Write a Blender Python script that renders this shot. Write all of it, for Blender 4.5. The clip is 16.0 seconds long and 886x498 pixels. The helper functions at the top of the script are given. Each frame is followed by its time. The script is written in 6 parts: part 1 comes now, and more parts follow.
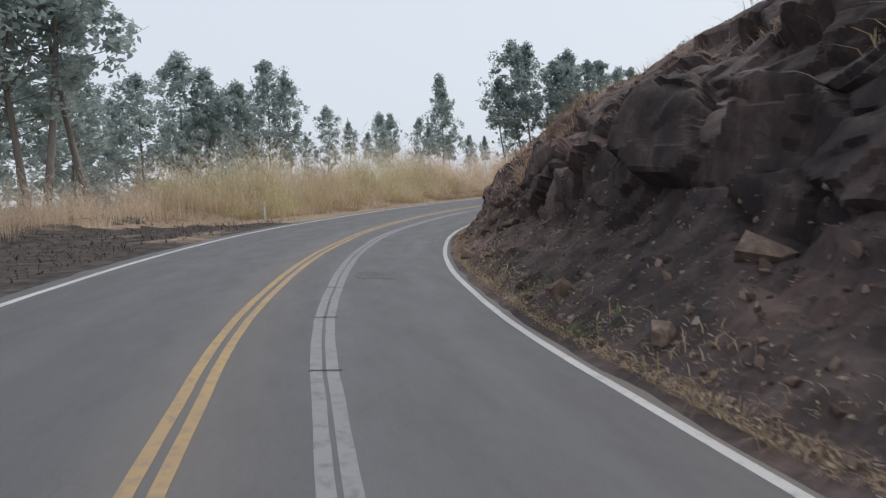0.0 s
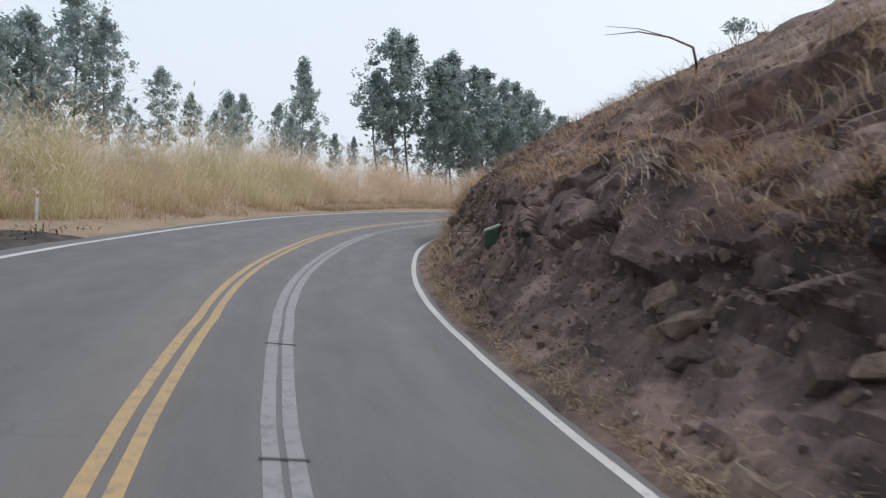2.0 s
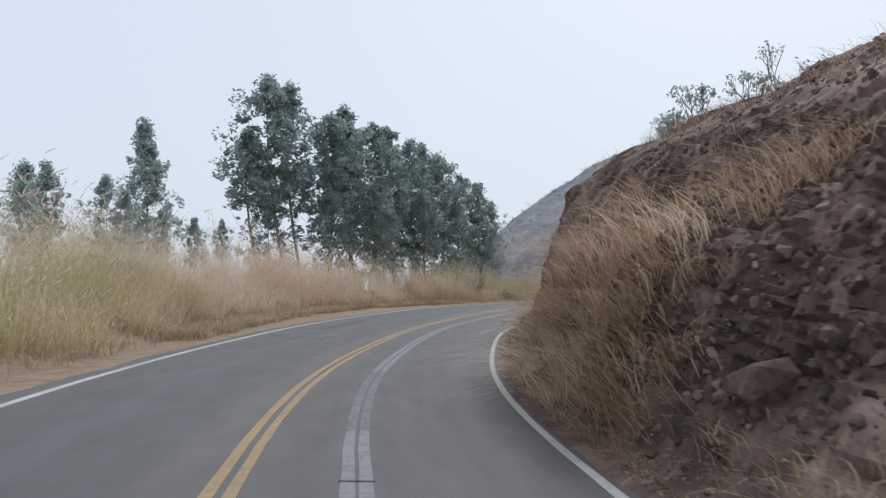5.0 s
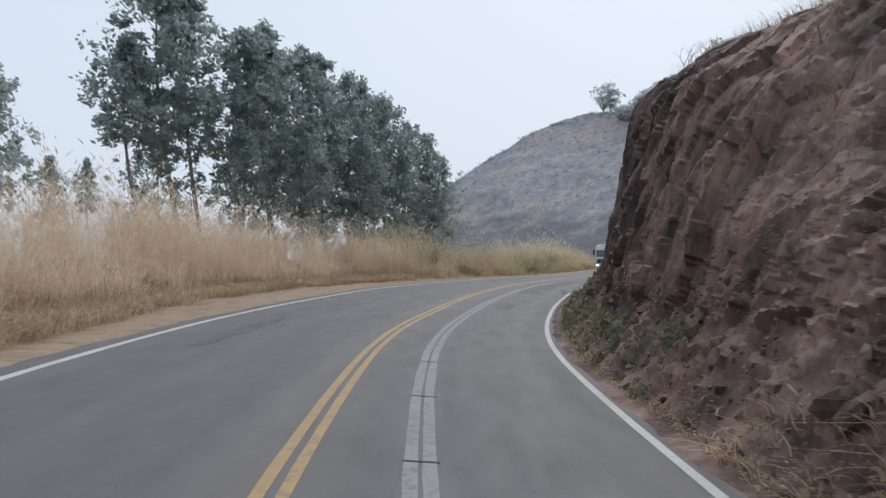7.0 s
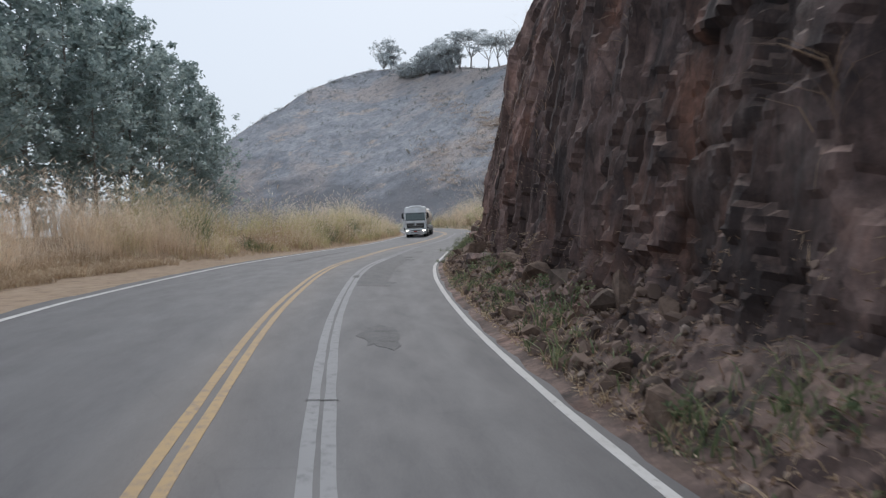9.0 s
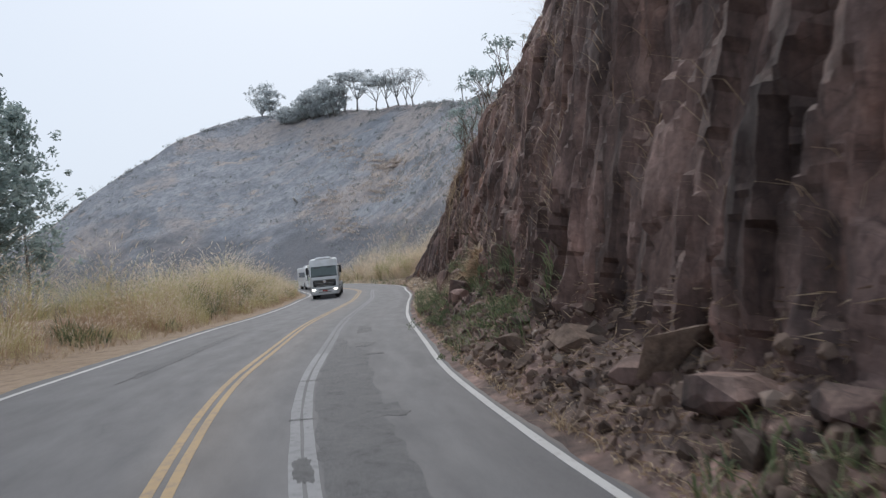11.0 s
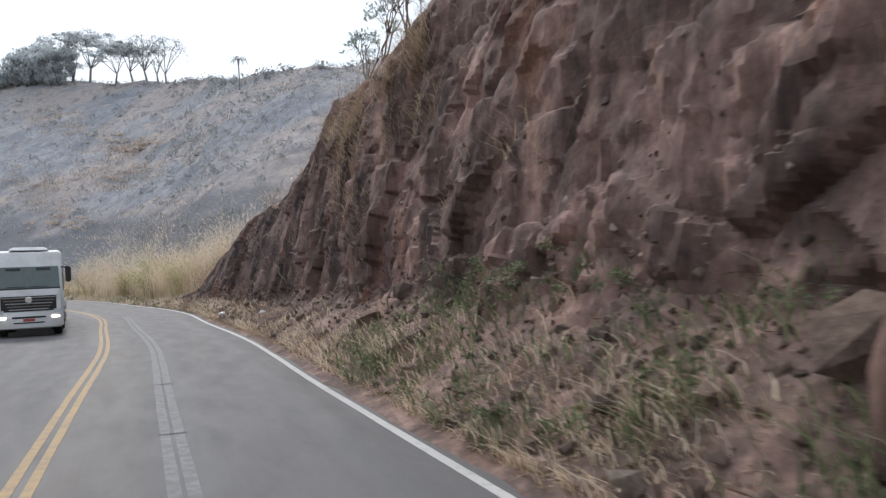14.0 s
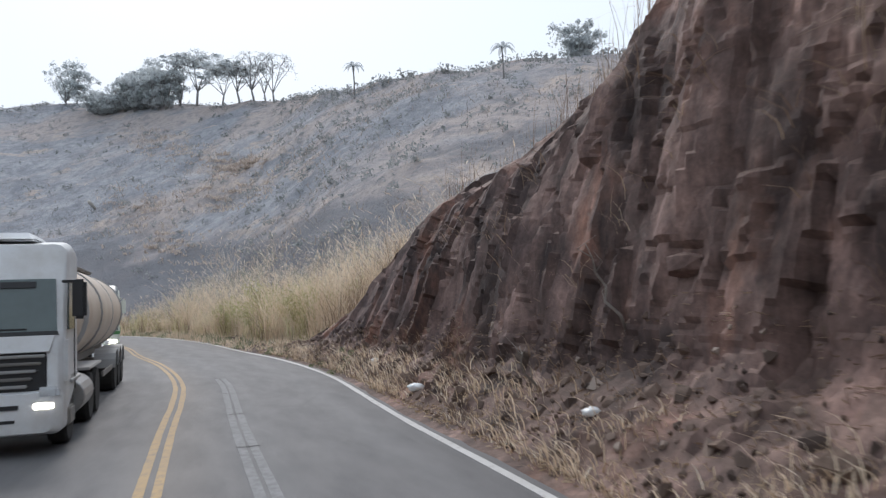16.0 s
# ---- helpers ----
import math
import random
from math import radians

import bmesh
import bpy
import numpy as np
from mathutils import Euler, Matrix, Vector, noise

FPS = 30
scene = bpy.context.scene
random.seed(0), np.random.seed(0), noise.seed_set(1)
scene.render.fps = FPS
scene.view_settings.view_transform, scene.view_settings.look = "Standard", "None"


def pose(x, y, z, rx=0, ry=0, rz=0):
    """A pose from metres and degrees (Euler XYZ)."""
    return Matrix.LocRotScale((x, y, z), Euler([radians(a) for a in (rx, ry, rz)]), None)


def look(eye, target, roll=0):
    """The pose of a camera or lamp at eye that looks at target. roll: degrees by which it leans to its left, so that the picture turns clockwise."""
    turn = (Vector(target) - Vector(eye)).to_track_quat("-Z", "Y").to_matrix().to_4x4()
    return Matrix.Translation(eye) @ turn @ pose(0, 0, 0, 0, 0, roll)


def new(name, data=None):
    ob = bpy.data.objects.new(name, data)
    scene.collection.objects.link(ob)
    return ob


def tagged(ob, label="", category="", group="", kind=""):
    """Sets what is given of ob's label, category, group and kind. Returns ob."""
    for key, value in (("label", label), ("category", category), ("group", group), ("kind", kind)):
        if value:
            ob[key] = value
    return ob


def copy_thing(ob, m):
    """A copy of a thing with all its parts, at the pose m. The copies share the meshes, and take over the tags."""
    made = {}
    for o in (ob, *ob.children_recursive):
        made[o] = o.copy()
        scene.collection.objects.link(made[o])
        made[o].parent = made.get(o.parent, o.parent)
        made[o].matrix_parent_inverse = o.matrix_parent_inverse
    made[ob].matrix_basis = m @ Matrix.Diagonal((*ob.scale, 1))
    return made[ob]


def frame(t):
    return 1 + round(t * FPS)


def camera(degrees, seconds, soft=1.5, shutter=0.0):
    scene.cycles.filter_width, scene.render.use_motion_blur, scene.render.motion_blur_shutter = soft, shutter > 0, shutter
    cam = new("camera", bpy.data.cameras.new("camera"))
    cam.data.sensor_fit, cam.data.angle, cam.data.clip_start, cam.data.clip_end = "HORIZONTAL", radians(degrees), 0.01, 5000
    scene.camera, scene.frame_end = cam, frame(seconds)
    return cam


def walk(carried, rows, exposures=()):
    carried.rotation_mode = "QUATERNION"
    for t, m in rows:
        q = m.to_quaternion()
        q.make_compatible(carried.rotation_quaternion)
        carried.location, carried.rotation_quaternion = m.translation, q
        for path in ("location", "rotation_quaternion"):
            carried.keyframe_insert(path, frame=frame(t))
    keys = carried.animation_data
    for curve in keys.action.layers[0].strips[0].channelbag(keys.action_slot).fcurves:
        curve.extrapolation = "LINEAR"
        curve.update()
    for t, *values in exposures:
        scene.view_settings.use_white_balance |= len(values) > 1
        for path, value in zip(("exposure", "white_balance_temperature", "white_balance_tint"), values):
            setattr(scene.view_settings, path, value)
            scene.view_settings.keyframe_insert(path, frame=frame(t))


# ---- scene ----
cam = camera(60.2, 16.0, soft=1.25, shutter=0.2)
METRES, EYE, TILT, LEAN, TURN = 155.0, 2.4, -5.0, 2.8, 0.0
ROWS = [
    (0.0, 0.0, 0.0, 0.0, 0.0, 0.0, -0.0),
    (0.5, -0.0063, 0.0264, 0.0019, -0.44, 1.86, -4.78),
    (1.0, -0.013, 0.0576, 0.0043, 1.1, -0.57, -7.56),
    (1.5, -0.0163, 0.0858, 0.0061, -8.88, 2.72, -5.9),
    (2.0, -0.0196, 0.1155, 0.0087, -12.9, 1.4, -4.82),
    (2.5, -0.0207, 0.1421, 0.0109, -13.02, 2.99, -3.37),
    (3.0, -0.0213, 0.1722, 0.0135, -13.87, 8.63, -0.89),
    (3.5, -0.0201, 0.1982, 0.0157, -11.47, 8.29, -0.16),
    (4.0, -0.0174, 0.2263, 0.0181, -15.2, 7.72, 0.08),
    (6.5, 0.0132, 0.3639, 0.0321, -26.55, 9.93, 1.04),
    (7.0, 0.0231, 0.391, 0.035, -28.08, 6.21, 0.48),
    (7.5, 0.0341, 0.4164, 0.0378, -31.42, 3.18, 3.74),
    (8.0, 0.0479, 0.4455, 0.0411, -35.47, 3.83, 7.01),
    (8.5, 0.0617, 0.4707, 0.0439, -41.04, 2.63, 4.57),
    (11.0, 0.1544, 0.5999, 0.0606, -52.86, 6.02, 7.77),
    (11.5, 0.1763, 0.6256, 0.0638, -52.35, 10.08, 5.64),
    (12.0, 0.2011, 0.6523, 0.0672, -53.86, 6.56, 6.2),
    (12.5, 0.227, 0.6779, 0.0706, -57.06, 7.78, 6.61),
    (13.0, 0.2517, 0.7028, 0.0735, -66.99, 6.89, 5.71),
    (13.5, 0.2752, 0.7257, 0.0764, -72.5, 7.76, 6.5),
    (14.0, 0.3025, 0.7504, 0.08, -72.78, 5.25, 6.2),
    (14.5, 0.3264, 0.7716, 0.0827, -70.39, 5.19, 9.92),
    (15.0, 0.3552, 0.7939, 0.0865, -67.12, 5.27, 7.97),
    (15.5, 0.3827, 0.8155, 0.0898, -64.09, 7.76, 5.57),
    (16.0, 0.4101, 0.837, 0.0925, -65.76, 8.49, 5.36),
]
walk(cam, [(t, pose(0, 0, EYE, TILT, LEAN, TURN) @ pose(METRES * x, METRES * y, METRES * z, 90 + pitch, roll, yaw)) for t, x, y, z, yaw, pitch, roll in ROWS],
     exposures=[(0.0, 0.08, 6600, 13), (1.5, 0.1, 6500, 12), (2.0, 0.25, 6500, 12), (2.5, 0.08, 6450, 12), (6.0, 0.08, 6350, 12), (12.5, 0.12, 6350, 12), (13.5, 0.22, 6400, 12),
                (14.0, 0.48, 6450, 12), (14.5, 0.46, 6450, 12), (15.0, 0.36, 6400, 12), (15.5, 0.28, 6350, 12), (16.0, 0.35, 6350, 12)])

# ---- world and sun: hazy, almost shadowless daylight ----
SUN_AZ, SUN_EL = radians(48), radians(46)
world = bpy.data.worlds.new("world")
scene.world = world
world.use_nodes = True
wn, wl = world.node_tree.nodes, world.node_tree.links
wn.clear()
sky = wn.new("ShaderNodeTexSky")
sky.sky_type, sky.sun_disc = "NISHITA", False
sky.sun_elevation, sky.sun_rotation = SUN_EL, SUN_AZ
sky.air_density, sky.dust_density, sky.ozone_density = 1.0, 6.0, 1.0
haze = wn.new("ShaderNodeMixRGB")
haze.inputs[0].default_value = 0.90
haze.inputs[2].default_value = (6.85, 7.7, 8.6, 1)
bg = wn.new("ShaderNodeBackground")
bg.inputs[1].default_value = 0.1
wo = wn.new("ShaderNodeOutputWorld")
wl.new(sky.outputs[0], haze.inputs[1])
wl.new(haze.outputs[0], bg.inputs[0])
wl.new(bg.outputs[0], wo.inputs[0])
sun_data = bpy.data.lights.new("sun", "SUN")
sun_data.energy, sun_data.angle, sun_data.color = 1.2, radians(14), (1.0, 0.96, 0.91)
sun = new("sun", sun_data)
sun.matrix_world = look((0, 0, 80), Vector((0, 0, 80)) - Vector((math.sin(SUN_AZ) * math.cos(SUN_EL), math.cos(SUN_AZ) * math.cos(SUN_EL), math.sin(SUN_EL))))


# ---- materials ----
class Nodes:
    """A short way to write node materials."""

    def __init__(self, name):
        self.mat = bpy.data.materials.new(name)
        self.mat.use_nodes = True
        self.n, self.l = self.mat.node_tree.nodes, self.mat.node_tree.links
        self.bsdf = self.n["Principled BSDF"]
        self.geo = self.n.new("ShaderNodeNewGeometry")
        self.co = self.n.new("ShaderNodeTexCoord").outputs["Object"]
        self.pos = self.geo.outputs["Position"]

    def link(self, a, b):
        if isinstance(a, (int, float)):
            b.default_value = a
        elif isinstance(a, tuple):
            b.default_value = (*a, 1) if len(a) == 3 and len(b.default_value) == 4 else a
        else:
            self.l.new(a, b)

    def scaled(self, v, scale):
        m = self.n.new("ShaderNodeMapping")
        m.inputs["Scale"].default_value = scale
        self.l.new(v, m.inputs[0])
        return m.outputs[0]

    def noise(self, v, scale, detail=5.0, rough=0.6, distort=0.0):
        t = self.n.new("ShaderNodeTexNoise")
        t.inputs["Scale"].default_value, t.inputs["Detail"].default_value = scale, detail
        t.inputs["Roughness"].default_value, t.inputs["Distortion"].default_value = rough, distort
        self.l.new(v, t.inputs["Vector"])
        return t.outputs[0]

    def cells(self, v, scale, feature="F1", out="Distance"):
        t = self.n.new("ShaderNodeTexVoronoi")
        t.feature = feature
        t.inputs["Scale"].default_value = scale
        self.l.new(v, t.inputs["Vector"])
        return t.outputs[out]

    def ramp(self, f, *stops):
        r = self.n.new("ShaderNodeValToRGB")
        e = r.color_ramp.elements
        while len(e) < len(stops):
            e.new(0.5)
        for k, (p, c) in zip(e, stops):
            k.position, k.color = p, ((c, c, c, 1) if isinstance(c, (int, float)) else (*c, 1))
        self.l.new(f, r.inputs[0])
        return r.outputs[0]

    def mix(self, f, a, b, how="MIX"):
        m = self.n.new("ShaderNodeMixRGB")
        m.blend_type = how
        for i, x in enumerate((f, a, b)):
            self.link(x, m.inputs[i])
        return m.outputs[0]

    def math(self, how, a, b=0.0, clamp=False):
        m = self.n.new("ShaderNodeMath")
        m.operation, m.use_clamp = how, clamp
        self.link(a, m.inputs[0])
        self.link(b, m.inputs[1])
        return m.outputs[0]

    def axis(self, v, k):
        s = self.n.new("ShaderNodeSeparateXYZ")
        self.l.new(v, s.inputs[0])
        return s.outputs[k]

    def bump(self, h, strength=0.5, distance=0.05):
        b = self.n.new("ShaderNodeBump")
        b.inputs["Strength"].default_value, b.inputs["Distance"].default_value = strength, distance
        self.l.new(h, b.inputs["Height"])
        self.l.new(b.outputs[0], self.bsdf.inputs["Normal"])

    def leafy(self, color, rough=0.7, share=0.45):
        """A thin blade or leaf that lets some light through."""
        self.set(color, rough, 0, 0.25)
        tr = self.n.new("ShaderNodeBsdfTranslucent")
        self.link(color, tr.inputs[0])
        mx = self.n.new("ShaderNodeMixShader")
        mx.inputs[0].default_value = share
        self.l.new(self.bsdf.outputs[0], mx.inputs[1])
        self.l.new(tr.outputs[0], mx.inputs[2])
        self.l.new(mx.outputs[0], self.n["Material Output"].inputs[0])
        return self.mat

    def set(self, color, rough=0.8, metal=0.0, spec=0.3):
        self.link(color, self.bsdf.inputs["Base Color"])
        self.link(rough, self.bsdf.inputs["Roughness"])
        self.link(metal, self.bsdf.inputs["Metallic"])
        self.bsdf.inputs["Specular IOR Level"].default_value = spec
        return self.mat


def m_asphalt():
    """Worn asphalt: polished wheel tracks along the lanes, red dust by the centre line and the edges."""
    k = Nodes("asphalt")
    uv = k.n.new("ShaderNodeTexCoord").outputs["UV"]
    off = k.axis(uv, 1)
    fine = k.noise(k.pos, 45, 3, 0.7)
    big = k.noise(k.scaled(uv, (0.06, 0.5, 1)), 1.0, 4, 0.6)
    mid = k.noise(k.scaled(uv, (0.5, 1.8, 1)), 1.0, 5, 0.65)
    c = k.mix(big, (0.088, 0.086, 0.090), (0.122, 0.119, 0.123))
    c = k.mix(k.ramp(mid, (0.5, 0.0), (0.8, 0.45)), c, (0.078, 0.078, 0.081))
    track = k.math("COSINE", k.math("MULTIPLY", k.math("ADD", off, 0.25), 3.3))
    c = k.mix(k.ramp(track, (0.35, 0.0), (1.0, 0.40)), c, (0.142, 0.142, 0.146))
    dust = k.math("MULTIPLY", k.ramp(k.math("ABSOLUTE", k.math("SUBTRACT", off, 0.25)), (0.0, 0.75), (0.9, 0.0)), k.noise(k.scaled(uv, (0.2, 1.5, 1)), 1.0, 4))
    c = k.mix(dust, c, (0.215, 0.180, 0.150))
    c = k.mix(k.math("MULTIPLY", k.math("GREATER_THAN", off, 4.75), 0.55), c, (0.19, 0.155, 0.125))
    c = k.mix(0.22, c, k.ramp(fine, (0.3, 0.045), (0.7, 0.19)))
    crack = k.ramp(k.cells(k.mix(0.10, k.pos, k.noise(k.pos, 1.5)), 0.5, "DISTANCE_TO_EDGE"), (0.0, 1.0), (0.010, 0.0))
    c = k.mix(k.math("MULTIPLY", crack, k.ramp(big, (0.52, 0.0), (0.64, 0.35))), c, (0.060, 0.059, 0.060))
    k.bump(fine, 0.3, 0.008)
    return k.set(c, k.ramp(mid, (0.3, 0.58), (0.7, 0.75)), 0, 0.4)


def m_patch():
    """Coarse repair asphalt: dark binder, pale worn stones and pitted hollows."""
    k = Nodes("patched_asphalt")
    fine = k.noise(k.pos, 24, 4, 0.75)
    pits = k.noise(k.pos, 1.9, 6, 0.75, 0.4)
    c = k.ramp(pits, (0.36, (0.050, 0.050, 0.052)), (0.43, (0.092, 0.091, 0.094)), (0.60, (0.120, 0.118, 0.120)), (0.70, (0.155, 0.152, 0.150)))
    c = k.mix(0.3, c, k.ramp(fine, (0.35, 0.03), (0.65, 0.19)))
    k.bump(k.mix(0.6, fine, pits), 0.8, 0.05)
    return k.set(c, 0.7, 0, 0.35)


def m_paint(name, col, dirt, wear):
    k = Nodes(name)
    f = k.noise(k.pos, 6.0, 6, 0.72)
    c = k.mix(k.ramp(f, (wear, 0.0), (wear + 0.16, 1.0)), col, dirt)
    c = k.mix(k.ramp(k.noise(k.pos, 0.5, 3), (0.4, 0.0), (0.8, 0.45)), c, dirt)
    return k.set(c, 0.65, 0, 0.3)


def m_dirt():
    k = Nodes("verge_soil")
    big = k.noise(k.pos, 0.22, 5, 0.6)
    mid = k.noise(k.pos, 1.7, 6, 0.7)
    fine = k.noise(k.pos, 14, 4, 0.75)
    c = k.mix(big, (0.30, 0.215, 0.155), (0.40, 0.315, 0.235))
    c = k.mix(k.ramp(mid, (0.45, 0.0), (0.68, 0.8)), c, (0.19, 0.135, 0.10))
    straw = k.ramp(k.noise(k.scaled(k.pos, (1.0, 3.2, 1.0)), 4.0, 5, 0.75), (0.55, 0.0), (0.66, 0.9))
    c = k.mix(straw, c, (0.46, 0.36, 0.22))
    burnt = k.math("MULTIPLY", k.math("LESS_THAN", k.math("ADD", k.axis(k.pos, 1), k.math("MULTIPLY", k.noise(k.pos, 0.12, 4, 0.6), 34.0)), 56.0), k.ramp(k.noise(k.pos, 0.16, 4, 0.6), (0.34, 0.0), (0.44, 1.0)))
    c = k.mix(burnt, c, k.ramp(mid, (0.4, (0.045, 0.040, 0.039)), (0.75, (0.17, 0.138, 0.115))))
    k.bump(fine, 0.7, 0.05)
    return k.set(c, 0.95, 0, 0.15)


def m_rock():
    """Dark basalt at the start, loose brown earth, dark columns, then red-brown weathered rock along the road."""
    k = Nodes("basalt_rock")
    big = k.noise(k.pos, 0.16, 4, 0.6)
    mid = k.noise(k.scaled(k.pos, (1, 1, 0.45)), 0.9, 6, 0.65)
    fine = k.noise(k.pos, 7.0, 6, 0.72)
    # Dark and bright ends of the tone are tuned stretch by stretch along y.
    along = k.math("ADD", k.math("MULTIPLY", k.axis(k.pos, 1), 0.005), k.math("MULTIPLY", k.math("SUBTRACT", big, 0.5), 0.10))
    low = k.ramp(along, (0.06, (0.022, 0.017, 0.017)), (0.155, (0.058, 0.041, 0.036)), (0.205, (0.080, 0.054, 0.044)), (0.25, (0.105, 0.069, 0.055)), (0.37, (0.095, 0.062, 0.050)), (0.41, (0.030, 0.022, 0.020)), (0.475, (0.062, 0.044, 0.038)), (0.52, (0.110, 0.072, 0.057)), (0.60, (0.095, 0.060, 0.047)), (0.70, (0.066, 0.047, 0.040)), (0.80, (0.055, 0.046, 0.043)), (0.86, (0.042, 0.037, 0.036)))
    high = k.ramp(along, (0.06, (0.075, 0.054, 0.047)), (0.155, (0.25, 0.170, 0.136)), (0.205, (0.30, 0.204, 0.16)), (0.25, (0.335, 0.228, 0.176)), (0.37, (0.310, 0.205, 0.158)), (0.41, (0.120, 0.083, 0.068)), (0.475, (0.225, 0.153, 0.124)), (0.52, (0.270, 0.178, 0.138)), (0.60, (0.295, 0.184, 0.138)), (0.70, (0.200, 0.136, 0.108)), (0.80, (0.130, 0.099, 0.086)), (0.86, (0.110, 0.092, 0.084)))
    c = k.mix(k.ramp(mid, (0.38, 0.0), (0.66, 1.0)), low, high)
    red = k.ramp(k.noise(k.scaled(k.pos, (1, 1, 0.5)), 0.38, 5, 0.65), (0.55, 0.0), (0.72, 1.0))
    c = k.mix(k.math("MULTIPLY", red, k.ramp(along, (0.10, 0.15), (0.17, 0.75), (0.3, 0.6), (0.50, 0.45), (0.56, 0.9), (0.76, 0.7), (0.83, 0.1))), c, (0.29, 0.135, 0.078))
    pale = k.ramp(k.noise(k.pos, 2.3, 6, 0.72), (0.62, 0.0), (0.72, 0.5))
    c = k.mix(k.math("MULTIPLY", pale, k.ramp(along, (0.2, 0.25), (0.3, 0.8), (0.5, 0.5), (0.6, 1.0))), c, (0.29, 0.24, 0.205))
    up = k.math("MULTIPLY", k.ramp(k.axis(k.geo.outputs["Normal"], 2), (0.50, 0.0), (0.82, 1.0)), k.ramp(k.noise(k.pos, 1.2, 5, 0.7), (0.36, 0.0), (0.62, 0.85)))
    c = k.mix(k.math("MULTIPLY", up, k.ramp(along, (0.06, 0.2), (0.16, 1.0))), c, k.mix(big, (0.195, 0.134, 0.101), (0.285, 0.200, 0.150)))
    c = k.mix(1.0, c, k.ramp(fine, (0.30, 0.66), (0.72, 1.26)), "MULTIPLY")
    bent = k.mix(0.12, k.pos, k.noise(k.pos, 1.1, 3))
    facet = k.axis(k.cells(k.scaled(bent, (1, 1, 0.38)), 1.05, "F1", "Color"), 0)
    chip = k.axis(k.cells(k.scaled(bent, (1, 1, 0.6)), 3.1, "F1", "Color"), 1)
    c = k.mix(1.0, c, k.ramp(facet, (0.0, 0.74), (1.0, 1.26)), "MULTIPLY")
    c = k.mix(1.0, c, k.ramp(chip, (0.0, 0.88), (1.0, 1.12)), "MULTIPLY")
    seam = k.math("MINIMUM", k.cells(k.scaled(bent, (1, 1, 0.22)), 1.7, "DISTANCE_TO_EDGE"), k.math("MULTIPLY", k.cells(k.scaled(bent, (1, 1, 0.75)), 3.6, "DISTANCE_TO_EDGE"), 1.6))
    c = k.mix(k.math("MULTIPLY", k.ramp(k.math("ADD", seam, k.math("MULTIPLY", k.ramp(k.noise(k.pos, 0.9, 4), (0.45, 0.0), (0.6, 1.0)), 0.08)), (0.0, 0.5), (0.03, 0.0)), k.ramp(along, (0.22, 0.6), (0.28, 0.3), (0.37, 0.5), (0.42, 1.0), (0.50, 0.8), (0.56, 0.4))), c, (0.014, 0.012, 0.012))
    h = k.mix(0.35, fine, k.mix(0.5, facet, chip))
    streak = k.noise(k.scaled(k.pos, (1, 1, 0.10)), 2.2, 5, 0.65)
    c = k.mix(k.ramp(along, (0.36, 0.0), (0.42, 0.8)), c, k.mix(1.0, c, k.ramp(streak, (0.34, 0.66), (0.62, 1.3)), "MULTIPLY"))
    # Shade inside the open cleft, painted as a near-black streak with noisy edges.
    cleft_dist = k.math("ADD", k.math("POWER", k.math("MULTIPLY", k.math("SUBTRACT", k.axis(k.pos, 0), 20.3), 0.85), 2), k.math("POWER", k.math("MULTIPLY", k.math("SUBTRACT", k.axis(k.pos, 1), 78.1), 0.85), 2))
    cleft_dist = k.math("ADD", k.math("SQRT", cleft_dist), k.math("MULTIPLY", k.noise(k.scaled(k.pos, (1, 1, 0.3)), 1.3, 5), 1.1))
    cleft_shade = k.math("MULTIPLY", k.ramp(cleft_dist, (0.95, 0.85), (1.55, 0.0)), k.math("GREATER_THAN", k.axis(k.pos, 2), 3.3))
    c = k.mix(cleft_shade, c, (0.018, 0.017, 0.018))
    stain = k.ramp(k.noise(k.scaled(k.pos, (1, 1, 0.35)), 0.55, 5, 0.6), (0.42, 0.60), (0.60, 1.15))
    c = k.mix(1.0, c, stain, "MULTIPLY")
    c = k.mix(1.0, c, (1.0, 0.97, 1.06), "MULTIPLY")
    k.bump(h, 0.5, 0.06)
    return k.set(c, 0.80, 0, 0.3)


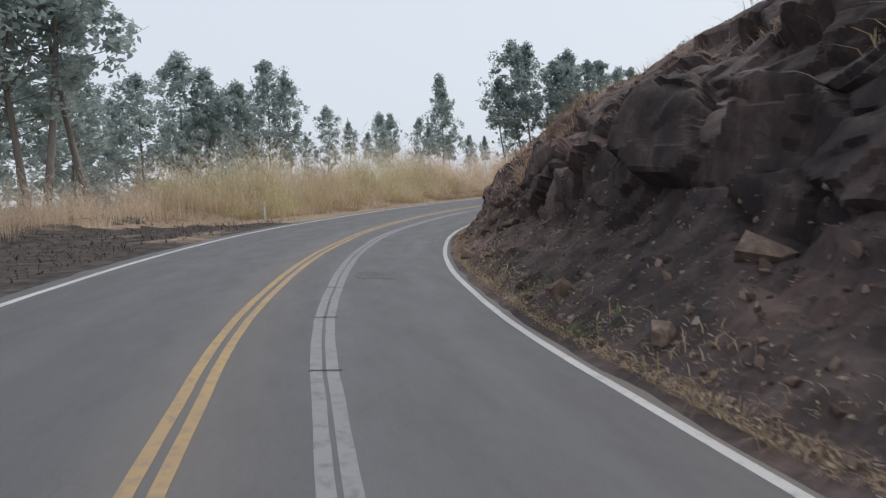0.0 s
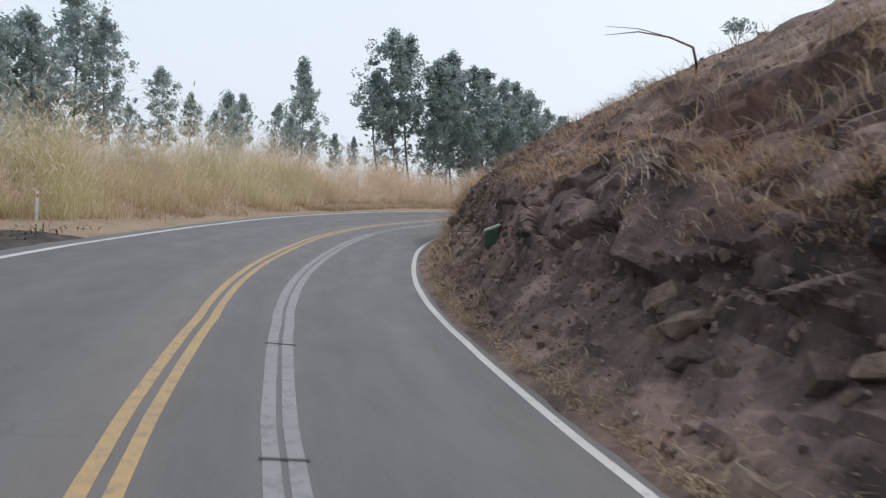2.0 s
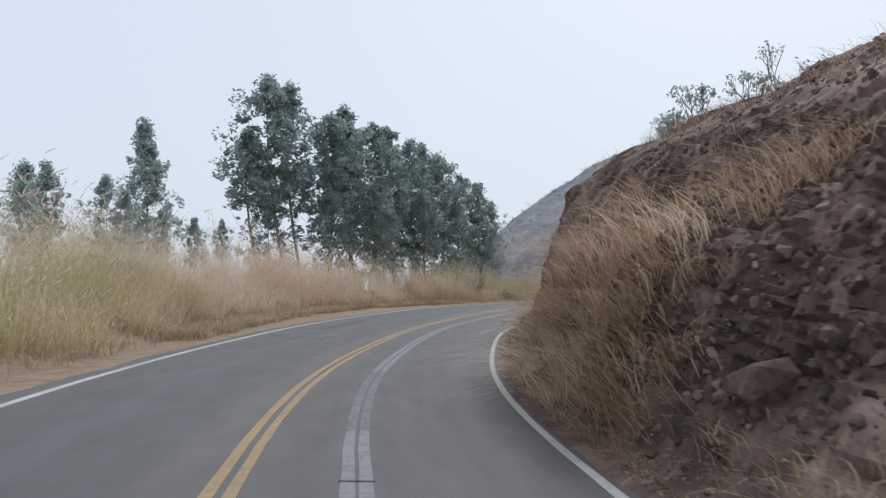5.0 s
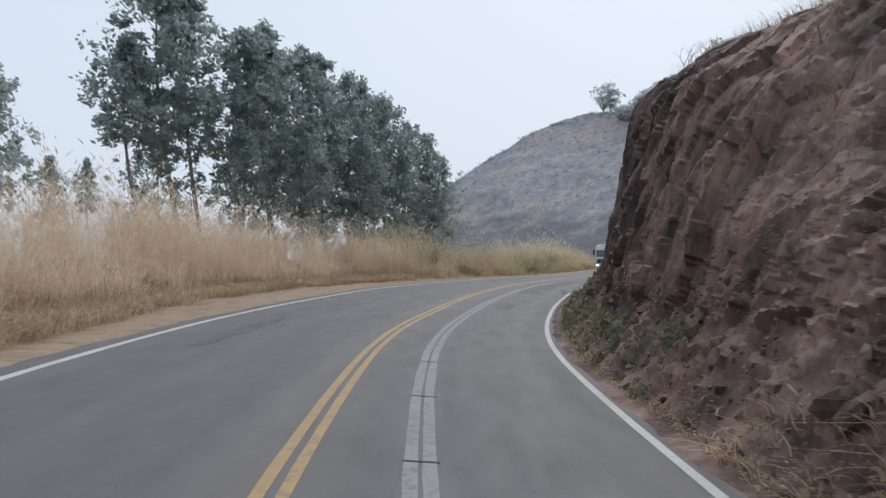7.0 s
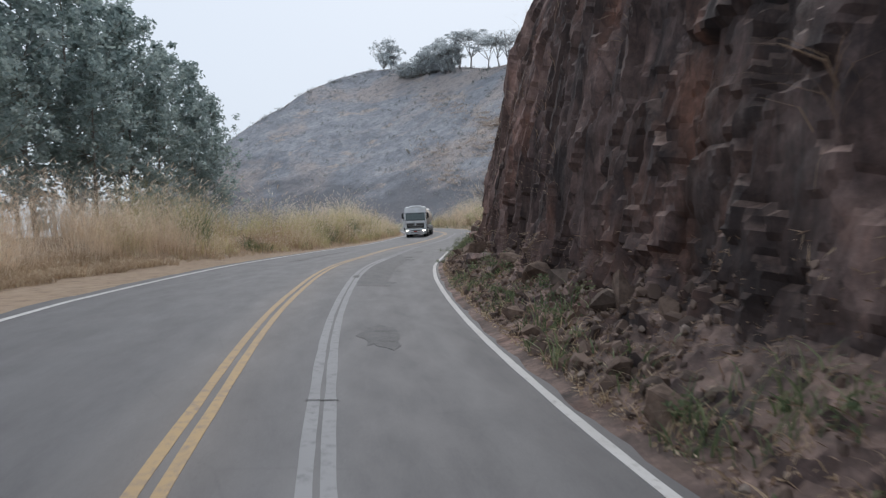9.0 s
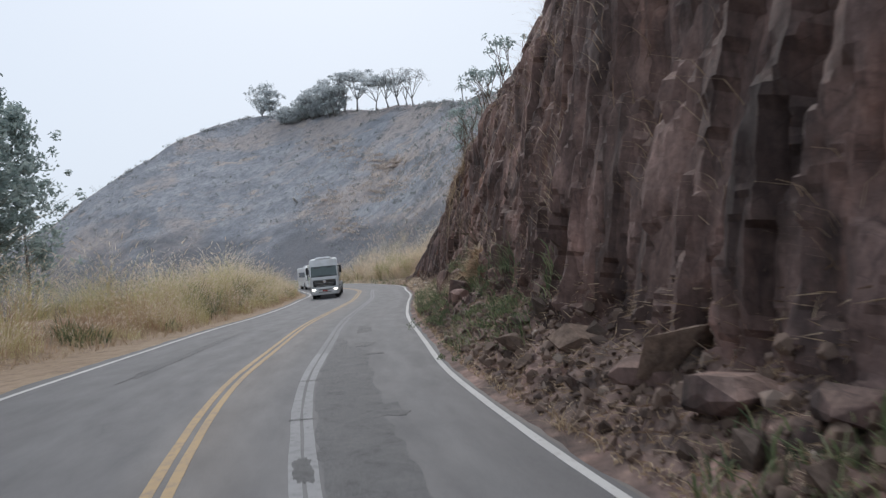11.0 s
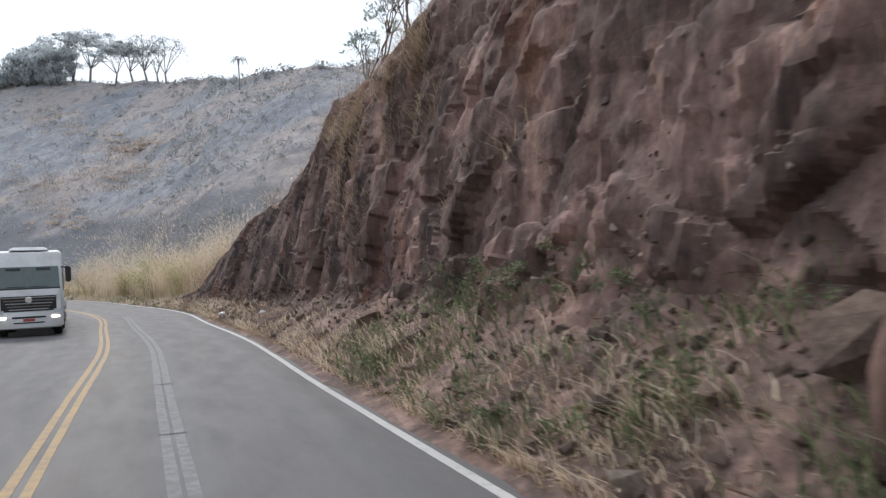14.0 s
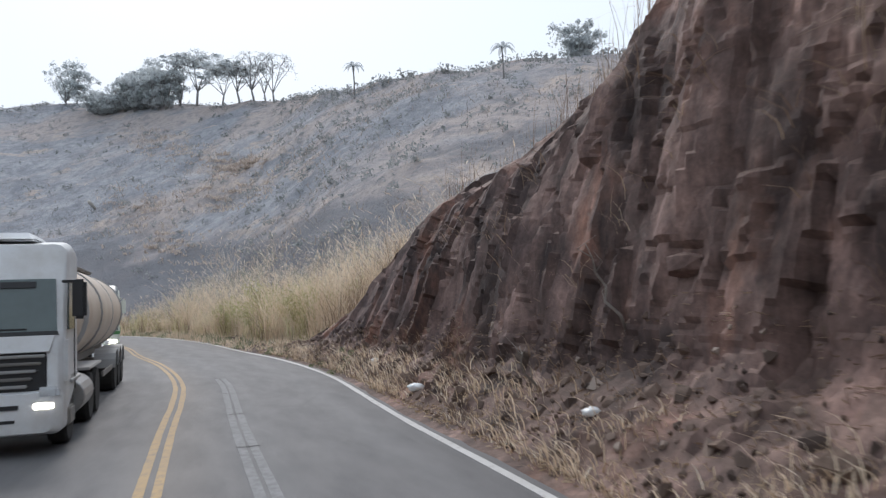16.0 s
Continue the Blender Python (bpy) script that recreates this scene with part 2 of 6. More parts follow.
def m_hill():
    """Burnt slope: blue-grey base paled for haze, charred hollows, bands of bare tan earth and pale stubble that run
    down the slope.
    """
    k = Nodes("hazed_burnt_hillside")
    big = k.noise(k.scaled(k.pos, (1, 1, 1.6)), 0.022, 5, 0.62, 0.6)
    mid = k.noise(k.pos, 0.11, 6, 0.7)
    fine = k.noise(k.pos, 0.9, 5, 0.75)
    # The pale blue-grey is haze put into the burnt slope's colour.
    c = k.mix(k.ramp(mid, (0.36, 0.0), (0.64, 1.0)), (0.265, 0.276, 0.302), (0.425, 0.428, 0.448))
    c = k.mix(k.ramp(big, (0.47, 0.0), (0.58, 0.85)), c, k.mix(fine, (0.38, 0.325, 0.30), (0.56, 0.475, 0.43)))
    band = k.noise(k.scaled(k.pos, (1, 1, 2.2)), 0.06, 6, 0.75)
    c = k.mix(k.ramp(band, (0.56, 0.0), (0.61, 0.85)), c, (0.52, 0.43, 0.37))
    c = k.mix(k.ramp(k.noise(k.pos, 0.35, 5, 0.7), (0.50, 0.0), (0.66, 0.7)), c, (0.205, 0.212, 0.232))
    c = k.mix(k.ramp(fine, (0.45, 0.0), (0.64, 0.6)), c, (0.215, 0.222, 0.242))
    # Darker towards the foot of the hill, with a noisy upper edge.
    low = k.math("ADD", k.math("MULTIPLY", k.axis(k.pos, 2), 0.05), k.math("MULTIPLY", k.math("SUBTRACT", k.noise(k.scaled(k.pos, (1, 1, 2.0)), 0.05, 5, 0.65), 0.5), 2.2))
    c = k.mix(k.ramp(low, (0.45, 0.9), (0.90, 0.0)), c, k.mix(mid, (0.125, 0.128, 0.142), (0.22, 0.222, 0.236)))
    k.bump(fine, 0.8, 0.8)
    return k.set(c, 0.95, 0, 0.1)


def m_valley():
    k = Nodes("valley_ground")
    c = k.mix(k.noise(k.pos, 0.05, 5, 0.65), (0.14, 0.145, 0.11), (0.26, 0.225, 0.16))
    return k.set(c, 0.95, 0, 0.1)


def m_blades(name, dark, mid, light):
    k = Nodes(name)
    r = k.geo.outputs["Random Per Island"]
    c = k.ramp(r, (0.0, dark), (0.5, mid), (1.0, light))
    patch = k.noise(k.pos, 0.25, 4, 0.6)
    c = k.mix(k.ramp(patch, (0.45, 0.0), (0.60, 0.85)), c, k.mix(0.6, c, dark))
    return k.leafy(c, 0.75, 0.4)


def m_leaf(name, a, b):
    k = Nodes(name)
    c = k.ramp(k.geo.outputs["Random Per Island"], (0.0, a), (1.0, b))
    c = k.mix(k.ramp(k.noise(k.pos, 0.35, 3), (0.4, 0.0), (0.7, 0.6)), c, a)
    return k.leafy(c, 0.6, 0.55)


def m_bark(name, a, b):
    k = Nodes(name)
    c = k.mix(k.noise(k.scaled(k.co, (6, 6, 1.2)), 1.5, 5, 0.7), a, b)
    return k.set(c, 0.85, 0, 0.2)


ASPHALT, PATCH = m_asphalt(), m_patch()
WHITE_PAINT = m_paint("white_road_paint", (0.53, 0.52, 0.505), (0.30, 0.285, 0.27), 0.54)
YELLOW_PAINT = m_paint("yellow_road_paint", (0.415, 0.285, 0.140), (0.25, 0.195, 0.15), 0.49)
GREY_PAINT = m_paint("grey_covered_stripe", (0.265, 0.265, 0.27), (0.165, 0.167, 0.172), 0.50)
FAINT_PAINT = m_paint("worn_grey_stripe", (0.215, 0.218, 0.222), (0.145, 0.146, 0.15), 0.42)
TAR = Nodes("tar_mark").set((0.025, 0.025, 0.027), 0.6)
SOIL, ROCK, HILL, VALLEY = m_dirt(), m_rock(), m_hill(), m_valley()
DRY_GRASS = m_blades("dry_grass", (0.58, 0.44, 0.31), (0.85, 0.70, 0.53), (0.94, 0.85, 0.70))
RED_GRASS = m_blades("rusty_grass", (0.34, 0.20, 0.13), (0.56, 0.39, 0.26), (0.70, 0.55, 0.40))
STRAW = m_blades("weathered_straw", (0.30, 0.21, 0.135), (0.50, 0.385, 0.26), (0.68, 0.56, 0.41))
PLUME = m_blades("grass_plume", (0.64, 0.50, 0.39), (0.84, 0.72, 0.58), (0.94, 0.87, 0.77))
GREEN_GRASS = m_blades("green_weeds", (0.08, 0.11, 0.06), (0.16, 0.20, 0.10), (0.33, 0.35, 0.21))
YELLOW_GRASS = m_blades("yellow_green_grass", (0.40, 0.33, 0.15), (0.66, 0.61, 0.33), (0.82, 0.78, 0.52))
# Both eucalyptus colours are lightened to stand in for haze, the second more.
EUCALYPT = m_leaf("eucalyptus_leaf", (0.26, 0.325, 0.31), (0.48, 0.55, 0.525))
HAZED_LEAF = m_leaf("hazed_eucalyptus_leaf", (0.36, 0.43, 0.415), (0.56, 0.63, 0.61))
# Leaves of the ridge trees and palms: distance haze painted into the colour.
HAZE_PALE_LEAF = m_leaf("haze_pale_leaf", (0.54, 0.57, 0.58), (0.70, 0.73, 0.74))
SCRUB_LEAF = m_leaf("scrub_leaf", (0.25, 0.265, 0.265), (0.38, 0.39, 0.385))
# Straw on the hill, its colour dulled to suggest haze.
HILL_STRAW = m_blades("hill_straw", (0.22, 0.20, 0.195), (0.33, 0.29, 0.265), (0.45, 0.38, 0.325))
PALE_STUBBLE = m_blades("pale_stubble", (0.42, 0.36, 0.32), (0.55, 0.47, 0.41), (0.68, 0.59, 0.52))
ASH_STALK = m_blades("ash_stalk", (0.02, 0.02, 0.02), (0.05, 0.045, 0.042), (0.20, 0.16, 0.12))
BROWN_BRUSH = m_blades("brown_brush", (0.16, 0.105, 0.075), (0.30, 0.21, 0.15), (0.46, 0.36, 0.26))
BARK = m_bark("grey_bark", (0.16, 0.135, 0.115), (0.33, 0.30, 0.27))
# Bark for the far hill, greyed so that it looks hazed.
HAZE_PALE_BARK = m_bark("haze_pale_bark", (0.20, 0.195, 0.195), (0.31, 0.30, 0.29))
DEAD_WOOD = m_bark("bleached_dead_wood", (0.45, 0.42, 0.39), (0.66, 0.62, 0.57))
DARK_BARK = m_bark("dry_twig", (0.10, 0.075, 0.06), (0.23, 0.18, 0.14))

# ---- the road's line: its yellow centre line, by distance s along it and offset to its right ----
LINE = [(6.5, -34), (3.5, -22), (0.6, -10), (-1.3, 0), (-2.55, 6.4), (-3.35, 10.6), (-4.15, 17.3), (-4.6, 25), (-4.35, 33.5), (-2.75, 43.9),
        (-1.05, 51.3), (1.7, 60), (6.3, 70.1), (11.9, 80), (16.9, 86.9), (24.5, 96.3), (34, 106.7), (40, 112.1), (48.9, 119.9), (58, 127.2),
        (67.1, 134.5), (74.9, 141.5), (81.9, 147.8), (87.6, 154), (93, 160.8), (97.8, 166.4), (102, 171.8), (106.2, 177.8), (110.3, 184.8), (115, 196),
        (118, 210), (118, 228), (113, 250), (104, 275)]


def smooth_line(points, step=0.5):
    p = np.array(points, float)
    out = []
    for i in range(len(p) - 1):
        a, b, c, d = p[max(i - 1, 0)], p[i], p[i + 1], p[min(i + 2, len(p) - 1)]
        l0, l, l2 = (max(float(np.linalg.norm(v)), 1e-6) for v in (b - a, c - b, d - c))
        mb = ((c - b) / l * l0 + (b - a) / l0 * l) / (l + l0) * l if i > 0 else c - b
        mc = ((d - c) / l2 * l + (c - b) / l * l2) / (l + l2) * l if i < len(p) - 2 else c - b
        for u in np.arange(24) / 24:
            out.append((2 * u**3 - 3 * u**2 + 1) * b + (u**3 - 2 * u**2 + u) * mb + (3 * u**2 - 2 * u**3) * c + (u**3 - u**2) * mc)
    out = np.array(out + [p[-1]])
    s = np.r_[0, np.cumsum(np.linalg.norm(np.diff(out, axis=0), axis=1))]
    s -= s[np.argmin(np.linalg.norm(out - [-1.3, 0], axis=1))]
    ss = np.arange(math.ceil(s[0]), s[-1], step)
    c = np.stack([np.interp(ss, s, out[:, 0]), np.interp(ss, s, out[:, 1])], 1)
    for _ in range(6):
        c[1:-1] = (c[:-2] + 2 * c[1:-1] + c[2:]) / 4
    return ss, c


LS, LC = smooth_line(LINE)
LT = np.gradient(LC, axis=0)
LT /= np.linalg.norm(LT, axis=1)[:, None]
S0, S1 = float(LS[0]), float(LS[-1])


def keyed(s, *pairs):
    return np.interp(s, [p[0] for p in pairs], [p[1] for p in pairs])


def bank(s):
    return 0.075 * np.clip((150 - np.asarray(s, float)) / 50, 0, 1)


def left_edge(s):
    """The white line of the outer lane."""
    return keyed(s, (0, -4.05), (20, -4.02), (30, -3.92), (40, -3.79), (50, -3.74), (62, -3.93), (75, -4.35), (90, -4.68), (105, -4.76), (120, -4.78), (135, -4.88), (150, -5.02), (170, -5.05), (200, -4.8))


def right_edge(s):
    """The white line beside the rock."""
    return keyed(s, (0, 4.87), (10, 4.68), (20, 4.53), (30, 4.58), (40, 4.46), (50, 4.42), (62, 4.52), (75, 4.55), (90, 4.46), (105, 4.55), (115, 4.64), (125, 4.56), (135, 4.45), (150, 4.35), (170, 4.46), (185, 4.77), (200, 5.0))


def middle(s):
    """The pair of yellow lines."""
    return keyed(s, (0, 0.04), (10, 0.18), (20, 0.40), (30, 0.61), (40, 0.46), (50, 0.34), (62, 0.38), (75, 0.39), (90, 0.33), (105, 0.12), (120, -0.10), (135, -0.20), (150, -0.15), (165, 0.02), (175, 0.16), (200, 0.08))


def grass_front(s):
    """Where the tall grass begins beyond the outer lane."""
    return keyed(s, (-35, -15), (10, -14), (40, -11.5), (48, -7.8), (56, -6.7), (70, -7.3), (85, -10.4), (100, -11.4), (117, -11.2), (130, -9.2), (140, -8.0), (165, -7.8), (200, -6.6))


def xy(s, off):
    s, off = np.asarray(s, float), np.asarray(off, float)
    x, y = np.interp(s, LS, LC[:, 0]), np.interp(s, LS, LC[:, 1])
    tx, ty = np.interp(s, LS, LT[:, 0]), np.interp(s, LS, LT[:, 1])
    return x + off * ty, y - off * tx


def locate(x, y):
    d = np.hypot(LC[:, 0] - x, LC[:, 1] - y)
    i = int(np.argmin(d))
    return float(LS[i]), float((x - LC[i, 0]) * LT[i, 1] - (y - LC[i, 1]) * LT[i, 0])


def step01(x):
    x = np.clip(x, 0, 1)
    return x * x * (3 - 2 * x)


def lattice(n, seed):
    return np.random.RandomState(seed).rand(n)


RND = lattice(65536, 5)


def hashed(ix, iy, iz, k=0):
    return RND[(ix * 7349 + iy * 19391 + iz * 31337 + k * 101) % 65536]


def wavy(x, y, z=0.0, octaves=4, seed=0):
    """Value noise, about -1 to 1, on arrays."""
    x, y, z = np.broadcast_arrays(np.asarray(x, float), np.asarray(y, float), np.asarray(z, float))
    out, amp = np.zeros(x.shape), 1.0
    for o in range(octaves):
        ix, iy, iz = (np.floor(v).astype(np.int64) for v in (x, y, z))
        fx, fy, fz = (step01(v - np.floor(v)) for v in (x, y, z))
        t = 0
        for a in (0, 1):
            for b in (0, 1):
                for c in (0, 1):
                    w = (fx if a else 1 - fx) * (fy if b else 1 - fy) * (fz if c else 1 - fz)
                    t = t + w * hashed(ix + a, iy + b, iz + c, seed + o)
        out += amp * (2 * t - 1)
        amp *= 0.5
        x, y, z = x * 2.03 + 11.3, y * 2.03 + 5.7, z * 2.03 + 3.1
    return out / 1.6


def blocks(u, v, seed, tilt=1.8, groove=0.05, lean=None, upright=0.0):
    """Broken rock: each place takes the height and slant of the nearest block's flat face; the second value falls to 0 in the joints.
    upright: how far blocks above one another line up into columns."""
    iu, iv = np.floor(u).astype(np.int64), np.floor(v).astype(np.int64)
    best, second = np.full(u.shape, 9.0), np.full(u.shape, 9.0)
    height = np.zeros(u.shape)
    for a in (-1, 0, 1):
        for b in (-1, 0, 1):
            pillar = 0 * iv + 977
            cu = iu + a + upright * hashed(iu + a, pillar, 0, seed) + (1 - upright) * hashed(iu + a, iv + b, 0, seed)
            cv = iv + b + hashed(iu + a, iv + b, 1, seed)
            d = np.maximum(np.abs(u - cu), np.abs(v - cv)) * 0.6 + np.hypot(u - cu, v - cv) * 0.4
            h = 2 * (upright * hashed(iu + a, pillar, 2, seed) + (1 - upright) * hashed(iu + a, iv + b, 2, seed)) - 1
            tu, tv = upright * hashed(iu + a, pillar, 3, seed) + (1 - upright) * hashed(iu + a, iv + b, 3, seed) - 0.5, hashed(iu + a, iv + b, 4, seed) - 0.5
            h = h + tilt * tu * (u - cu) + (tilt if lean is None else lean) * tv * (v - cv)
            near = d < best
            second = np.where(near, best, np.minimum(second, d))
            height = np.where(near, h, height)
            best = np.where(near, d, best)
    return height, np.clip((second - best) / groove, 0, 1)


# ---- mesh helpers ----
def mesh_object(name, verts, faces, material, parent=None, smooth=False):
    me = bpy.data.meshes.new(name)
    me.from_pydata(np.asarray(verts, float).tolist() if not isinstance(verts, list) else verts, [], faces.tolist() if isinstance(faces, np.ndarray) else faces)
    me.materials.append(material)
    if smooth:
        me.polygons.foreach_set("use_smooth", [True] * len(me.polygons))
    me.update()
    ob = new(name, me)
    ob.parent = parent
    return ob


def grid_faces(rows, cols):
    i = np.arange((rows - 1) * cols).reshape(rows - 1, cols)[:, :-1].ravel()
    return np.stack([i, i + 1, i + cols + 1, i + cols], 1)


def sheet(name, x, y, z, material, smooth=True, uv=None):
    rows, cols = x.shape
    ob = mesh_object(name, np.stack([x.ravel(), y.ravel(), z.ravel()], 1), grid_faces(rows, cols), material, None, smooth)
    if uv is not None:
        layer = ob.data.uv_layers.new(name="along")
        at = np.stack([uv[0].ravel(), uv[1].ravel()], 1)[grid_faces(rows, cols).ravel()]
        layer.data.foreach_set("uv", at.ravel())
    return ob


def part(name, bm, material, parent=None, label="", smooth=False):
    me = bpy.data.meshes.new(name)
    bmesh.ops.recalc_face_normals(bm, faces=bm.faces[:])
    bm.to_mesh(me)
    bm.free()
    me.materials.append(material)
    if smooth:
        me.polygons.foreach_set("use_smooth", [True] * len(me.polygons))
    ob = new(name, me)
    ob.parent = parent
    if label:
        ob["label"] = label
    return ob


def road_z(s, off):
    return bank(s) * (4.6 - np.asarray(off, float))


def left_ground(s, off):
    """The land left of the road: verge, low bank under the grass, then the fall to the valley."""
    s, off = np.broadcast_arrays(np.asarray(s, float), np.asarray(off, float))
    f = grass_front(s)
    z = road_z(s, np.maximum(off, left_edge(s) - 1.0)) - 0.03
    rise = keyed(s, (-35, 0.2), (30, 0.4), (50, 1.1), (80, 1.7), (120, 1.6), (150, 1.1), (200, 0.8))
    z = z + rise * step01((f + 1.0 - off) / 5.0)
    z = z - 11.0 * step01((f - 9.0 - off) / keyed(s, (20, 60), (60, 34)))
    return z + 0.10 * wavy(s * 0.5, off * 0.5) * step01((left_edge(s) - 0.6 - off) / 1.5)


# ---- ground, road and markings ----
def strip_object(name, s_from, s_to, a, b, lift, material, step=0.5, wobble=0.0, parent=None):
    """A painted band on the road between the offsets a and b (functions of s), with real thickness."""
    s = np.arange(s_from, s_to + step * 0.5, step)
    oa, ob = a(s) + wobble * wavy(s * 0.8, 3.3), b(s) + wobble * wavy(s * 0.8, 9.1)
    top = np.stack([oa, ob], 1)
    sg = np.stack([s, s], 1)
    x, y = xy(sg, top)
    z = road_z(sg, top) + lift
    n = len(s)
    v = np.concatenate([np.stack([x.ravel(), y.ravel(), z.ravel()], 1), np.stack([x.ravel(), y.ravel(), z.ravel() - lift - 0.01], 1)])
    f = []
    for i in range(n - 1):
        p = 2 * i
        q = p + 2 * n
        f += [(p, p + 1, p + 3, p + 2), (p, p + 2, q + 2, q), (p + 1, q + 1, q + 3, p + 3)]
    return mesh_object(name, v, f, material, parent)


gx, gy = np.meshgrid(np.r_[-2400, -1200, -600, np.linspace(-300, 420, 60), 800, 1500, 2400], np.r_[-2400, -1000, -400, np.linspace(-150, 500, 56), 800, 1500, 2400])
ground = sheet("ground", gx, gy, -11.5 + 1.2 * wavy(gx * 0.02, gy * 0.02), VALLEY)
tagged(ground, "hazy dry valley floor below the mountain road", "ground", kind="structure")

rs = np.arange(S0, S1, 0.5)
ro = np.linspace(0, 1, 31)
og = (left_edge(rs) - 0.45)[:, None] * (1 - ro) + (right_edge(rs) + 0.18)[:, None] * ro
og[:, 0] += 0.12 * wavy(rs * 0.9, 1.0)
og[:, -1] += 0.10 * wavy(rs * 0.9, 7.0)
sg = np.repeat(rs[:, None], 31, 1)
rx, ry = xy(sg, og)
road = sheet("road", rx, ry, road_z(sg, og), ASPHALT, uv=(sg, og))
tagged(road, "worn grey asphalt mountain road with patched cracks", "road", kind="structure")

vo = np.linspace(0, 1, 60) ** 1.8
og = (left_edge(rs) - 0.35)[:, None] - vo[None, :] * 75
sg = np.repeat(rs[:, None], 60, 1)
keep = rs < 245
vx, vy = xy(sg[keep], og[keep])
verge = sheet("ground_verge", vx, vy, left_ground(sg[keep], og[keep]), SOIL)
tagged(verge, "sandy red verge with straw litter and burnt patches", "verge", kind="structure")


def marking(name, ob, label):
    return tagged(ob, label, "road marking", kind="structure")


marking("", strip_object("road_line_white", S0, 235, lambda s: left_edge(s) - 0.075, lambda s: left_edge(s) + 0.075, 0.005, WHITE_PAINT, wobble=0.012), "worn white edge line along the outer lane")
marking("", strip_object("road_line_white", S0, 235, lambda s: right_edge(s) - 0.07, lambda s: right_edge(s) + 0.07, 0.005, WHITE_PAINT, wobble=0.012), "worn white edge line beside the rock cutting")
marking("", strip_object("road_line_yellow", S0, 235, lambda s: middle(s) - 0.185, lambda s: middle(s) - 0.055, 0.005, YELLOW_PAINT, wobble=0.01), "faded yellow centre line, one of a pair")
marking("", strip_object("road_line_yellow", S0, 235, lambda s: middle(s) + 0.035, lambda s: middle(s) + 0.160, 0.005, YELLOW_PAINT, wobble=0.01), "faded yellow centre line, one of a pair")


def stripe_middle(s):
    return keyed(s, (0, 1.42), (10, 1.52), (20, 1.64), (30, 1.72), (50, 1.68), (75, 1.65), (105, 1.58), (135, 1.50), (170, 1.42))


for a, b in ((-0.17, -0.025), (0.025, 0.17)):
    for s_from, s_to, paint in ((-20, 56, GREY_PAINT), (56, 64, FAINT_PAINT), (64, 124, GREY_PAINT), (124, 182, FAINT_PAINT)):
        marking("", strip_object("road_stripe_grey", s_from, s_to, lambda s, a=a: stripe_middle(s) + a, lambda s, b=b: stripe_middle(s) + b, 0.004, paint, wobble=0.018), "grey painted-over stripe in the lane")


# ---- rock cutting on the inside of the bend ----
CS = (-35, 5, 20, 33, 50, 60, 72, 84, 97, 113, 125, 140, 155, 166, 172, 183, 190, 197, 235)
CUT = dict(
    tw=(8, 8, 7.2, 6.3, 6.2, 5.8, 6.3, 6.5, 6.7, 6.7, 7.2, 7.5, 7.5, 7.2, 6.8, 6.6, 6.6, 7, 8),
    tz=(1.6, 1.6, 1.2, 1.2, 1.4, 1.2, 1.5, 1.0, 0.9, 1, 1.2, 1.6, 1.6, 1.2, 1, 1, 0.8, 0.3, 0.3),
    md=(9, 9, 8, 6.8, 7, 6.1, 6.8, 7.1, 7.1, 7.1, 7.8, 8.2, 8.1, 7.8, 7.5, 7.5, 8, 9, 11),
    mz=(4, 4, 3.2, 2.3, 2.7, 2.4, 2.8, 3.5, 3.8, 3.6, 4, 4, 4, 3.8, 3.8, 3.2, 2.0, 0.5, 0.5),
    wd=(10.5, 10.7, 9.6, 7.9, 8.2, 8.0, 7.9, 8.1, 8.4, 9.2, 9.4, 9.6, 8.7, 8.4, 8.3, 8.6, 10, 12, 15),
    wz=(5.2, 5.2, 4.1, 3.4, 3.8, 3.2, 4.2, 6.8, 8.5, 10.3, 9.5, 9.5, 7.5, 7, 5.5, 5.1, 2.8, 1.3, 1.4),
    sd=(13, 13, 12, 10.3, 10.2, 10.0, 9.6, 10.2, 11.2, 10.7, 11.2, 11.5, 9.6, 9.2, 9.8, 10.5, 13, 16, 20),
    sz=(7.0, 7.0, 5.9, 4.9, 5.3, 5.4, 6.4, 8.2, 10.6, 12.8, 12.8, 12.3, 10.2, 9.3, 7.0, 6.2, 3.6, 2.6, 3.0),
    cd=(20, 20, 18, 17, 17, 16, 15, 16, 18, 15, 15, 15, 13, 13.4, 14, 15.5, 18, 20, 26),
    cz=(9.6, 9.6, 8.8, 8.7, 8.8, 8.8, 8.6, 10.0, 13.0, 15.6, 15.6, 14, 13.0, 11.3, 8.8, 7.2, 4.8, 4.2, 6),
    fz=(12.5, 12.5, 12.5, 12.5, 12.5, 12.5, 12.5, 13, 16, 20, 21, 20, 18.5, 17, 15, 13, 10, 10, 18))


def cut(key, s):
    return np.interp(s, CS, CUT[key])


def cut_profile(s):
    """Offset and height of the cutting's bends at each s: toe, talus, face, shoulder, crest, far slope."""
    d = np.stack([right_edge(s) + 0.10, right_edge(s) + 0.6, cut("tw", s), cut("md", s), cut("wd", s), cut("sd", s), cut("cd", s), 42 + 0 * s], 1)
    z = np.stack([-0.06 + 0 * s, 0.02 + 0 * s, cut("tz", s), cut("mz", s), cut("wz", s), cut("sz", s), cut("cz", s), cut("fz", s)], 1)
    return d, z


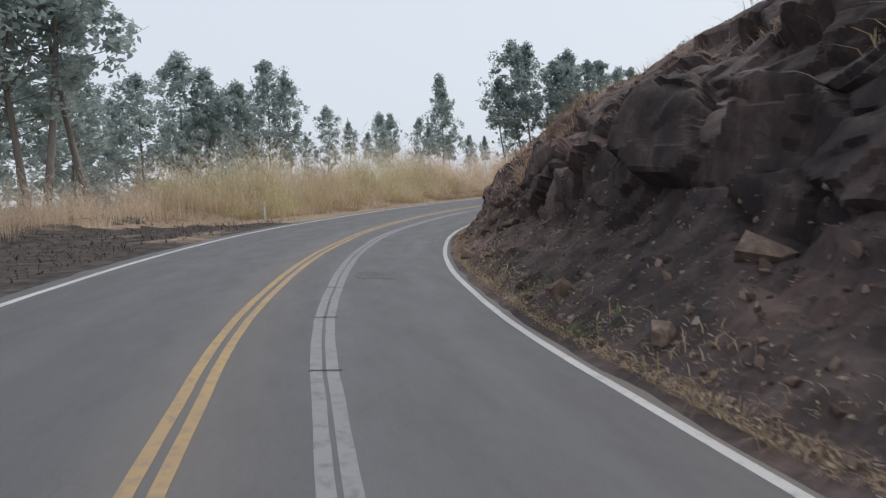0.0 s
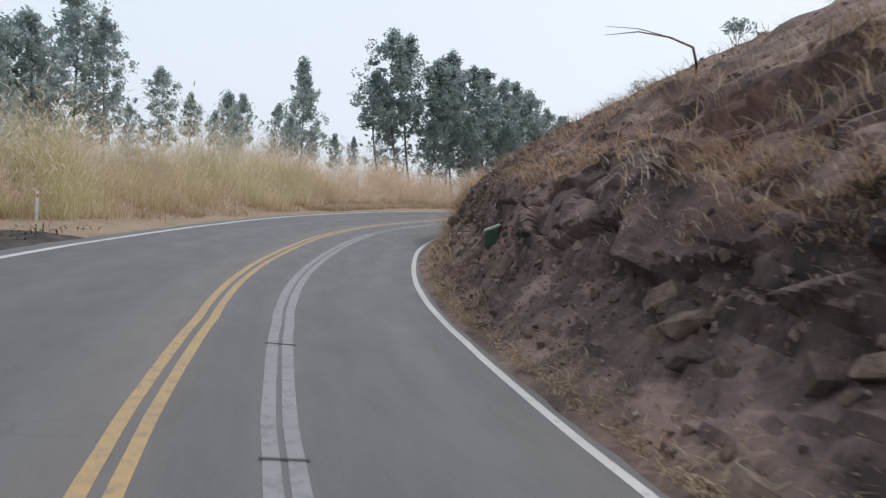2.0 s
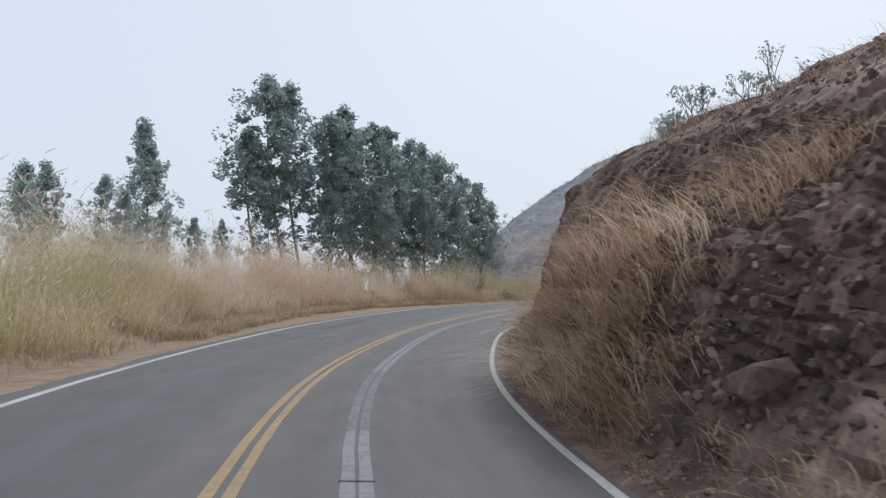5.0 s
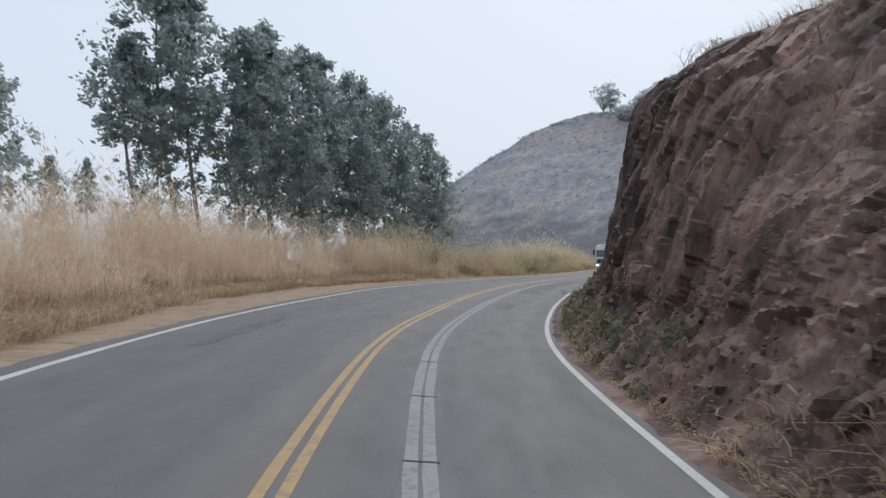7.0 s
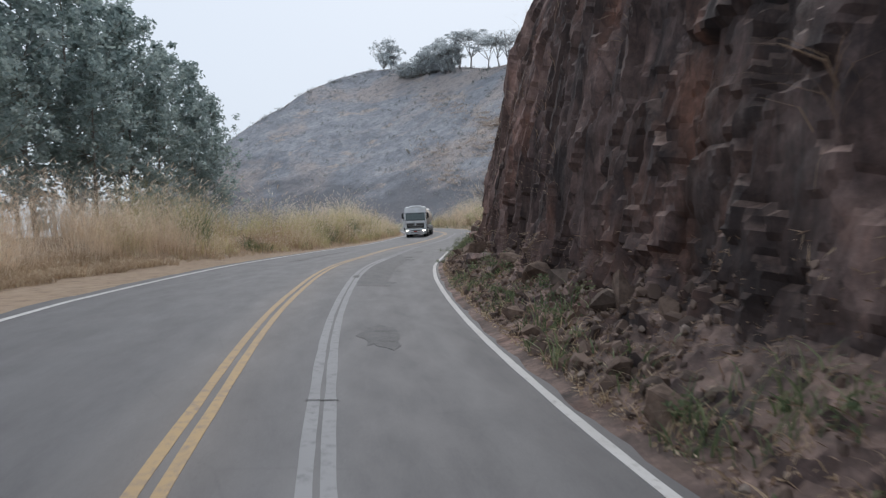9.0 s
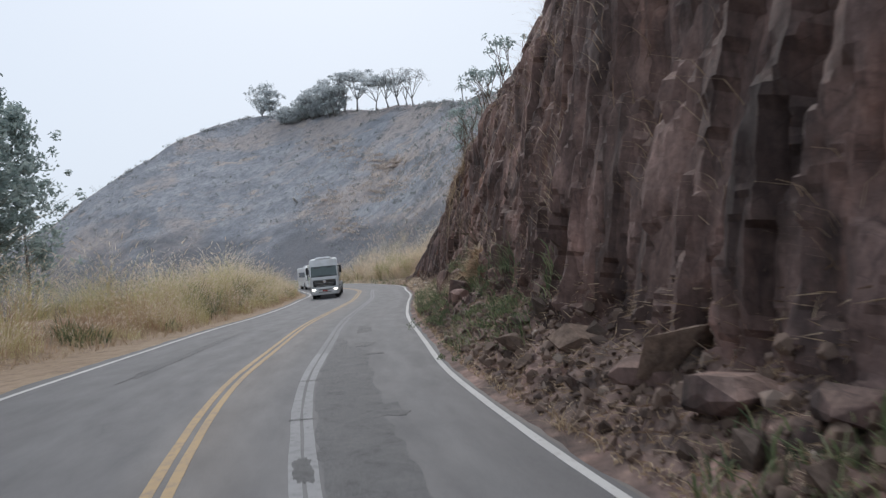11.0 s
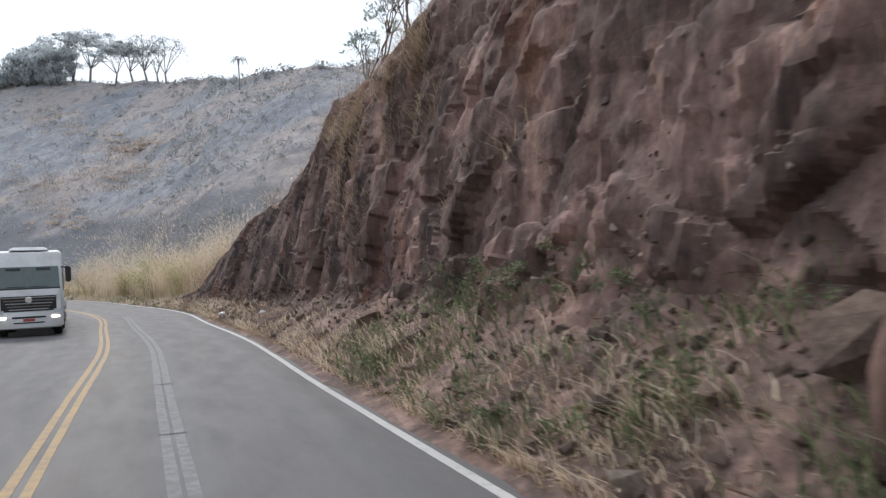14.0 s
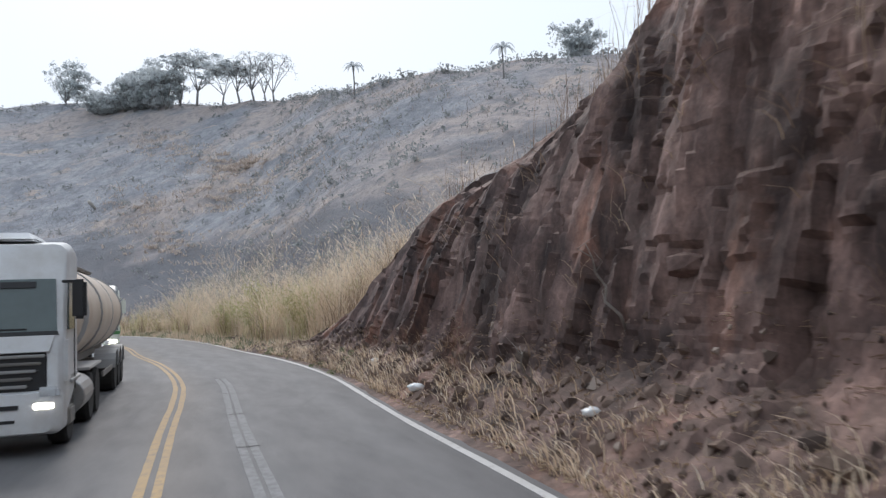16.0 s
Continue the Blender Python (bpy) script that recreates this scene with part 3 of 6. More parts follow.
def build_cutting():
    s = np.arange(-22, 216, 0.12)
    d, z = cut_profile(s)
    counts = (4, 16, 30, 40, 26, 20, 10)
    dd, zz, kk = [], [], []
    for i, n in enumerate(counts):
        for u in np.arange(n) / n:
            dd.append(d[:, i] * (1 - u) + d[:, i + 1] * u)
            zz.append(z[:, i] * (1 - u) + z[:, i + 1] * u)
            kk.append(i + u)
    dd.append(d[:, -1]), zz.append(z[:, -1]), kk.append(len(counts))
    dd, zz, kk = np.stack(dd, 1), np.stack(zz, 1), np.array(kk)
    for _ in range(8):
        dd[:, 2:-1] = (dd[:, 1:-2] + 2 * dd[:, 2:-1] + dd[:, 3:]) / 4
        zz[:, 2:-1] = (zz[:, 1:-2] + 2 * zz[:, 2:-1] + zz[:, 3:]) / 4
    sg = np.repeat(s[:, None], dd.shape[1], 1)
    arc = np.concatenate([np.zeros((len(s), 1)), np.cumsum(np.hypot(np.diff(dd, axis=1), np.diff(zz, axis=1)), 1)], 1)
    gd, gz = np.gradient(dd, axis=1), np.gradient(zz, axis=1)
    ln = np.maximum(np.hypot(gd, gz), 1e-6)
    nd, nz = -gz / ln, gd / ln
    face = (step01((kk - 1.75) / 0.35) * step01((5.7 - kk) / 1.0))[None, :]
    talus = (step01((kk - 0.9) / 0.4) * step01((2.4 - kk) / 0.5))[None, :]
    # how much of each kind of rock stands at each stretch of the road
    slab = keyed(s, (30, 1.0), (38, 0.6), (44, 0.0))[:, None]
    earth = keyed(s, (34, 0.0), (46, 1.0), (66, 1.0), (76, 0.0))[:, None]
    ragged = keyed(s, (66, 0.0), (76, 1.0), (92, 1.0), (100, 0.0))[:, None]
    column = keyed(s, (88, 0.0), (97, 1.0), (120, 1.0), (130, 0.40), (138, 0.12), (160, 0.15), (168, 0.9), (200, 0.9))[:, None]
    weathered = keyed(s, (118, 0.0), (130, 0.6), (138, 1.0), (160, 1.0), (168, 0.1), (200, 0.1))[:, None]
    su = sg + 0.10 * wavy(sg * 0.6, arc * 0.6, 2.0)
    av = arc + 0.12 * wavy(sg * 0.6, arc * 0.6, 8.0)
    # heavy slabs with level bedding
    a1, a1e = blocks(su / 2.3 + 0.12 * av, av / 1.35, 11, 2.2)
    a2, a2e = blocks(su / 0.95 - 0.10 * av, av / 0.66, 12, 3.2)
    a3, _ = blocks(su / 0.42, av / 0.36, 13, 2.2)
    slabs = 0.36 * a1 + 0.09 * a2 + 0.012 * a3 - 0.22 * (1 - a1e) - 0.05 * (1 - a2e)
    # upright columns, broken across at uneven heights
    stag = 0.9 * wavy(sg * 1.1, 0.0, 5.0, 2)
    c0, _ = blocks(su / 3.1 + 0.06 * av, av / 6.5, 20, 1.2, upright=0.6)
    c1, c1e = blocks(su / 0.85 + 0.10 * av, av / 3.3 + stag, 21, 4.0, 0.06, 2.0, 0.48)
    c2, c2e = blocks(su / 0.44 + 0.08 * av, av / 1.5 + 1.7 * stag, 22, 3.6, 0.08, 2.4, 0.25)
    c3, _ = blocks(su / 0.27, av / 0.5, 23, 2.2)
    columns = 0.30 * c0 + 0.20 * c1 + 0.085 * c2 + 0.020 * c3 - 0.09 * (1 - c1e) - 0.02 * (1 - c2e)
    # close-jointed flat wall with one open cleft
    r1, r1e = blocks(su / 1.5 - 0.05 * av, av / 1.9, 31, 2.6)
    r2, r2e = blocks(su / 0.62, av / 0.46, 32, 3.0, 0.08)
    r3, _ = blocks(su / 0.30, av / 0.22, 33, 2.2)
    cleft = np.exp(-((sg - 87.2 - 0.06 * (arc - 6)) / 0.75) ** 4) * step01((arc - 3.4) / 0.6)
    raggeds = 0.18 * r1 + 0.055 * r2 + 0.012 * r3 - 0.07 * (1 - r1e) - 2.2 * cleft
    # earth full of stones
    e1, _ = blocks(su / 0.34, av / 0.26, 41, 2.0)
    e2, _ = blocks(su / 0.8, av / 0.55, 42, 1.6)
    earths = 0.085 * e1 + 0.09 * e2 + 0.16 * wavy(sg * 0.7, arc * 0.7, 3.0)
    # smooth weathered faces between slanting ribs
    w1, w1e = blocks(su / 1.7 + 0.12 * av, av / 2.6, 51, 2.6, 0.08, 2.0, 0.4)
    w2, _ = blocks(su / 0.8 - 0.05 * av, av / 0.9, 52, 2.6)
    weathereds = 0.30 * w1 + 0.11 * w2 + 0.06 * c2 + 0.03 * a3 + 0.05 * wavy(sg * 1.6, arc * 1.6, 5.0) - 0.08 * (1 - w1e)
    rough = 0.36 * wavy(sg * 0.14, arc * 0.18, 4.0, 3, 3) + 0.02 * wavy(sg * 2.3, arc * 2.3, 1.0, 2, 9)
    disp = face * (slab * slabs + earth * earths + ragged * raggeds + column * columns + weathered * weathereds + rough)
    disp = disp + talus * (0.05 * e1 + 0.07 * e2 + 0.14 * wavy(sg * 0.9, arc * 0.9, 5.0))
    top = step01((kk - 4.9) / 0.8)[None, :]
    disp = disp + top * (0.36 * wavy(sg * 0.3, arc * 0.3, 6.0) + 0.18 * wavy(sg * 1.3, arc * 1.3, 6.0) + 0.07 * e1)
    worn = keyed(s, (40, 0.35), (48, 0.1), (66, 0.1), (74, 0.0), (124, 0.0), (136, 0.45), (160, 0.45), (167, 0.0))[:, None]
    soft = disp.copy()
    soft[1:-1] = (disp[:-2] + 2 * disp[1:-1] + disp[2:]) / 4
    soft[:, 1:-1] = (soft[:, :-2] + 2 * soft[:, 1:-1] + soft[:, 2:]) / 4
    disp = disp + worn * (soft - disp)
    disp[:, :4] = np.minimum(disp[:, :4], 0.02)
    dd, zz = np.maximum(dd + nd * disp, (right_edge(s) + 0.10)[:, None]), zz + nz * disp
    x, y = xy(sg, dd)
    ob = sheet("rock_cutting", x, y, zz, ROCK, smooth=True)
    ob.data.set_sharp_from_angle(angle=radians(22))
    return ob, (s, dd, zz, kk)


cutting, (cut_s, cut_d, cut_z, cut_k) = build_cutting()
tagged(cutting, "dark brown fractured basalt road cutting with earth and rubble", "rock face", kind="structure")


def cut_place(s, k):
    """Places on the built cutting, by s and by the bend number k of its profile (arrays)."""
    s, k = np.asarray(s, float), np.asarray(k, float)
    i = np.clip(np.searchsorted(cut_s, s) - 1, 0, len(cut_s) - 2)
    c = np.clip(np.searchsorted(cut_k, k) - 1, 0, len(cut_k) - 2)
    a = np.clip((s - cut_s[i]) / (cut_s[i + 1] - cut_s[i]), 0, 1)
    b = np.clip((k - cut_k[c]) / (cut_k[c + 1] - cut_k[c]), 0, 1)
    d, z = ((g[i, c] * (1 - b) + g[i, c + 1] * b) * (1 - a) + (g[i + 1, c] * (1 - b) + g[i + 1, c + 1] * b) * a for g in (cut_d, cut_z))
    x, y = xy(s, d)
    return np.stack([x, y, z], -1)


def right_ground(s, off):
    """The cutting's height at an offset (one place)."""
    i = int(np.clip(np.searchsorted(cut_s, s), 0, len(cut_s) - 1))
    return float(np.interp(off, np.maximum.accumulate(cut_d[i]), cut_z[i]))


def build_inner_hill():
    """The hill that the road was cut into, from the back of the cutting to its broad top."""
    i = np.arange(0, len(cut_s), 8)
    x, y = xy(cut_s[i], cut_d[i, -1])
    u = np.linspace(0, 1, 30)[None, :]
    px, py = x[:, None] * (1 - u) + 100 * u, y[:, None] * (1 - u) + 50 * u
    pz = cut_z[i, -1][:, None] * (1 - u) + 17 * u
    pz = pz - 0.15 + np.sin(np.pi * u) * (0.8 * wavy(px * 0.05, py * 0.05, 2.0) + 0.3 * wavy(px * 0.4, py * 0.4, 3.0))
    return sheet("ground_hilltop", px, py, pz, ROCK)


hilltop = build_inner_hill()
tagged(hilltop, "dry earth hilltop above the road cutting", "hill", kind="structure")


# ---- the burnt hill that closes the view ----
RIDGE = [(118, 372, 6), (144, 346, 22), (166, 340, 38), (198, 337, 57), (222, 332, 66), (222, 300, 61), (220, 270, 56), (211, 237, 51), (196, 218, 46),
         (184, 202, 42), (180.6, 187, 41), (181, 173, 41), (181, 155, 40), (186, 130, 40), (190, 100, 42)]
FOOT = [(84, 365, -10), (100, 322, -6), (116, 282, 0.5), (124, 256, 0.8), (129, 232, 1), (129, 210, 1), (126, 195, 1), (121, 183, 1), (115, 172, 1),
        (109, 162, 1), (107, 152, 3), (106, 144, 5), (104, 132, 7), (100, 118, 9), (96, 100, 12)]


def resample(points, n):
    p = np.array(points, float)
    u = np.linspace(0, len(p) - 1, n)
    q = np.stack([np.interp(u, np.arange(len(p)), p[:, i]) for i in range(3)], 1)
    for _ in range(8):
        q[1:-1] = (q[:-2] + 2 * q[1:-1] + q[2:]) / 4
    return q


def build_hill():
    n, m = 260, 80
    a, b = resample(FOOT, n), resample(RIDGE, n)
    u = np.linspace(0, 1, m)[None, :, None]
    p = a[:, None] * (1 - u) + b[:, None] * u
    p[:, :, 2] = a[:, None, 2] + (b - a)[:, None, 2] * (u[..., 0] ** 1.12)
    w = np.sin(np.pi * np.clip(u[..., 0], 0, 1)) ** 0.6
    p[:, :, 2] += w * (2.6 * wavy(p[:, :, 0] * 0.03, p[:, :, 1] * 0.03, 1.0) + 1.3 * wavy(p[:, :, 0] * 0.14, p[:, :, 1] * 0.14, 5.0))
    p[:, :, 2] += u[..., 0] * 1.0 * wavy(p[:, :, 0] * 0.12, p[:, :, 1] * 0.12, 9.0)
    back = b[:, None] + (b - a)[:, None] * np.linspace(0.08, 1.2, 10)[None, :, None]
    back[:, :, 2] = b[:, None, 2] - np.linspace(0.3, 22, 10)[None, :]
    q = np.concatenate([p, back], 1)
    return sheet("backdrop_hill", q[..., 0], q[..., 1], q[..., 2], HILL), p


hill, hill_grid = build_hill()
tagged(hill, "burnt grey-brown hillside with patches of dry grass", "hill", kind="structure")


# ---- grass: joined blades ----
def blades(name, roots, heights, widths, bend, material, rng, label, category="grass", plume=0.0, kind="stuff", lean=None):
    """Many curved blades as one mesh. roots: n x 3; a share 'plume' of the stems carries a feathery head."""
    roots, n = np.asarray(roots, float), len(roots)
    h, w = np.asarray(heights, float), np.asarray(widths, float)
    az = rng.rand(n) * 2 * np.pi if lean is None else lean + 0.9 * rng.randn(n)
    out = np.stack([np.cos(az), np.sin(az), np.zeros(n)], 1)
    turn = az + np.pi / 2 + 0.8 * rng.randn(n)
    side = np.stack([np.cos(turn), np.sin(turn), np.zeros(n)], 1)
    b = bend * (0.4 + 1.2 * rng.rand(n))
    verts, faces = [], []
    levels = (0.0, 0.4, 0.75, 1.0)
    for t, ww in zip(levels, (1.0, 0.9, 0.6, 0.0)):
        c = roots + out * (h * b * t**2.2)[:, None]
        c[:, 2] += h * (t - 0.28 * b * t**3)
        if ww:
            verts += [c - side * (w * ww * 0.5)[:, None], c + side * (w * ww * 0.5)[:, None]]
        else:
            verts += [c]
    v = np.stack(verts, 1).reshape(-1, 3)
    base = np.arange(n)[:, None] * 7
    quads = np.concatenate([base + np.array([[0, 1, 3, 2]]), base + np.array([[2, 3, 5, 4]])])
    tris = base + np.array([[4, 5, 6]])
    f = quads.tolist() + tris.tolist()
    if plume:
        pick = np.where(rng.rand(n) < plume)[0]
        tip = v.reshape(n, 7, 3)[pick, 6]
        dirn = tip - v.reshape(n, 7, 3)[pick, 4]
        dirn /= np.maximum(np.linalg.norm(dirn, axis=1), 1e-6)[:, None]
        s2, L = side[pick], (0.10 + 0.045 * h[pick]) * (0.6 + 0.7 * rng.rand(len(pick)))
        pv = np.stack([tip - dirn * (L * 0.6)[:, None], tip + s2 * (L * 0.10)[:, None], tip + dirn * (L * 0.7)[:, None] + out[pick] * (L * 0.3)[:, None], tip - s2 * (L * 0.10)[:, None]], 1)
        pb = len(v) + np.arange(len(pick))[:, None] * 4
        v = np.concatenate([v, pv.reshape(-1, 3)])
        f += (pb + np.array([[0, 1, 2, 3]])).tolist()
    ob = mesh_object(name, v, f, material)
    if plume:
        ob.data.materials.append(PLUME)
        ob.data.polygons.foreach_set("material_index", [0] * (3 * n) + [1] * len(pick))
    return tagged(ob, label, category, kind=kind)


def grass_belt(s_from, s_to, per_m, depth, h, material, seed, label, near=0.0, name="tall_grass", plume=0.8, wide=0.012, clump=0.6, bend=0.42, size=0.85):
    """Tussocks of bending stems, taller and shorter by turns, along the grass front."""
    rng = np.random.RandomState(seed)
    stems = 80
    m = int((s_to - s_from) * per_m * 1.15 / stems)
    cs = s_from + (s_to - s_from) * rng.rand(m)
    co = grass_front(cs) + 0.9 * wavy(cs * 0.35, 2.0) - near - depth * rng.rand(m) ** 1.3
    patch = wavy(cs * 0.30, co * 0.45, 1.0, 3, seed)
    keep = patch + 0.9 * rng.rand(m) > clump - 0.6
    cs, co, patch = cs[keep], co[keep], patch[keep]
    m = len(cs)
    front = step01((grass_front(cs) - near - co) / 2.2)
    tall = h * (0.46 + 0.46 * front) * (1 + 0.62 * patch) * (0.62 + 0.62 * rng.rand(m))
    n = m * stems
    r, a = size * np.sqrt(rng.rand(n)), 2 * np.pi * rng.rand(n)
    s2, o2 = np.repeat(cs, stems) + r * np.cos(a), np.repeat(co, stems) + r * np.sin(a)
    x, y = xy(s2, o2)
    cx, cy = xy(np.repeat(cs, stems), np.repeat(co, stems))
    z = left_ground(s2, o2)
    hh = np.repeat(tall, stems) * (0.55 + 0.5 * rng.rand(n)) * (1 - 0.5 * (r / size) ** 2)
    return blades(name, np.stack([x, y, z - 0.03], 1), hh, wide * (0.6 + 0.8 * rng.rand(n)), bend, material, rng, label, plume=plume, lean=np.arctan2(y - cy, x - cx))


grass_belt(44, 80, 350, 7, 4.4, YELLOW_GRASS, 1, "tall pale yellow dry grass on the roadside bank")
grass_belt(44, 110, 160, 5, 2.8, DRY_GRASS, 2, "straw coloured tall grass along the verge", name="straw_grass")
grass_belt(44, 84, 90, 2.5, 1.9, RED_GRASS, 9, "rusty brown grass at the foot of the tall grass", name="rusty_grass")
grass_belt(74, 128, 480, 7, 4.3, DRY_GRASS, 3, "tall golden dry grass beside the outer lane", clump=0.85)
grass_belt(120, 205, 270, 6, 4.0, YELLOW_GRASS, 4, "tall yellow-green grass on the outer verge")
grass_belt(120, 205, 150, 3, 2.6, RED_GRASS, 5, "rusty brown dry grass at the foot of the tall grass", name="rusty_grass")
grass_belt(126, 200, 45, 3, 2.6, GREEN_GRASS, 6, "green reeds among the dry grass", name="green_grass", plume=0.0, wide=0.04, clump=1.1)
grass_belt(-10, 50, 260, 9, 2.4, RED_GRASS, 7, "rusty dry grass beyond the burnt verge", name="rusty_grass", near=3.0)
grass_belt(20, 60, 200, 6, 3.3, DRY_GRASS, 8, "tall straw grass beside the burnt verge", near=2.0)
grass_belt(74, 128, 46, 2.6, 0.9, STRAW, 10, "low straw tussocks on the sandy verge", name="verge_straw", near=-2.2, plume=0.2, size=0.4, clump=1.0)
grass_belt(44, 74, 40, 1.6, 0.8, STRAW, 14, "low straw tussocks on the sandy verge", name="verge_straw", near=-1.3, plume=0.2, size=0.4, clump=1.0)
rng = np.random.RandomState(13)
s = -8 + 50 * rng.rand(5200)
off = left_edge(s) - 1.2 - 14 * rng.rand(5200)
x, y = xy(s, off)
blades("burnt_stubble", np.stack([x, y, left_ground(s, off)], 1), 0.06 + 0.25 * rng.rand(5200) ** 2, 0.015 + 0.03 * rng.rand(5200), 1.2, ASH_STALK, rng, "charred stubble on the burnt verge")
# flattened straw on the verge
rng = np.random.RandomState(12)
s = np.r_[40 + 165 * rng.rand(6500), 70 + 50 * rng.rand(13500)]
off = grass_front(s) + np.where(np.arange(20000) < 6500, 1.8, 2.9) - 3.8 * rng.rand(20000) + 0.6 * wavy(s * 0.3, 5.0)
ok = off < left_edge(s) - 0.9
s, off = s[ok], off[ok]
x, y = xy(s, off)
blades("straw_litter", np.stack([x, y, left_ground(s, off) + 0.02], 1), 0.25 + 0.45 * rng.rand(len(s)), 0.02 + 0.02 * rng.rand(len(s)), 1.5, STRAW, rng, "trampled straw litter on the sandy verge")


# ---- trees ----
def tube(bm, points, radii, sides=7):
    rings = []
    for i, p in enumerate(points):
        a = Vector(points[min(i + 1, len(points) - 1)]) - Vector(points[max(i - 1, 0)])
        q = a.to_track_quat("Z", "Y")
        rings.append([bm.verts.new(Vector(p) + q @ Vector((radii[i] * math.cos(2 * math.pi * j / sides), radii[i] * math.sin(2 * math.pi * j / sides), 0))) for j in range(sides)])
    for r0, r1 in zip(rings, rings[1:]):
        for j in range(sides):
            bm.faces.new((r0[j], r0[(j + 1) % sides], r1[(j + 1) % sides], r1[j]))
    bm.faces.new(rings[-1])
    bm.faces.new(list(reversed(rings[0])))


def leaf_cloud(centres, radii, per, size, rng, droop=0.6, flat=1.0, thin=0.24, rise=1.0):
    """Elongated leaf sprays scattered round clump centres."""
    c = np.repeat(np.asarray(centres), per, 0)
    r = np.repeat(np.asarray(radii), per)
    n = len(c)
    d = rng.randn(n, 3)
    d /= np.linalg.norm(d, axis=1)[:, None]
    p = c + d * (r * rng.rand(n) ** 0.45)[:, None] * np.array([1, 1, flat])
    a = rng.randn(n, 3)
    a[:, 2] = rise * (a[:, 2] - droop)
    a /= np.linalg.norm(a, axis=1)[:, None]
    b = np.cross(a, rng.randn(n, 3))
    b /= np.maximum(np.linalg.norm(b, axis=1), 1e-6)[:, None]
    L = size * (0.6 + 0.8 * rng.rand(n))
    v = np.stack([p - a * L[:, None] * 0.5, p + b * L[:, None] * thin, p + a * L[:, None] * 0.5, p - b * L[:, None] * thin], 1).reshape(-1, 3)
    return v, (np.arange(n)[:, None] * 4 + np.arange(4)[None, :])


def eucalyptus(seed, height, start, radius, label, leaf=EUCALYPT, dense=1.0, cone=0.5, size=0.36):
    """A slender gum tree: bare trunk, rising limbs and a ragged crown of leaf sprays."""
    rng = np.random.RandomState(seed)
    root = new("eucalyptus_tree")
    bm = bmesh.new()
    bx, by = 0.03 * height * rng.randn(2)
    line = lambda t: Vector((bx * math.sin(2.2 * t), by * math.sin(2.6 * t), height * t))  # noqa: E731
    r0 = 0.0065 * height
    tube(bm, [line(t) for t in np.linspace(0, 0.97, 10)], [r0 * (1.25 - 1.15 * t) for t in np.linspace(0, 1, 10)])
    centres, radii = [], []
    limbs = int(30 * dense) + 12
    for i in range(limbs):
        g = (i + rng.rand()) / limbs
        t = start + (0.97 - start) * g
        taper = (1.0 - g) ** 0.85 * 1.12 + 0.06
        full = math.sin(math.pi * min(1, 0.22 + 0.74 * g)) ** 0.8
        reach = radius * (cone * taper + (1 - cone) * full) * (0.40 + 0.75 * rng.rand())
        az = 2.4 * i + 0.8 * rng.rand()
        p0 = line(t)
        p1 = p0 + Vector((math.cos(az) * reach, math.sin(az) * reach, reach * (0.35 + 0.6 * rng.rand())))
        p1.z = min(p1.z, 0.99 * height)
        pm = p0.lerp(p1, 0.5) + Vector((0, 0, -0.1 * reach))
        rr = r0 * (0.36 - 0.26 * t)
        tube(bm, [p0, pm, p1], [rr, rr * 0.7, rr * 0.25], 5)
        for _ in range(5):
            u = 0.3 + 0.75 * rng.rand()
            centres.append(p0.lerp(p1, u) + Vector(rng.randn(3) * 0.16 * reach))
            radii.append(0.30 + 0.55 * rng.rand() ** 1.6)
    for t in (0.93, 0.96, 0.99):
        centres.append(line(t))
        radii.append(0.5)
    part("trunk", bm, BARK, root, "slim pale grey trunk with rising limbs", smooth=True)
    v, f = leaf_cloud([tuple(c) for c in centres], radii, 25, size * 1.08, rng, thin=0.25, flat=1.2)
    mesh_object("crown", v, f, leaf, root)["label"] = "ragged grey-green crown of drooping leaves"
    tagged(root, label, "tree")
    return root


TREE_LABEL = "tall slender grey-green eucalyptus below the road"
KINDS = ((101, 0.30, 3.6, 1.0, 0.5, TREE_LABEL), (102, 0.42, 2.9, 0.8, 0.5, TREE_LABEL), (103, 0.22, 4.2, 1.2, 0.5, TREE_LABEL), (104, 0.36, 3.2, 1.0, 0.95, "lone cone-shaped eucalyptus standing clear of the others"),
         (105, 0.12, 4.6, 1.2, 0.45, "broad leafy eucalyptus in a dense clump"), (106, 0.50, 2.6, 0.6, 0.5, "thin young eucalyptus with an open crown"))
grown = {}


def plant(kind, x, y, top, base=None, wide=1.0, turn=0.0, group="eucalyptus trees below the road", label="", leaf=HAZED_LEAF):
    """Sets a tree with its top at the given height on the land."""
    s, off = locate(x, y)
    z = float(left_ground(s, max(off, -75))) if base is None else base
    k = (top - z) / 20.0
    m = pose(x, y, z - 0.1, 0, 0, turn)
    if (kind, leaf.name) in grown:
        ob = copy_thing(grown[kind, leaf.name], m)
    else:
        seed, start, radius, dense, cone, words = KINDS[kind]
        ob = grown[kind, leaf.name] = eucalyptus(seed, 20, start, radius, words, leaf, dense, cone)
        ob.matrix_basis = m
    ob.scale = (k * wide, k * wide, k)
    tagged(ob, label, group=group)
    return ob


rng = random.Random(4)
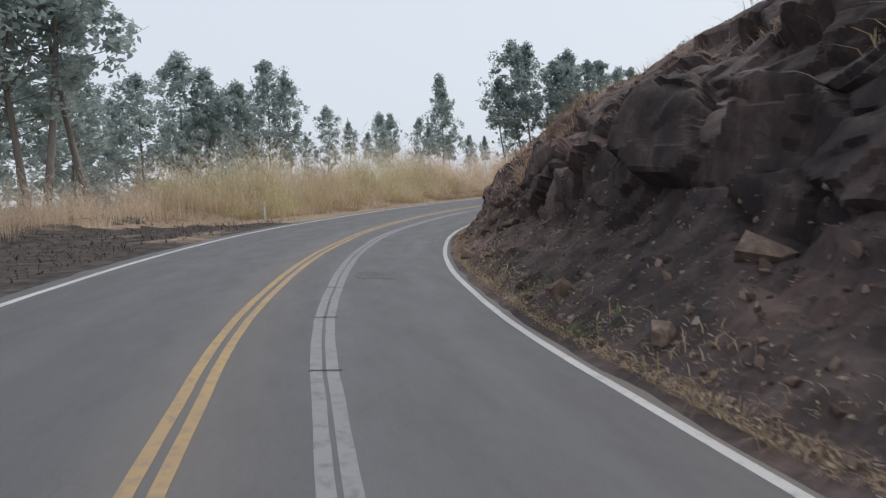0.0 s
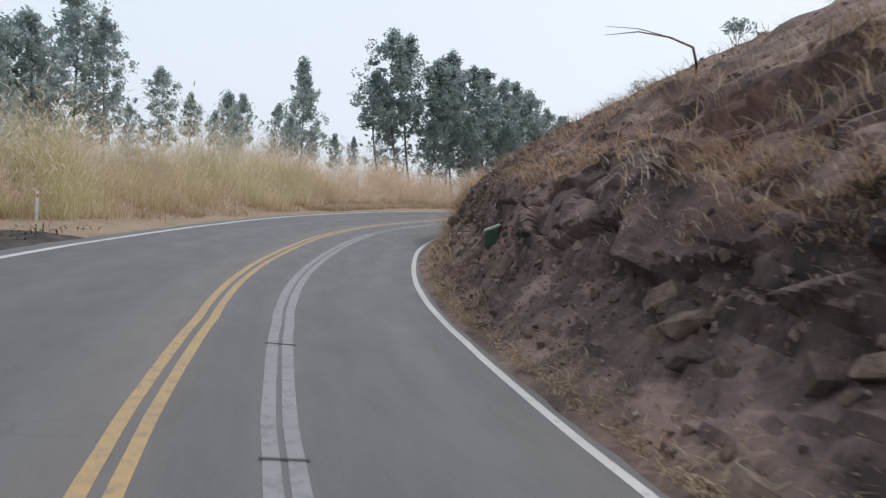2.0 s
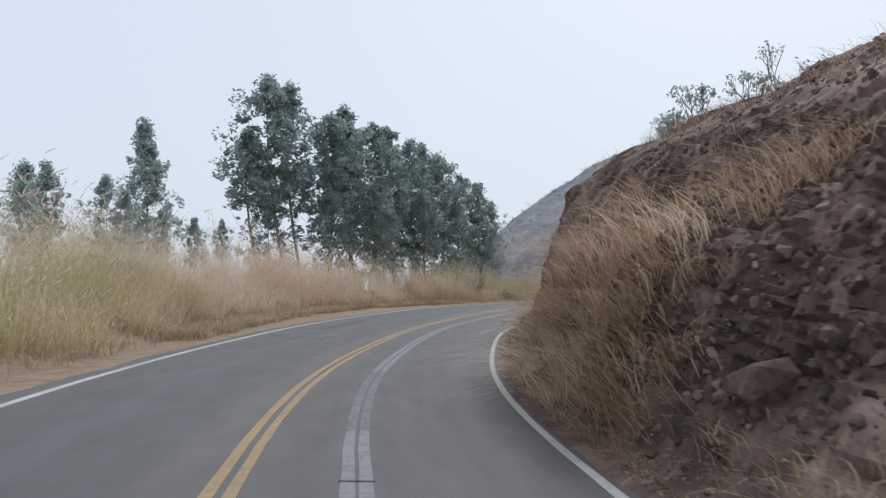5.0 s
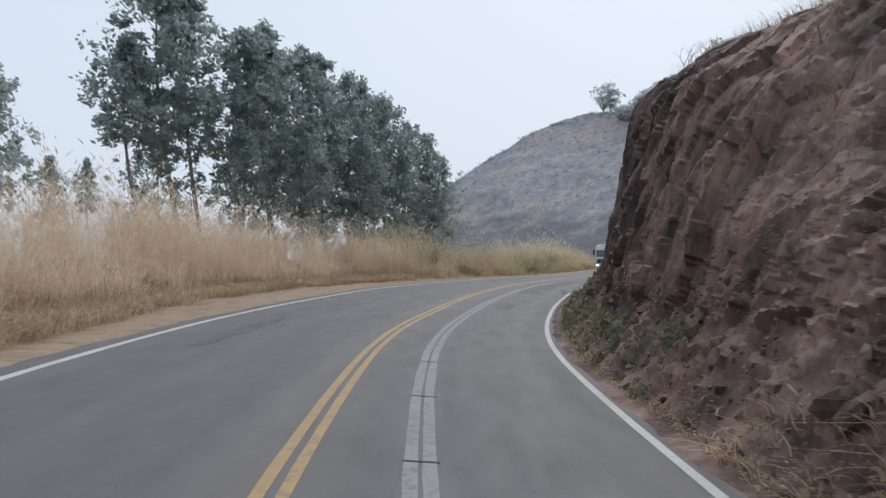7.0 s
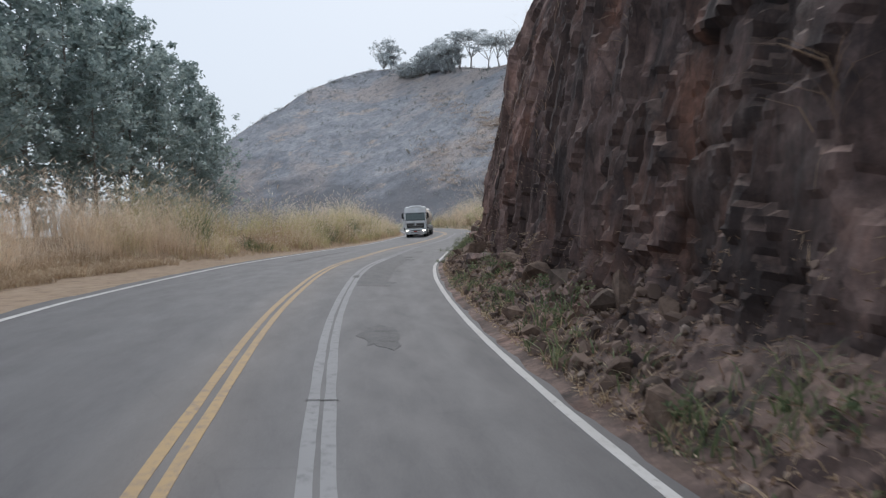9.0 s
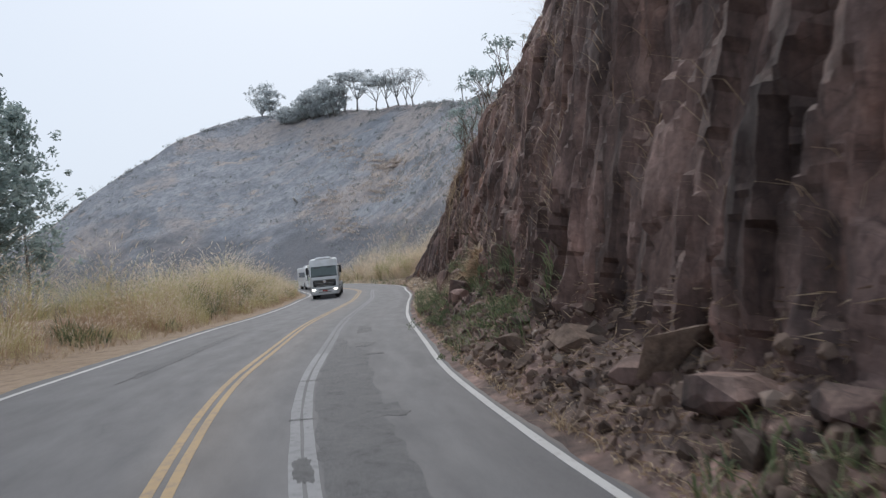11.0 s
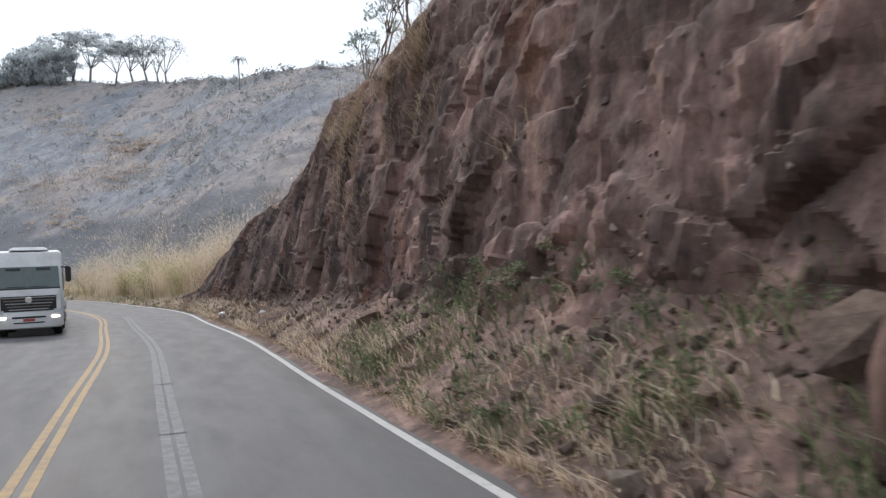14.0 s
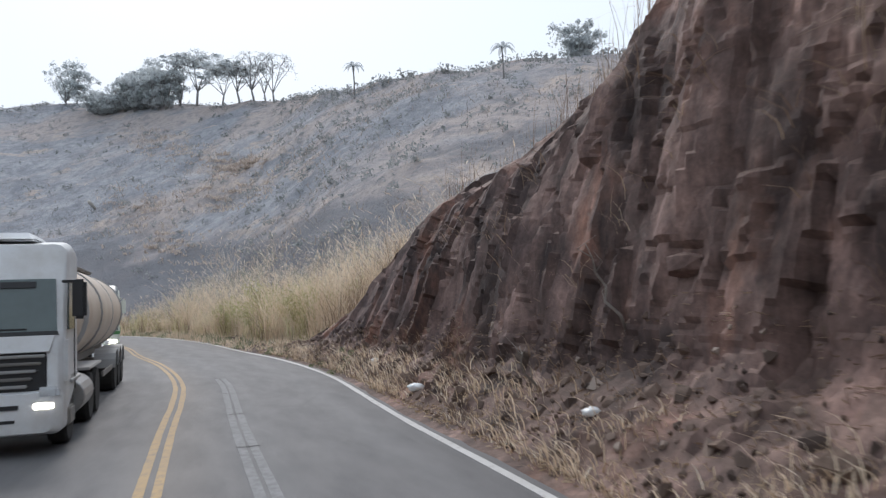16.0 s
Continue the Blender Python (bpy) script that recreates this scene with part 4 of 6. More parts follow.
# the stand beside the burnt verge
for kind, x, y, top in ((1, -31, 36, 23), (5, -28.5, 40, 21), (0, -27.5, 44, 26), (2, -26, 48, 25), (1, -24.5, 47, 27), (0, -23, 50, 25), (5, -34, 42, 20), (2, -36, 38, 22), (4, -32, 50, 16),
                        (4, -27, 56, 13), (2, -30, 62, 14), (4, -26, 66, 13), (0, -24.5, 70, 15.5), (5, -23, 72, 14), (4, -22, 76, 12), (1, -20, 74, 13), (4, -38, 56, 15), (4, -36, 66, 14), (4, -31, 74, 12), (4, -27, 82, 11), (2, -40, 46, 18)):
    plant(kind, x, y, top, wide=1.35, turn=rng.uniform(0, 360), group="eucalyptus stand by the burnt verge")
for kind, x, y, top, w in ((2, -17.5, 77, 15.4, 1.2), (0, -15.5, 79, 14.0, 1.0), (4, -20, 80, 11, 1.0), (0, -12.6, 82.3, 11.1, 1.1), (5, -10.5, 84, 9.5, 1.1), (4, -15, 86, 8.5, 0.9), (5, -8, 88, 8.5, 1.1), (1, -6.5, 92, 9.0, 1.1),
                           (4, -16.5, 60, 8.2, 0.9), (5, -6, 104, 12, 1.1), (0, -3.5, 106, 11.5, 1.0), (5, -2, 104, 10, 1.1), (1, -9, 108, 12.5, 1.1), (5, 1.5, 108, 9, 1.0),
                           (3, -0.1, 123.8, 19.6, 1.05), (5, 4, 120, 9.5, 1.0), (5, 7, 116, 9, 1.0)):
    plant(kind, x, y, top, wide=w, turn=rng.uniform(0, 360))
# the dense clump above the grass bank
for kind, x, y, top, w in ((4, 12.0, 122, 12, 1.4), (4, 28, 134, 15, 1.4), (0, 13.2, 118.5, 23.4, 1.15), (1, 14.8, 120, 23.2, 1.1), (5, 10.5, 117, 17.5, 1.4), (2, 17.5, 121.5, 20.5, 1.2), (4, 20, 122, 20.0, 1.15), (0, 22, 125.5, 23.0, 1.1), (4, 24.5, 126, 21.0, 1.15),
                           (2, 27.5, 129, 21.2, 1.15), (4, 30, 130, 20.2, 1.15), (2, 33, 134, 20.6, 1.1), (4, 35, 133, 18.8, 1.1), (0, 38.5, 139, 20.0, 1.1), (4, 39.5, 136.5, 17.2, 1.1), (2, 42.5, 139, 16.4, 1.1),
                           (4, 45.3, 139.5, 14.0, 1.05), (4, 23, 121, 13.5, 1.2), (4, 30, 126, 13.5, 1.2), (4, 36.5, 131.5, 13, 1.2), (4, 42, 136, 12, 1.1), (4, 17, 118, 12.5, 1.2)):
    plant(kind, x, y, top, wide=w * 1.06, turn=rng.uniform(0, 360), group="dense eucalyptus clump", label="tall eucalyptus in a dense dark clump", leaf=EUCALYPT)


# ---- vehicles: front at x = 0, facing +x, wheels on z = 0 ----
def m_body(name, col, dirt, rough=0.35, metal=0.0):
    k = Nodes(name)
    f = k.noise(k.co, 1.3, 5, 0.65)
    c = k.mix(k.ramp(f, (0.42, 0.0), (0.75, 0.7)), col, dirt)
    c = k.mix(k.ramp(k.noise(k.co, 9, 4, 0.7), (0.55, 0.0), (0.8, 0.3)), c, dirt)
    return k.set(c, rough, metal, 0.5)


def m_plain(name, col, rough=0.6, metal=0.0, spec=0.4):
    k = Nodes(name)
    c = k.mix(k.noise(k.co, 4.0, 4, 0.6), tuple(v * 0.8 for v in col), tuple(min(1, v * 1.2) for v in col))
    return k.set(c, rough, metal, spec)


def m_lamp(name, strength):
    k = Nodes(name)
    k.bsdf.inputs["Emission Color"].default_value = (1.0, 0.93, 0.80, 1)
    k.bsdf.inputs["Emission Strength"].default_value = strength
    return k.set((0.8, 0.8, 0.78), 0.2, 0, 0.5)


SILVER = m_body("silver_cab_paint", (0.66, 0.67, 0.68), (0.46, 0.44, 0.41))
CAR_WHITE = m_body("white_car_paint", (0.78, 0.79, 0.80), (0.66, 0.65, 0.63), 0.25)
BUS_CREAM = m_body("cream_bus_paint", (0.66, 0.68, 0.60), (0.54, 0.53, 0.46), 0.3)
BUS_GREEN = m_body("green_bus_paint", (0.10, 0.27, 0.10), (0.13, 0.22, 0.10), 0.3)
BUS_ROOF = m_body("grey_bus_roof", (0.16, 0.18, 0.19), (0.22, 0.22, 0.22), 0.4)
TANK_SHELL = m_body("dusty_beige_tank", (0.62, 0.53, 0.44), (0.47, 0.35, 0.26), 0.45)
FRAME_GREY = m_body("dusty_chassis_paint", (0.20, 0.19, 0.18), (0.29, 0.25, 0.21), 0.7)
FENDER_GREY = m_body("grey_fender", (0.36, 0.36, 0.36), (0.30, 0.27, 0.24), 0.6)
RUBBER = m_plain("tyre_rubber", (0.030, 0.029, 0.028), 0.85)
STEEL = m_plain("wheel_steel", (0.42, 0.41, 0.40), 0.45, 0.7)
BLACK = m_plain("black_plastic", (0.025, 0.025, 0.027), 0.5)
GLASS = m_plain("tinted_glass", (0.035, 0.048, 0.055), 0.08, 0.0, 0.5)
# Base colour lighter than the other glass, to suggest reflected sky.
WINDSCREEN = m_plain("grey_green_windscreen", (0.085, 0.115, 0.115), 0.08, 0.0, 0.6)
CHROME = m_plain("chrome", (0.75, 0.75, 0.76), 0.15, 1.0)
RED_PLATE = m_plain("red_plate", (0.40, 0.06, 0.05), 0.5)
AMBER = m_plain("amber_lens", (0.6, 0.22, 0.03), 0.3)
LAMP_LENS = m_plain("lamp_lens", (0.62, 0.64, 0.66), 0.12, 0.3)
LIT_LAMP = m_lamp("lit_headlamp", 6.0)


def box(bm, c, size, bevel=0.03, taper=None):
    r = bmesh.ops.create_cube(bm, size=1.0)["verts"]
    for v in r:
        v.co = Vector((c[0] + v.co.x * size[0], c[1] + v.co.y * size[1], c[2] + v.co.z * size[2]))
        if taper and v.co.z > c[2]:
            v.co.x += taper[0] if v.co.x > c[0] else taper[1]
            v.co.y = c[1] + (v.co.y - c[1]) * taper[2]
    if bevel:
        es = list({e for v in r for e in v.link_edges})
        bmesh.ops.bevel(bm, geom=es, offset=bevel, segments=2, affect="EDGES")


def box_part(name, c, size, material, parent, bevel=0.03, label="", taper=None):
    bm = bmesh.new()
    box(bm, c, size, bevel, taper)
    return part(name, bm, material, parent, label, smooth=False)


def ring(x, hw, z0, z1, r, n=5):
    """A rounded rectangle across the vehicle at x."""
    out = []
    for cy, cz, a0 in ((hw - r, z1 - r, 0), (-hw + r, z1 - r, 90), (-hw + r, z0 + r, 180), (hw - r, z0 + r, 270)):
        for i in range(n):
            a = radians(a0 + 90 * i / (n - 1))
            out.append(Vector((x, cy + r * math.cos(a), cz + r * math.sin(a))))
    return out


def loft(bm, rings, close=True):
    rows = [[bm.verts.new(p) for p in r] for r in rings]
    n = len(rows[0])
    for a, b in zip(rows, rows[1:]):
        for j in range(n):
            bm.faces.new((a[j], a[(j + 1) % n], b[(j + 1) % n], b[j]))
    if close:
        bm.faces.new(rows[0])
        bm.faces.new(list(reversed(rows[-1])))


def loft_part(name, rings, material, parent, label="", smooth=True):
    bm = bmesh.new()
    loft(bm, rings)
    ob = part(name, bm, material, parent, label, smooth=smooth)
    if smooth:
        mod = ob.modifiers.new("edges", "EDGE_SPLIT")
        mod.split_angle = radians(38)
    return ob


def panel(name, corners, thick, material, parent, label="", out=None):
    """A flat pane or plate through four corners, with thickness along its normal."""
    bm = bmesh.new()
    p = [Vector(c) for c in corners]
    n = (p[1] - p[0]).cross(p[3] - p[0]).normalized()
    if out is not None and n.dot(Vector(out)) < 0:
        n = -n
    a = [bm.verts.new(q - n * thick) for q in p]
    b = [bm.verts.new(q + n * thick) for q in p]
    bm.faces.new(a), bm.faces.new(b)
    for i in range(4):
        bm.faces.new((a[i], a[(i + 1) % 4], b[(i + 1) % 4], b[i]))
    return part(name, bm, material, parent, label)


def turned(bm, profile, centre, axis="Y", n=20):
    """A body of revolution: profile of (along the axis, radius)."""
    rows = []
    for a, r in profile:
        row = []
        for i in range(n):
            t = 2 * math.pi * i / n
            o = Vector((r * math.cos(t), a, r * math.sin(t))) if axis == "Y" else Vector((a, r * math.cos(t), r * math.sin(t)))
            row.append(bm.verts.new(Vector(centre) + o))
        rows.append(row)
    for a, b in zip(rows, rows[1:]):
        for i in range(n):
            bm.faces.new((a[i], a[(i + 1) % n], b[(i + 1) % n], b[i]))
    bm.faces.new(rows[0]), bm.faces.new(list(reversed(rows[-1])))


def wheel(parent, x, y, r, width, side, rim=STEEL):
    """A wheel with tyre and dished rim; side: +1 left, -1 right."""
    bm = bmesh.new()
    h = width / 2
    turned(bm, [(-h, r * 0.62), (-h, r * 0.93), (-h * 0.7, r), (h * 0.7, r), (h, r * 0.93), (h, r * 0.62)], (x, y, r))
    tyre = part("wheel", bm, RUBBER, parent, "black road tyre", smooth=False)
    bm = bmesh.new()
    f = h * side
    turned(bm, [(-f * 0.6, r * 0.60), (f * 0.92, r * 0.61), (f * 0.95, r * 0.54), (f * 0.45, r * 0.45), (f * 0.5, r * 0.22), (f * 0.95, r * 0.18), (f * 0.97, r * 0.05)], (x, y, r))
    part("rim", bm, rim, tyre, "dusty steel rim", smooth=False)
    return tyre


def mirrored(fn):
    fn(1.0)
    fn(-1.0)


def tank_truck():
    t = new("tank_truck")
    # cab
    loft_part("cab", [ring(-0.02, 1.16, 0.62, 1.90, 0.12), ring(-0.10, 1.23, 0.50, 2.00, 0.14), ring(-0.30, 1.25, 0.48, 3.02, 0.16), ring(-0.48, 1.24, 0.48, 3.44, 0.18), ring(-1.5, 1.22, 0.75, 3.56, 0.2), ring(-2.1, 1.20, 0.85, 3.50, 0.2)],
              SILVER, t, "silver-white cab with a high rounded roof")
    panel("windscreen", [(-0.085, 1.14, 1.98), (-0.085, -1.14, 1.98), (-0.262, -1.10, 2.84), (-0.262, 1.10, 2.84)], 0.035, WINDSCREEN, t, "wide grey-green windscreen", (1, 0, 0))
    for y in (0.55, -0.55):
        panel("visor_flap", [(-0.19, y + 0.26, 2.70), (-0.19, y - 0.26, 2.70), (-0.215, y - 0.26, 2.80), (-0.215, y + 0.26, 2.80)], 0.02, BLACK, t, "dark folded sun flap", (1, 0, 0))
    panel("windscreen_seal", [(-0.06, 1.17, 1.92), (-0.06, -1.17, 1.92), (-0.075, -1.15, 1.985), (-0.075, 1.15, 1.985)], 0.03, BLACK, t, "black cowl under the windscreen", (1, 0, 0))
    panel("front_panel", [(0.03, 1.04, 1.66), (0.03, -1.04, 1.66), (-0.02, -1.12, 1.92), (-0.02, 1.12, 1.92)], 0.03, SILVER, t, "", (1, 0, 0))
    box_part("grille", (-0.02, 0, 1.34), (0.06, 2.0, 0.62), BLACK, t, 0.02, "black radiator grille")
    for i, z in enumerate((1.60, 1.48, 1.36, 1.24, 1.12)):
        box_part("grille_slat", (0.03, 0, z), (0.07, 1.98 - 0.13 * i, 0.05), FRAME_GREY if i % 2 else FENDER_GREY, t, 0.02, "grey grille bar")
    bm = bmesh.new()
    turned(bm, [(0.0, 0.13), (0.03, 0.13), (0.035, 0.10), (0.02, 0.09)], (0.07, 0, 1.50), "X", 20)
    part("emblem", bm, CHROME, t, "plain round chrome emblem")
    loft_part("bumper", [ring(0.07, 1.08, 0.38, 1.00, 0.12), ring(-0.04, 1.23, 0.34, 1.06, 0.14), ring(-0.55, 1.25, 0.34, 1.06, 0.14)], SILVER, t, "silver bumper")
    box_part("bumper_slot", (0.062, 0, 0.80), (0.05, 1.25, 0.11), BLACK, t, 0.02, "dark air slot")
    box_part("bumper_slot", (0.062, 0, 0.58), (0.05, 1.15, 0.09), BLACK, t, 0.02, "dark air slot")
    box_part("plate", (0.085, 0, 0.69), (0.02, 0.42, 0.10), RED_PLATE, t, 0.005, "plain red plate")
    box_part("wiper", (-0.06, 0.35, 2.03), (0.03, 0.7, 0.03), BLACK, t, 0.008)
    box_part("wiper", (-0.06, -0.45, 2.03), (0.03, 0.7, 0.03), BLACK, t, 0.008)
    box_part("roof_fairing", (-1.3, 0, 3.60), (1.3, 1.5, 0.16), SILVER, t, 0.05, "pale roof hatch cover", taper=(-0.2, 0, 0.85))

    def sides(k):
        panel("side_window", [(-0.42, 1.255 * k, 2.0), (-1.15, 1.25 * k, 2.0), (-1.15, 1.235 * k, 2.82), (-0.55, 1.24 * k, 2.82)], 0.02, GLASS, t, "dark side window", (0, k, 0))
        panel("door_edge", [(-1.25, 1.262 * k, 0.95), (-1.28, 1.262 * k, 0.95), (-1.28, 1.25 * k, 2.8), (-1.25, 1.25 * k, 2.8)], 0.01, BLACK, t, "", (0, k, 0))
        box_part("headlight", (0.0, 1.02 * k, 1.0), (0.14, 0.34, 0.20), LAMP_LENS, t, 0.05, "clear headlight unit")
        box_part("running_light", (0.04, 0.96 * k, 0.80), (0.10, 0.30, 0.10), LIT_LAMP, t, 0.02, "lit lower lamp")
        box_part("corner_deflector", (-0.28, 1.24 * k, 1.5), (0.35, 0.10, 0.75), SILVER, t, 0.04)
        m = box_part("mirror", (-0.22, 1.46 * k, 2.50), (0.16, 0.22, 0.66), BLACK, t, 0.05, "black wing mirror")
        box_part("mirror_arm", (-0.28, 1.33 * k, 2.80), (0.06, 0.3, 0.05), BLACK, m, 0.01)
        box_part("step", (-0.75, 1.18 * k, 0.55), (0.62, 0.22, 0.30), FRAME_GREY, t, 0.03, "dusty cab step")
        box_part("front_fender", (-1.32, 1.12 * k, 1.12), (1.25, 0.34, 0.16), FENDER_GREY, t, 0.06, "grey wheel arch")
        wheel(t, -1.32, 1.02 * k, 0.52, 0.32, k)
        for x in (-4.1, -5.4):
            wheel(t, x, 0.98 * k, 0.52, 0.52, k)
        box_part("drive_fender", (-4.75, 1.0 * k, 1.12), (2.5, 0.56, 0.06), FENDER_GREY, t, 0.02, "grey mudguard over the drive axles")
        bm = bmesh.new()
        turned(bm, [(-0.75, 0.33), (-0.72, 0.35), (0.72, 0.35), (0.75, 0.33)], (-2.75, 1.0 * k, 0.72), "X", 18)
        part("fuel_tank", bm, STEEL, t, "round metal fuel tank")
        for x in (-10.6, -11.85, -13.1):
            wheel(t, x, 0.98 * k, 0.52, 0.52, k)
            bm = bmesh.new()
            arc = [(x + 0.62 * math.cos(a), 0.52 + 0.66 * math.sin(a)) for a in np.linspace(0.25, math.pi - 0.25, 9)]
            rows = [[bm.verts.new((px, (0.70 + o) * k, pz + dz)) for px, pz in arc] for o, dz in ((0, 0), (0.58, 0), (0.58, 0.04), (0, 0.04))]
            for a, b in zip(rows, rows[1:] + rows[:1]):
                for i in range(8):
                    bm.faces.new((a[i], a[i + 1], b[i + 1], b[i]))
            part("trailer_fender", bm, FENDER_GREY, t, "dusty rounded mudguard")
        box_part("landing_leg", (-6.9, 0.75 * k, 0.62), (0.16, 0.16, 0.9), FRAME_GREY, t, 0.02)
        box_part("chassis_rail", (-3.6, 0.42 * k, 0.86), (4.6, 0.10, 0.26), FRAME_GREY, t, 0.01)
        box_part("trailer_rail", (-9.6, 0.52 * k, 1.18), (8.4, 0.12, 0.26), FRAME_GREY, t, 0.01, "dusty trailer rail")
        box_part("side_guard", (-8.6, 1.18 * k, 0.72), (2.6, 0.05, 0.14), FRAME_GREY, t, 0.01, "side guard bar")
        box_part("tail_light", (-13.95, 0.95 * k, 1.0), (0.06, 0.30, 0.14), RED_PLATE, t, 0.02, "red tail light")
        box_part("tank_rail", (-8.4, 0.42 * k, 3.50), (8.0, 0.04, 0.04), FRAME_GREY, t, 0.01, "rail of the roof walkway")

    mirrored(sides)
    # tank
    bm = bmesh.new()
    rows = []
    for x, r in ((-3.0, 0.72), (-3.1, 0.98), (-3.5, 1.12), (-6.5, 1.16), (-8.0, 1.19), (-10.5, 1.19), (-13.3, 1.16), (-13.75, 0.98), (-13.85, 0.70)):
        rows.append([Vector((x, 1.05 * r * math.cos(a), 2.28 + 0.98 * r * math.sin(a))) for a in np.linspace(0, 2 * math.pi, 37)[:-1]])
    loft(bm, rows)
    part("tank", bm, TANK_SHELL, t, "dusty beige oval tank", smooth=True)
    for x in (-3.6, -6.6, -9.6, -13.1):
        bm = bmesh.new()
        loft(bm, [[Vector((x + o, 1.05 * 1.20 * math.cos(a), 2.28 + 0.98 * 1.20 * math.sin(a))) for a in np.linspace(0, 2 * math.pi, 37)[:-1]] for o in (-0.04, 0.04)])
        part("tank_band", bm, FENDER_GREY, t, "metal band round the tank")
    for x in (-5.2, -8.2, -11.2):
        bm = bmesh.new()
        bmesh.ops.create_cone(bm, cap_ends=True, segments=18, radius1=0.30, radius2=0.26, depth=0.22, matrix=Matrix.Translation((x, 0, 3.52)))
        part("hatch", bm, FENDER_GREY, t, "round filling hatch")
    box_part("walkway", (-8.4, 0, 3.46), (8.0, 0.8, 0.04), FRAME_GREY, t, 0.0, "metal walkway on the tank")
    box_part("rear_bumper", (-13.9, 0, 0.7), (0.12, 2.3, 0.22), FRAME_GREY, t, 0.02)
    box_part("coupling_plate", (-4.75, 0, 1.08), (1.2, 0.9, 0.10), FRAME_GREY, t, 0.02)
    return tagged(t, "silver tanker lorry with a dusty beige tank trailer", "lorry")


def coach(label, body, stripe, roof, length, height, lit=True):
    t = new("coach_bus")
    h = height
    loft_part("body", [ring(-0.02, 1.12, 0.42, 1.30, 0.12), ring(-0.12, 1.25, 0.36, 1.5, 0.14), ring(-0.45, 1.28, 0.34, h - 0.55, 0.16), ring(-0.75, 1.30, 0.34, h - 0.14, 0.22), ring(-1.6, 1.30, 0.34, h - 0.06, 0.24), ring(-length + 0.2, 1.30, 0.36, h - 0.06, 0.24), ring(-length, 1.24, 0.45, h - 0.2, 0.24)], body, t)
    for k in (1, -1):
        panel("windscreen", [(-0.10, 1.17 * k, 1.42), (-0.06, 0.03 * k, 1.42), (-0.46, 0.03 * k, h - 0.62), (-0.48, 1.12 * k, h - 0.62)], 0.03, GLASS, t, "tall tinted windscreen pane", (1, 0, 0))
        panel("wiper", [(-0.05, 0.12 * k, 1.52), (-0.05, 0.16 * k, 1.50), (-0.27, 0.62 * k, 2.30), (-0.27, 0.58 * k, 2.32)], 0.02, BLACK, t, "black wiper", (1, 0, 0))
        for i in range(int((length - 2.2) / 1.55)):
            x = -1.5 - 1.55 * i
            panel("side_window", [(x, 1.312 * k, 1.75), (x - 1.45, 1.312 * k, 1.75), (x - 1.45, 1.312 * k, h - 0.75), (x, 1.312 * k, h - 0.75)], 0.012, GLASS, t, "dark side window", (0, k, 0))
        m = box_part("mirror", (0.18, 1.40 * k, h - 1.0), (0.20, 0.20, 0.70), body, t, 0.07, "long drooping wing mirror")
        box_part("mirror_arm", (0.0, 1.28 * k, h - 0.62), (0.45, 0.10, 0.08), body, m, 0.02)
        box_part("headlight", (-0.03, 0.92 * k, 0.92), (0.12, 0.44, 0.16), LIT_LAMP if lit else LAMP_LENS, t, 0.04, "lit headlight")
        box_part("wheel_arch", (-2.6, 1.27 * k, 0.62), (1.2, 0.08, 0.75), BLACK, t, 0.1)
        wheel(t, -2.6, 1.14 * k, 0.50, 0.30, k)
        wheel(t, -length + 3.2, 1.12 * k, 0.50, 0.34, k)
        panel("side_stripe", [(-0.5, 1.296 * k, 1.36), (-length + 0.4, 1.308 * k, 1.36), (-length + 0.4, 1.308 * k, 1.56), (-0.5, 1.296 * k, 1.56)], 0.012, stripe, t, "", (0, k, 0))
    loft_part("front_dome", [ring(-0.40, 1.14, h - 0.60, h - 0.52, 0.03), ring(-0.50, 1.20, h - 0.62, h - 0.22, 0.12), ring(-0.85, 1.24, h - 0.60, h + 0.01, 0.18), ring(-1.5, 1.24, h - 0.55, h + 0.05, 0.18), ring(-2.6, 1.22, h - 0.4, h + 0.02, 0.16)], roof, t, "grey dome above the windscreen")
    loft_part("front_stripe", [ring(0.0, 1.14, 1.24, 1.38, 0.05), ring(-0.10, 1.27, 1.22, 1.40, 0.06), ring(-0.55, 1.305, 1.22, 1.40, 0.06)], stripe, t, "coloured band under the windscreen")
    loft_part("bumper", [ring(0.06, 1.05, 0.34, 0.74, 0.10), ring(-0.08, 1.26, 0.30, 0.78, 0.12), ring(-0.6, 1.31, 0.30, 0.78, 0.12)], body, t)
    box_part("destination_sign", (-0.42, 0.75, h - 0.72), (0.05, 0.62, 0.16), LAMP_LENS, t, 0.02, "white destination panel")
    box_part("roof_unit", (-5.0, 0, h + 0.08), (2.6, 1.7, 0.22), body, t, 0.06, "roof air unit")
    for y in (-0.8, 0.0, 0.8):
        box_part("marker_light", (-0.52, y, h - 0.30), (0.06, 0.20, 0.06), LAMP_LENS, t, 0.02)
    box_part("plate", (0.07, 0, 0.55), (0.02, 0.42, 0.10), LAMP_LENS, t, 0.005)
    return tagged(t, label, "bus")


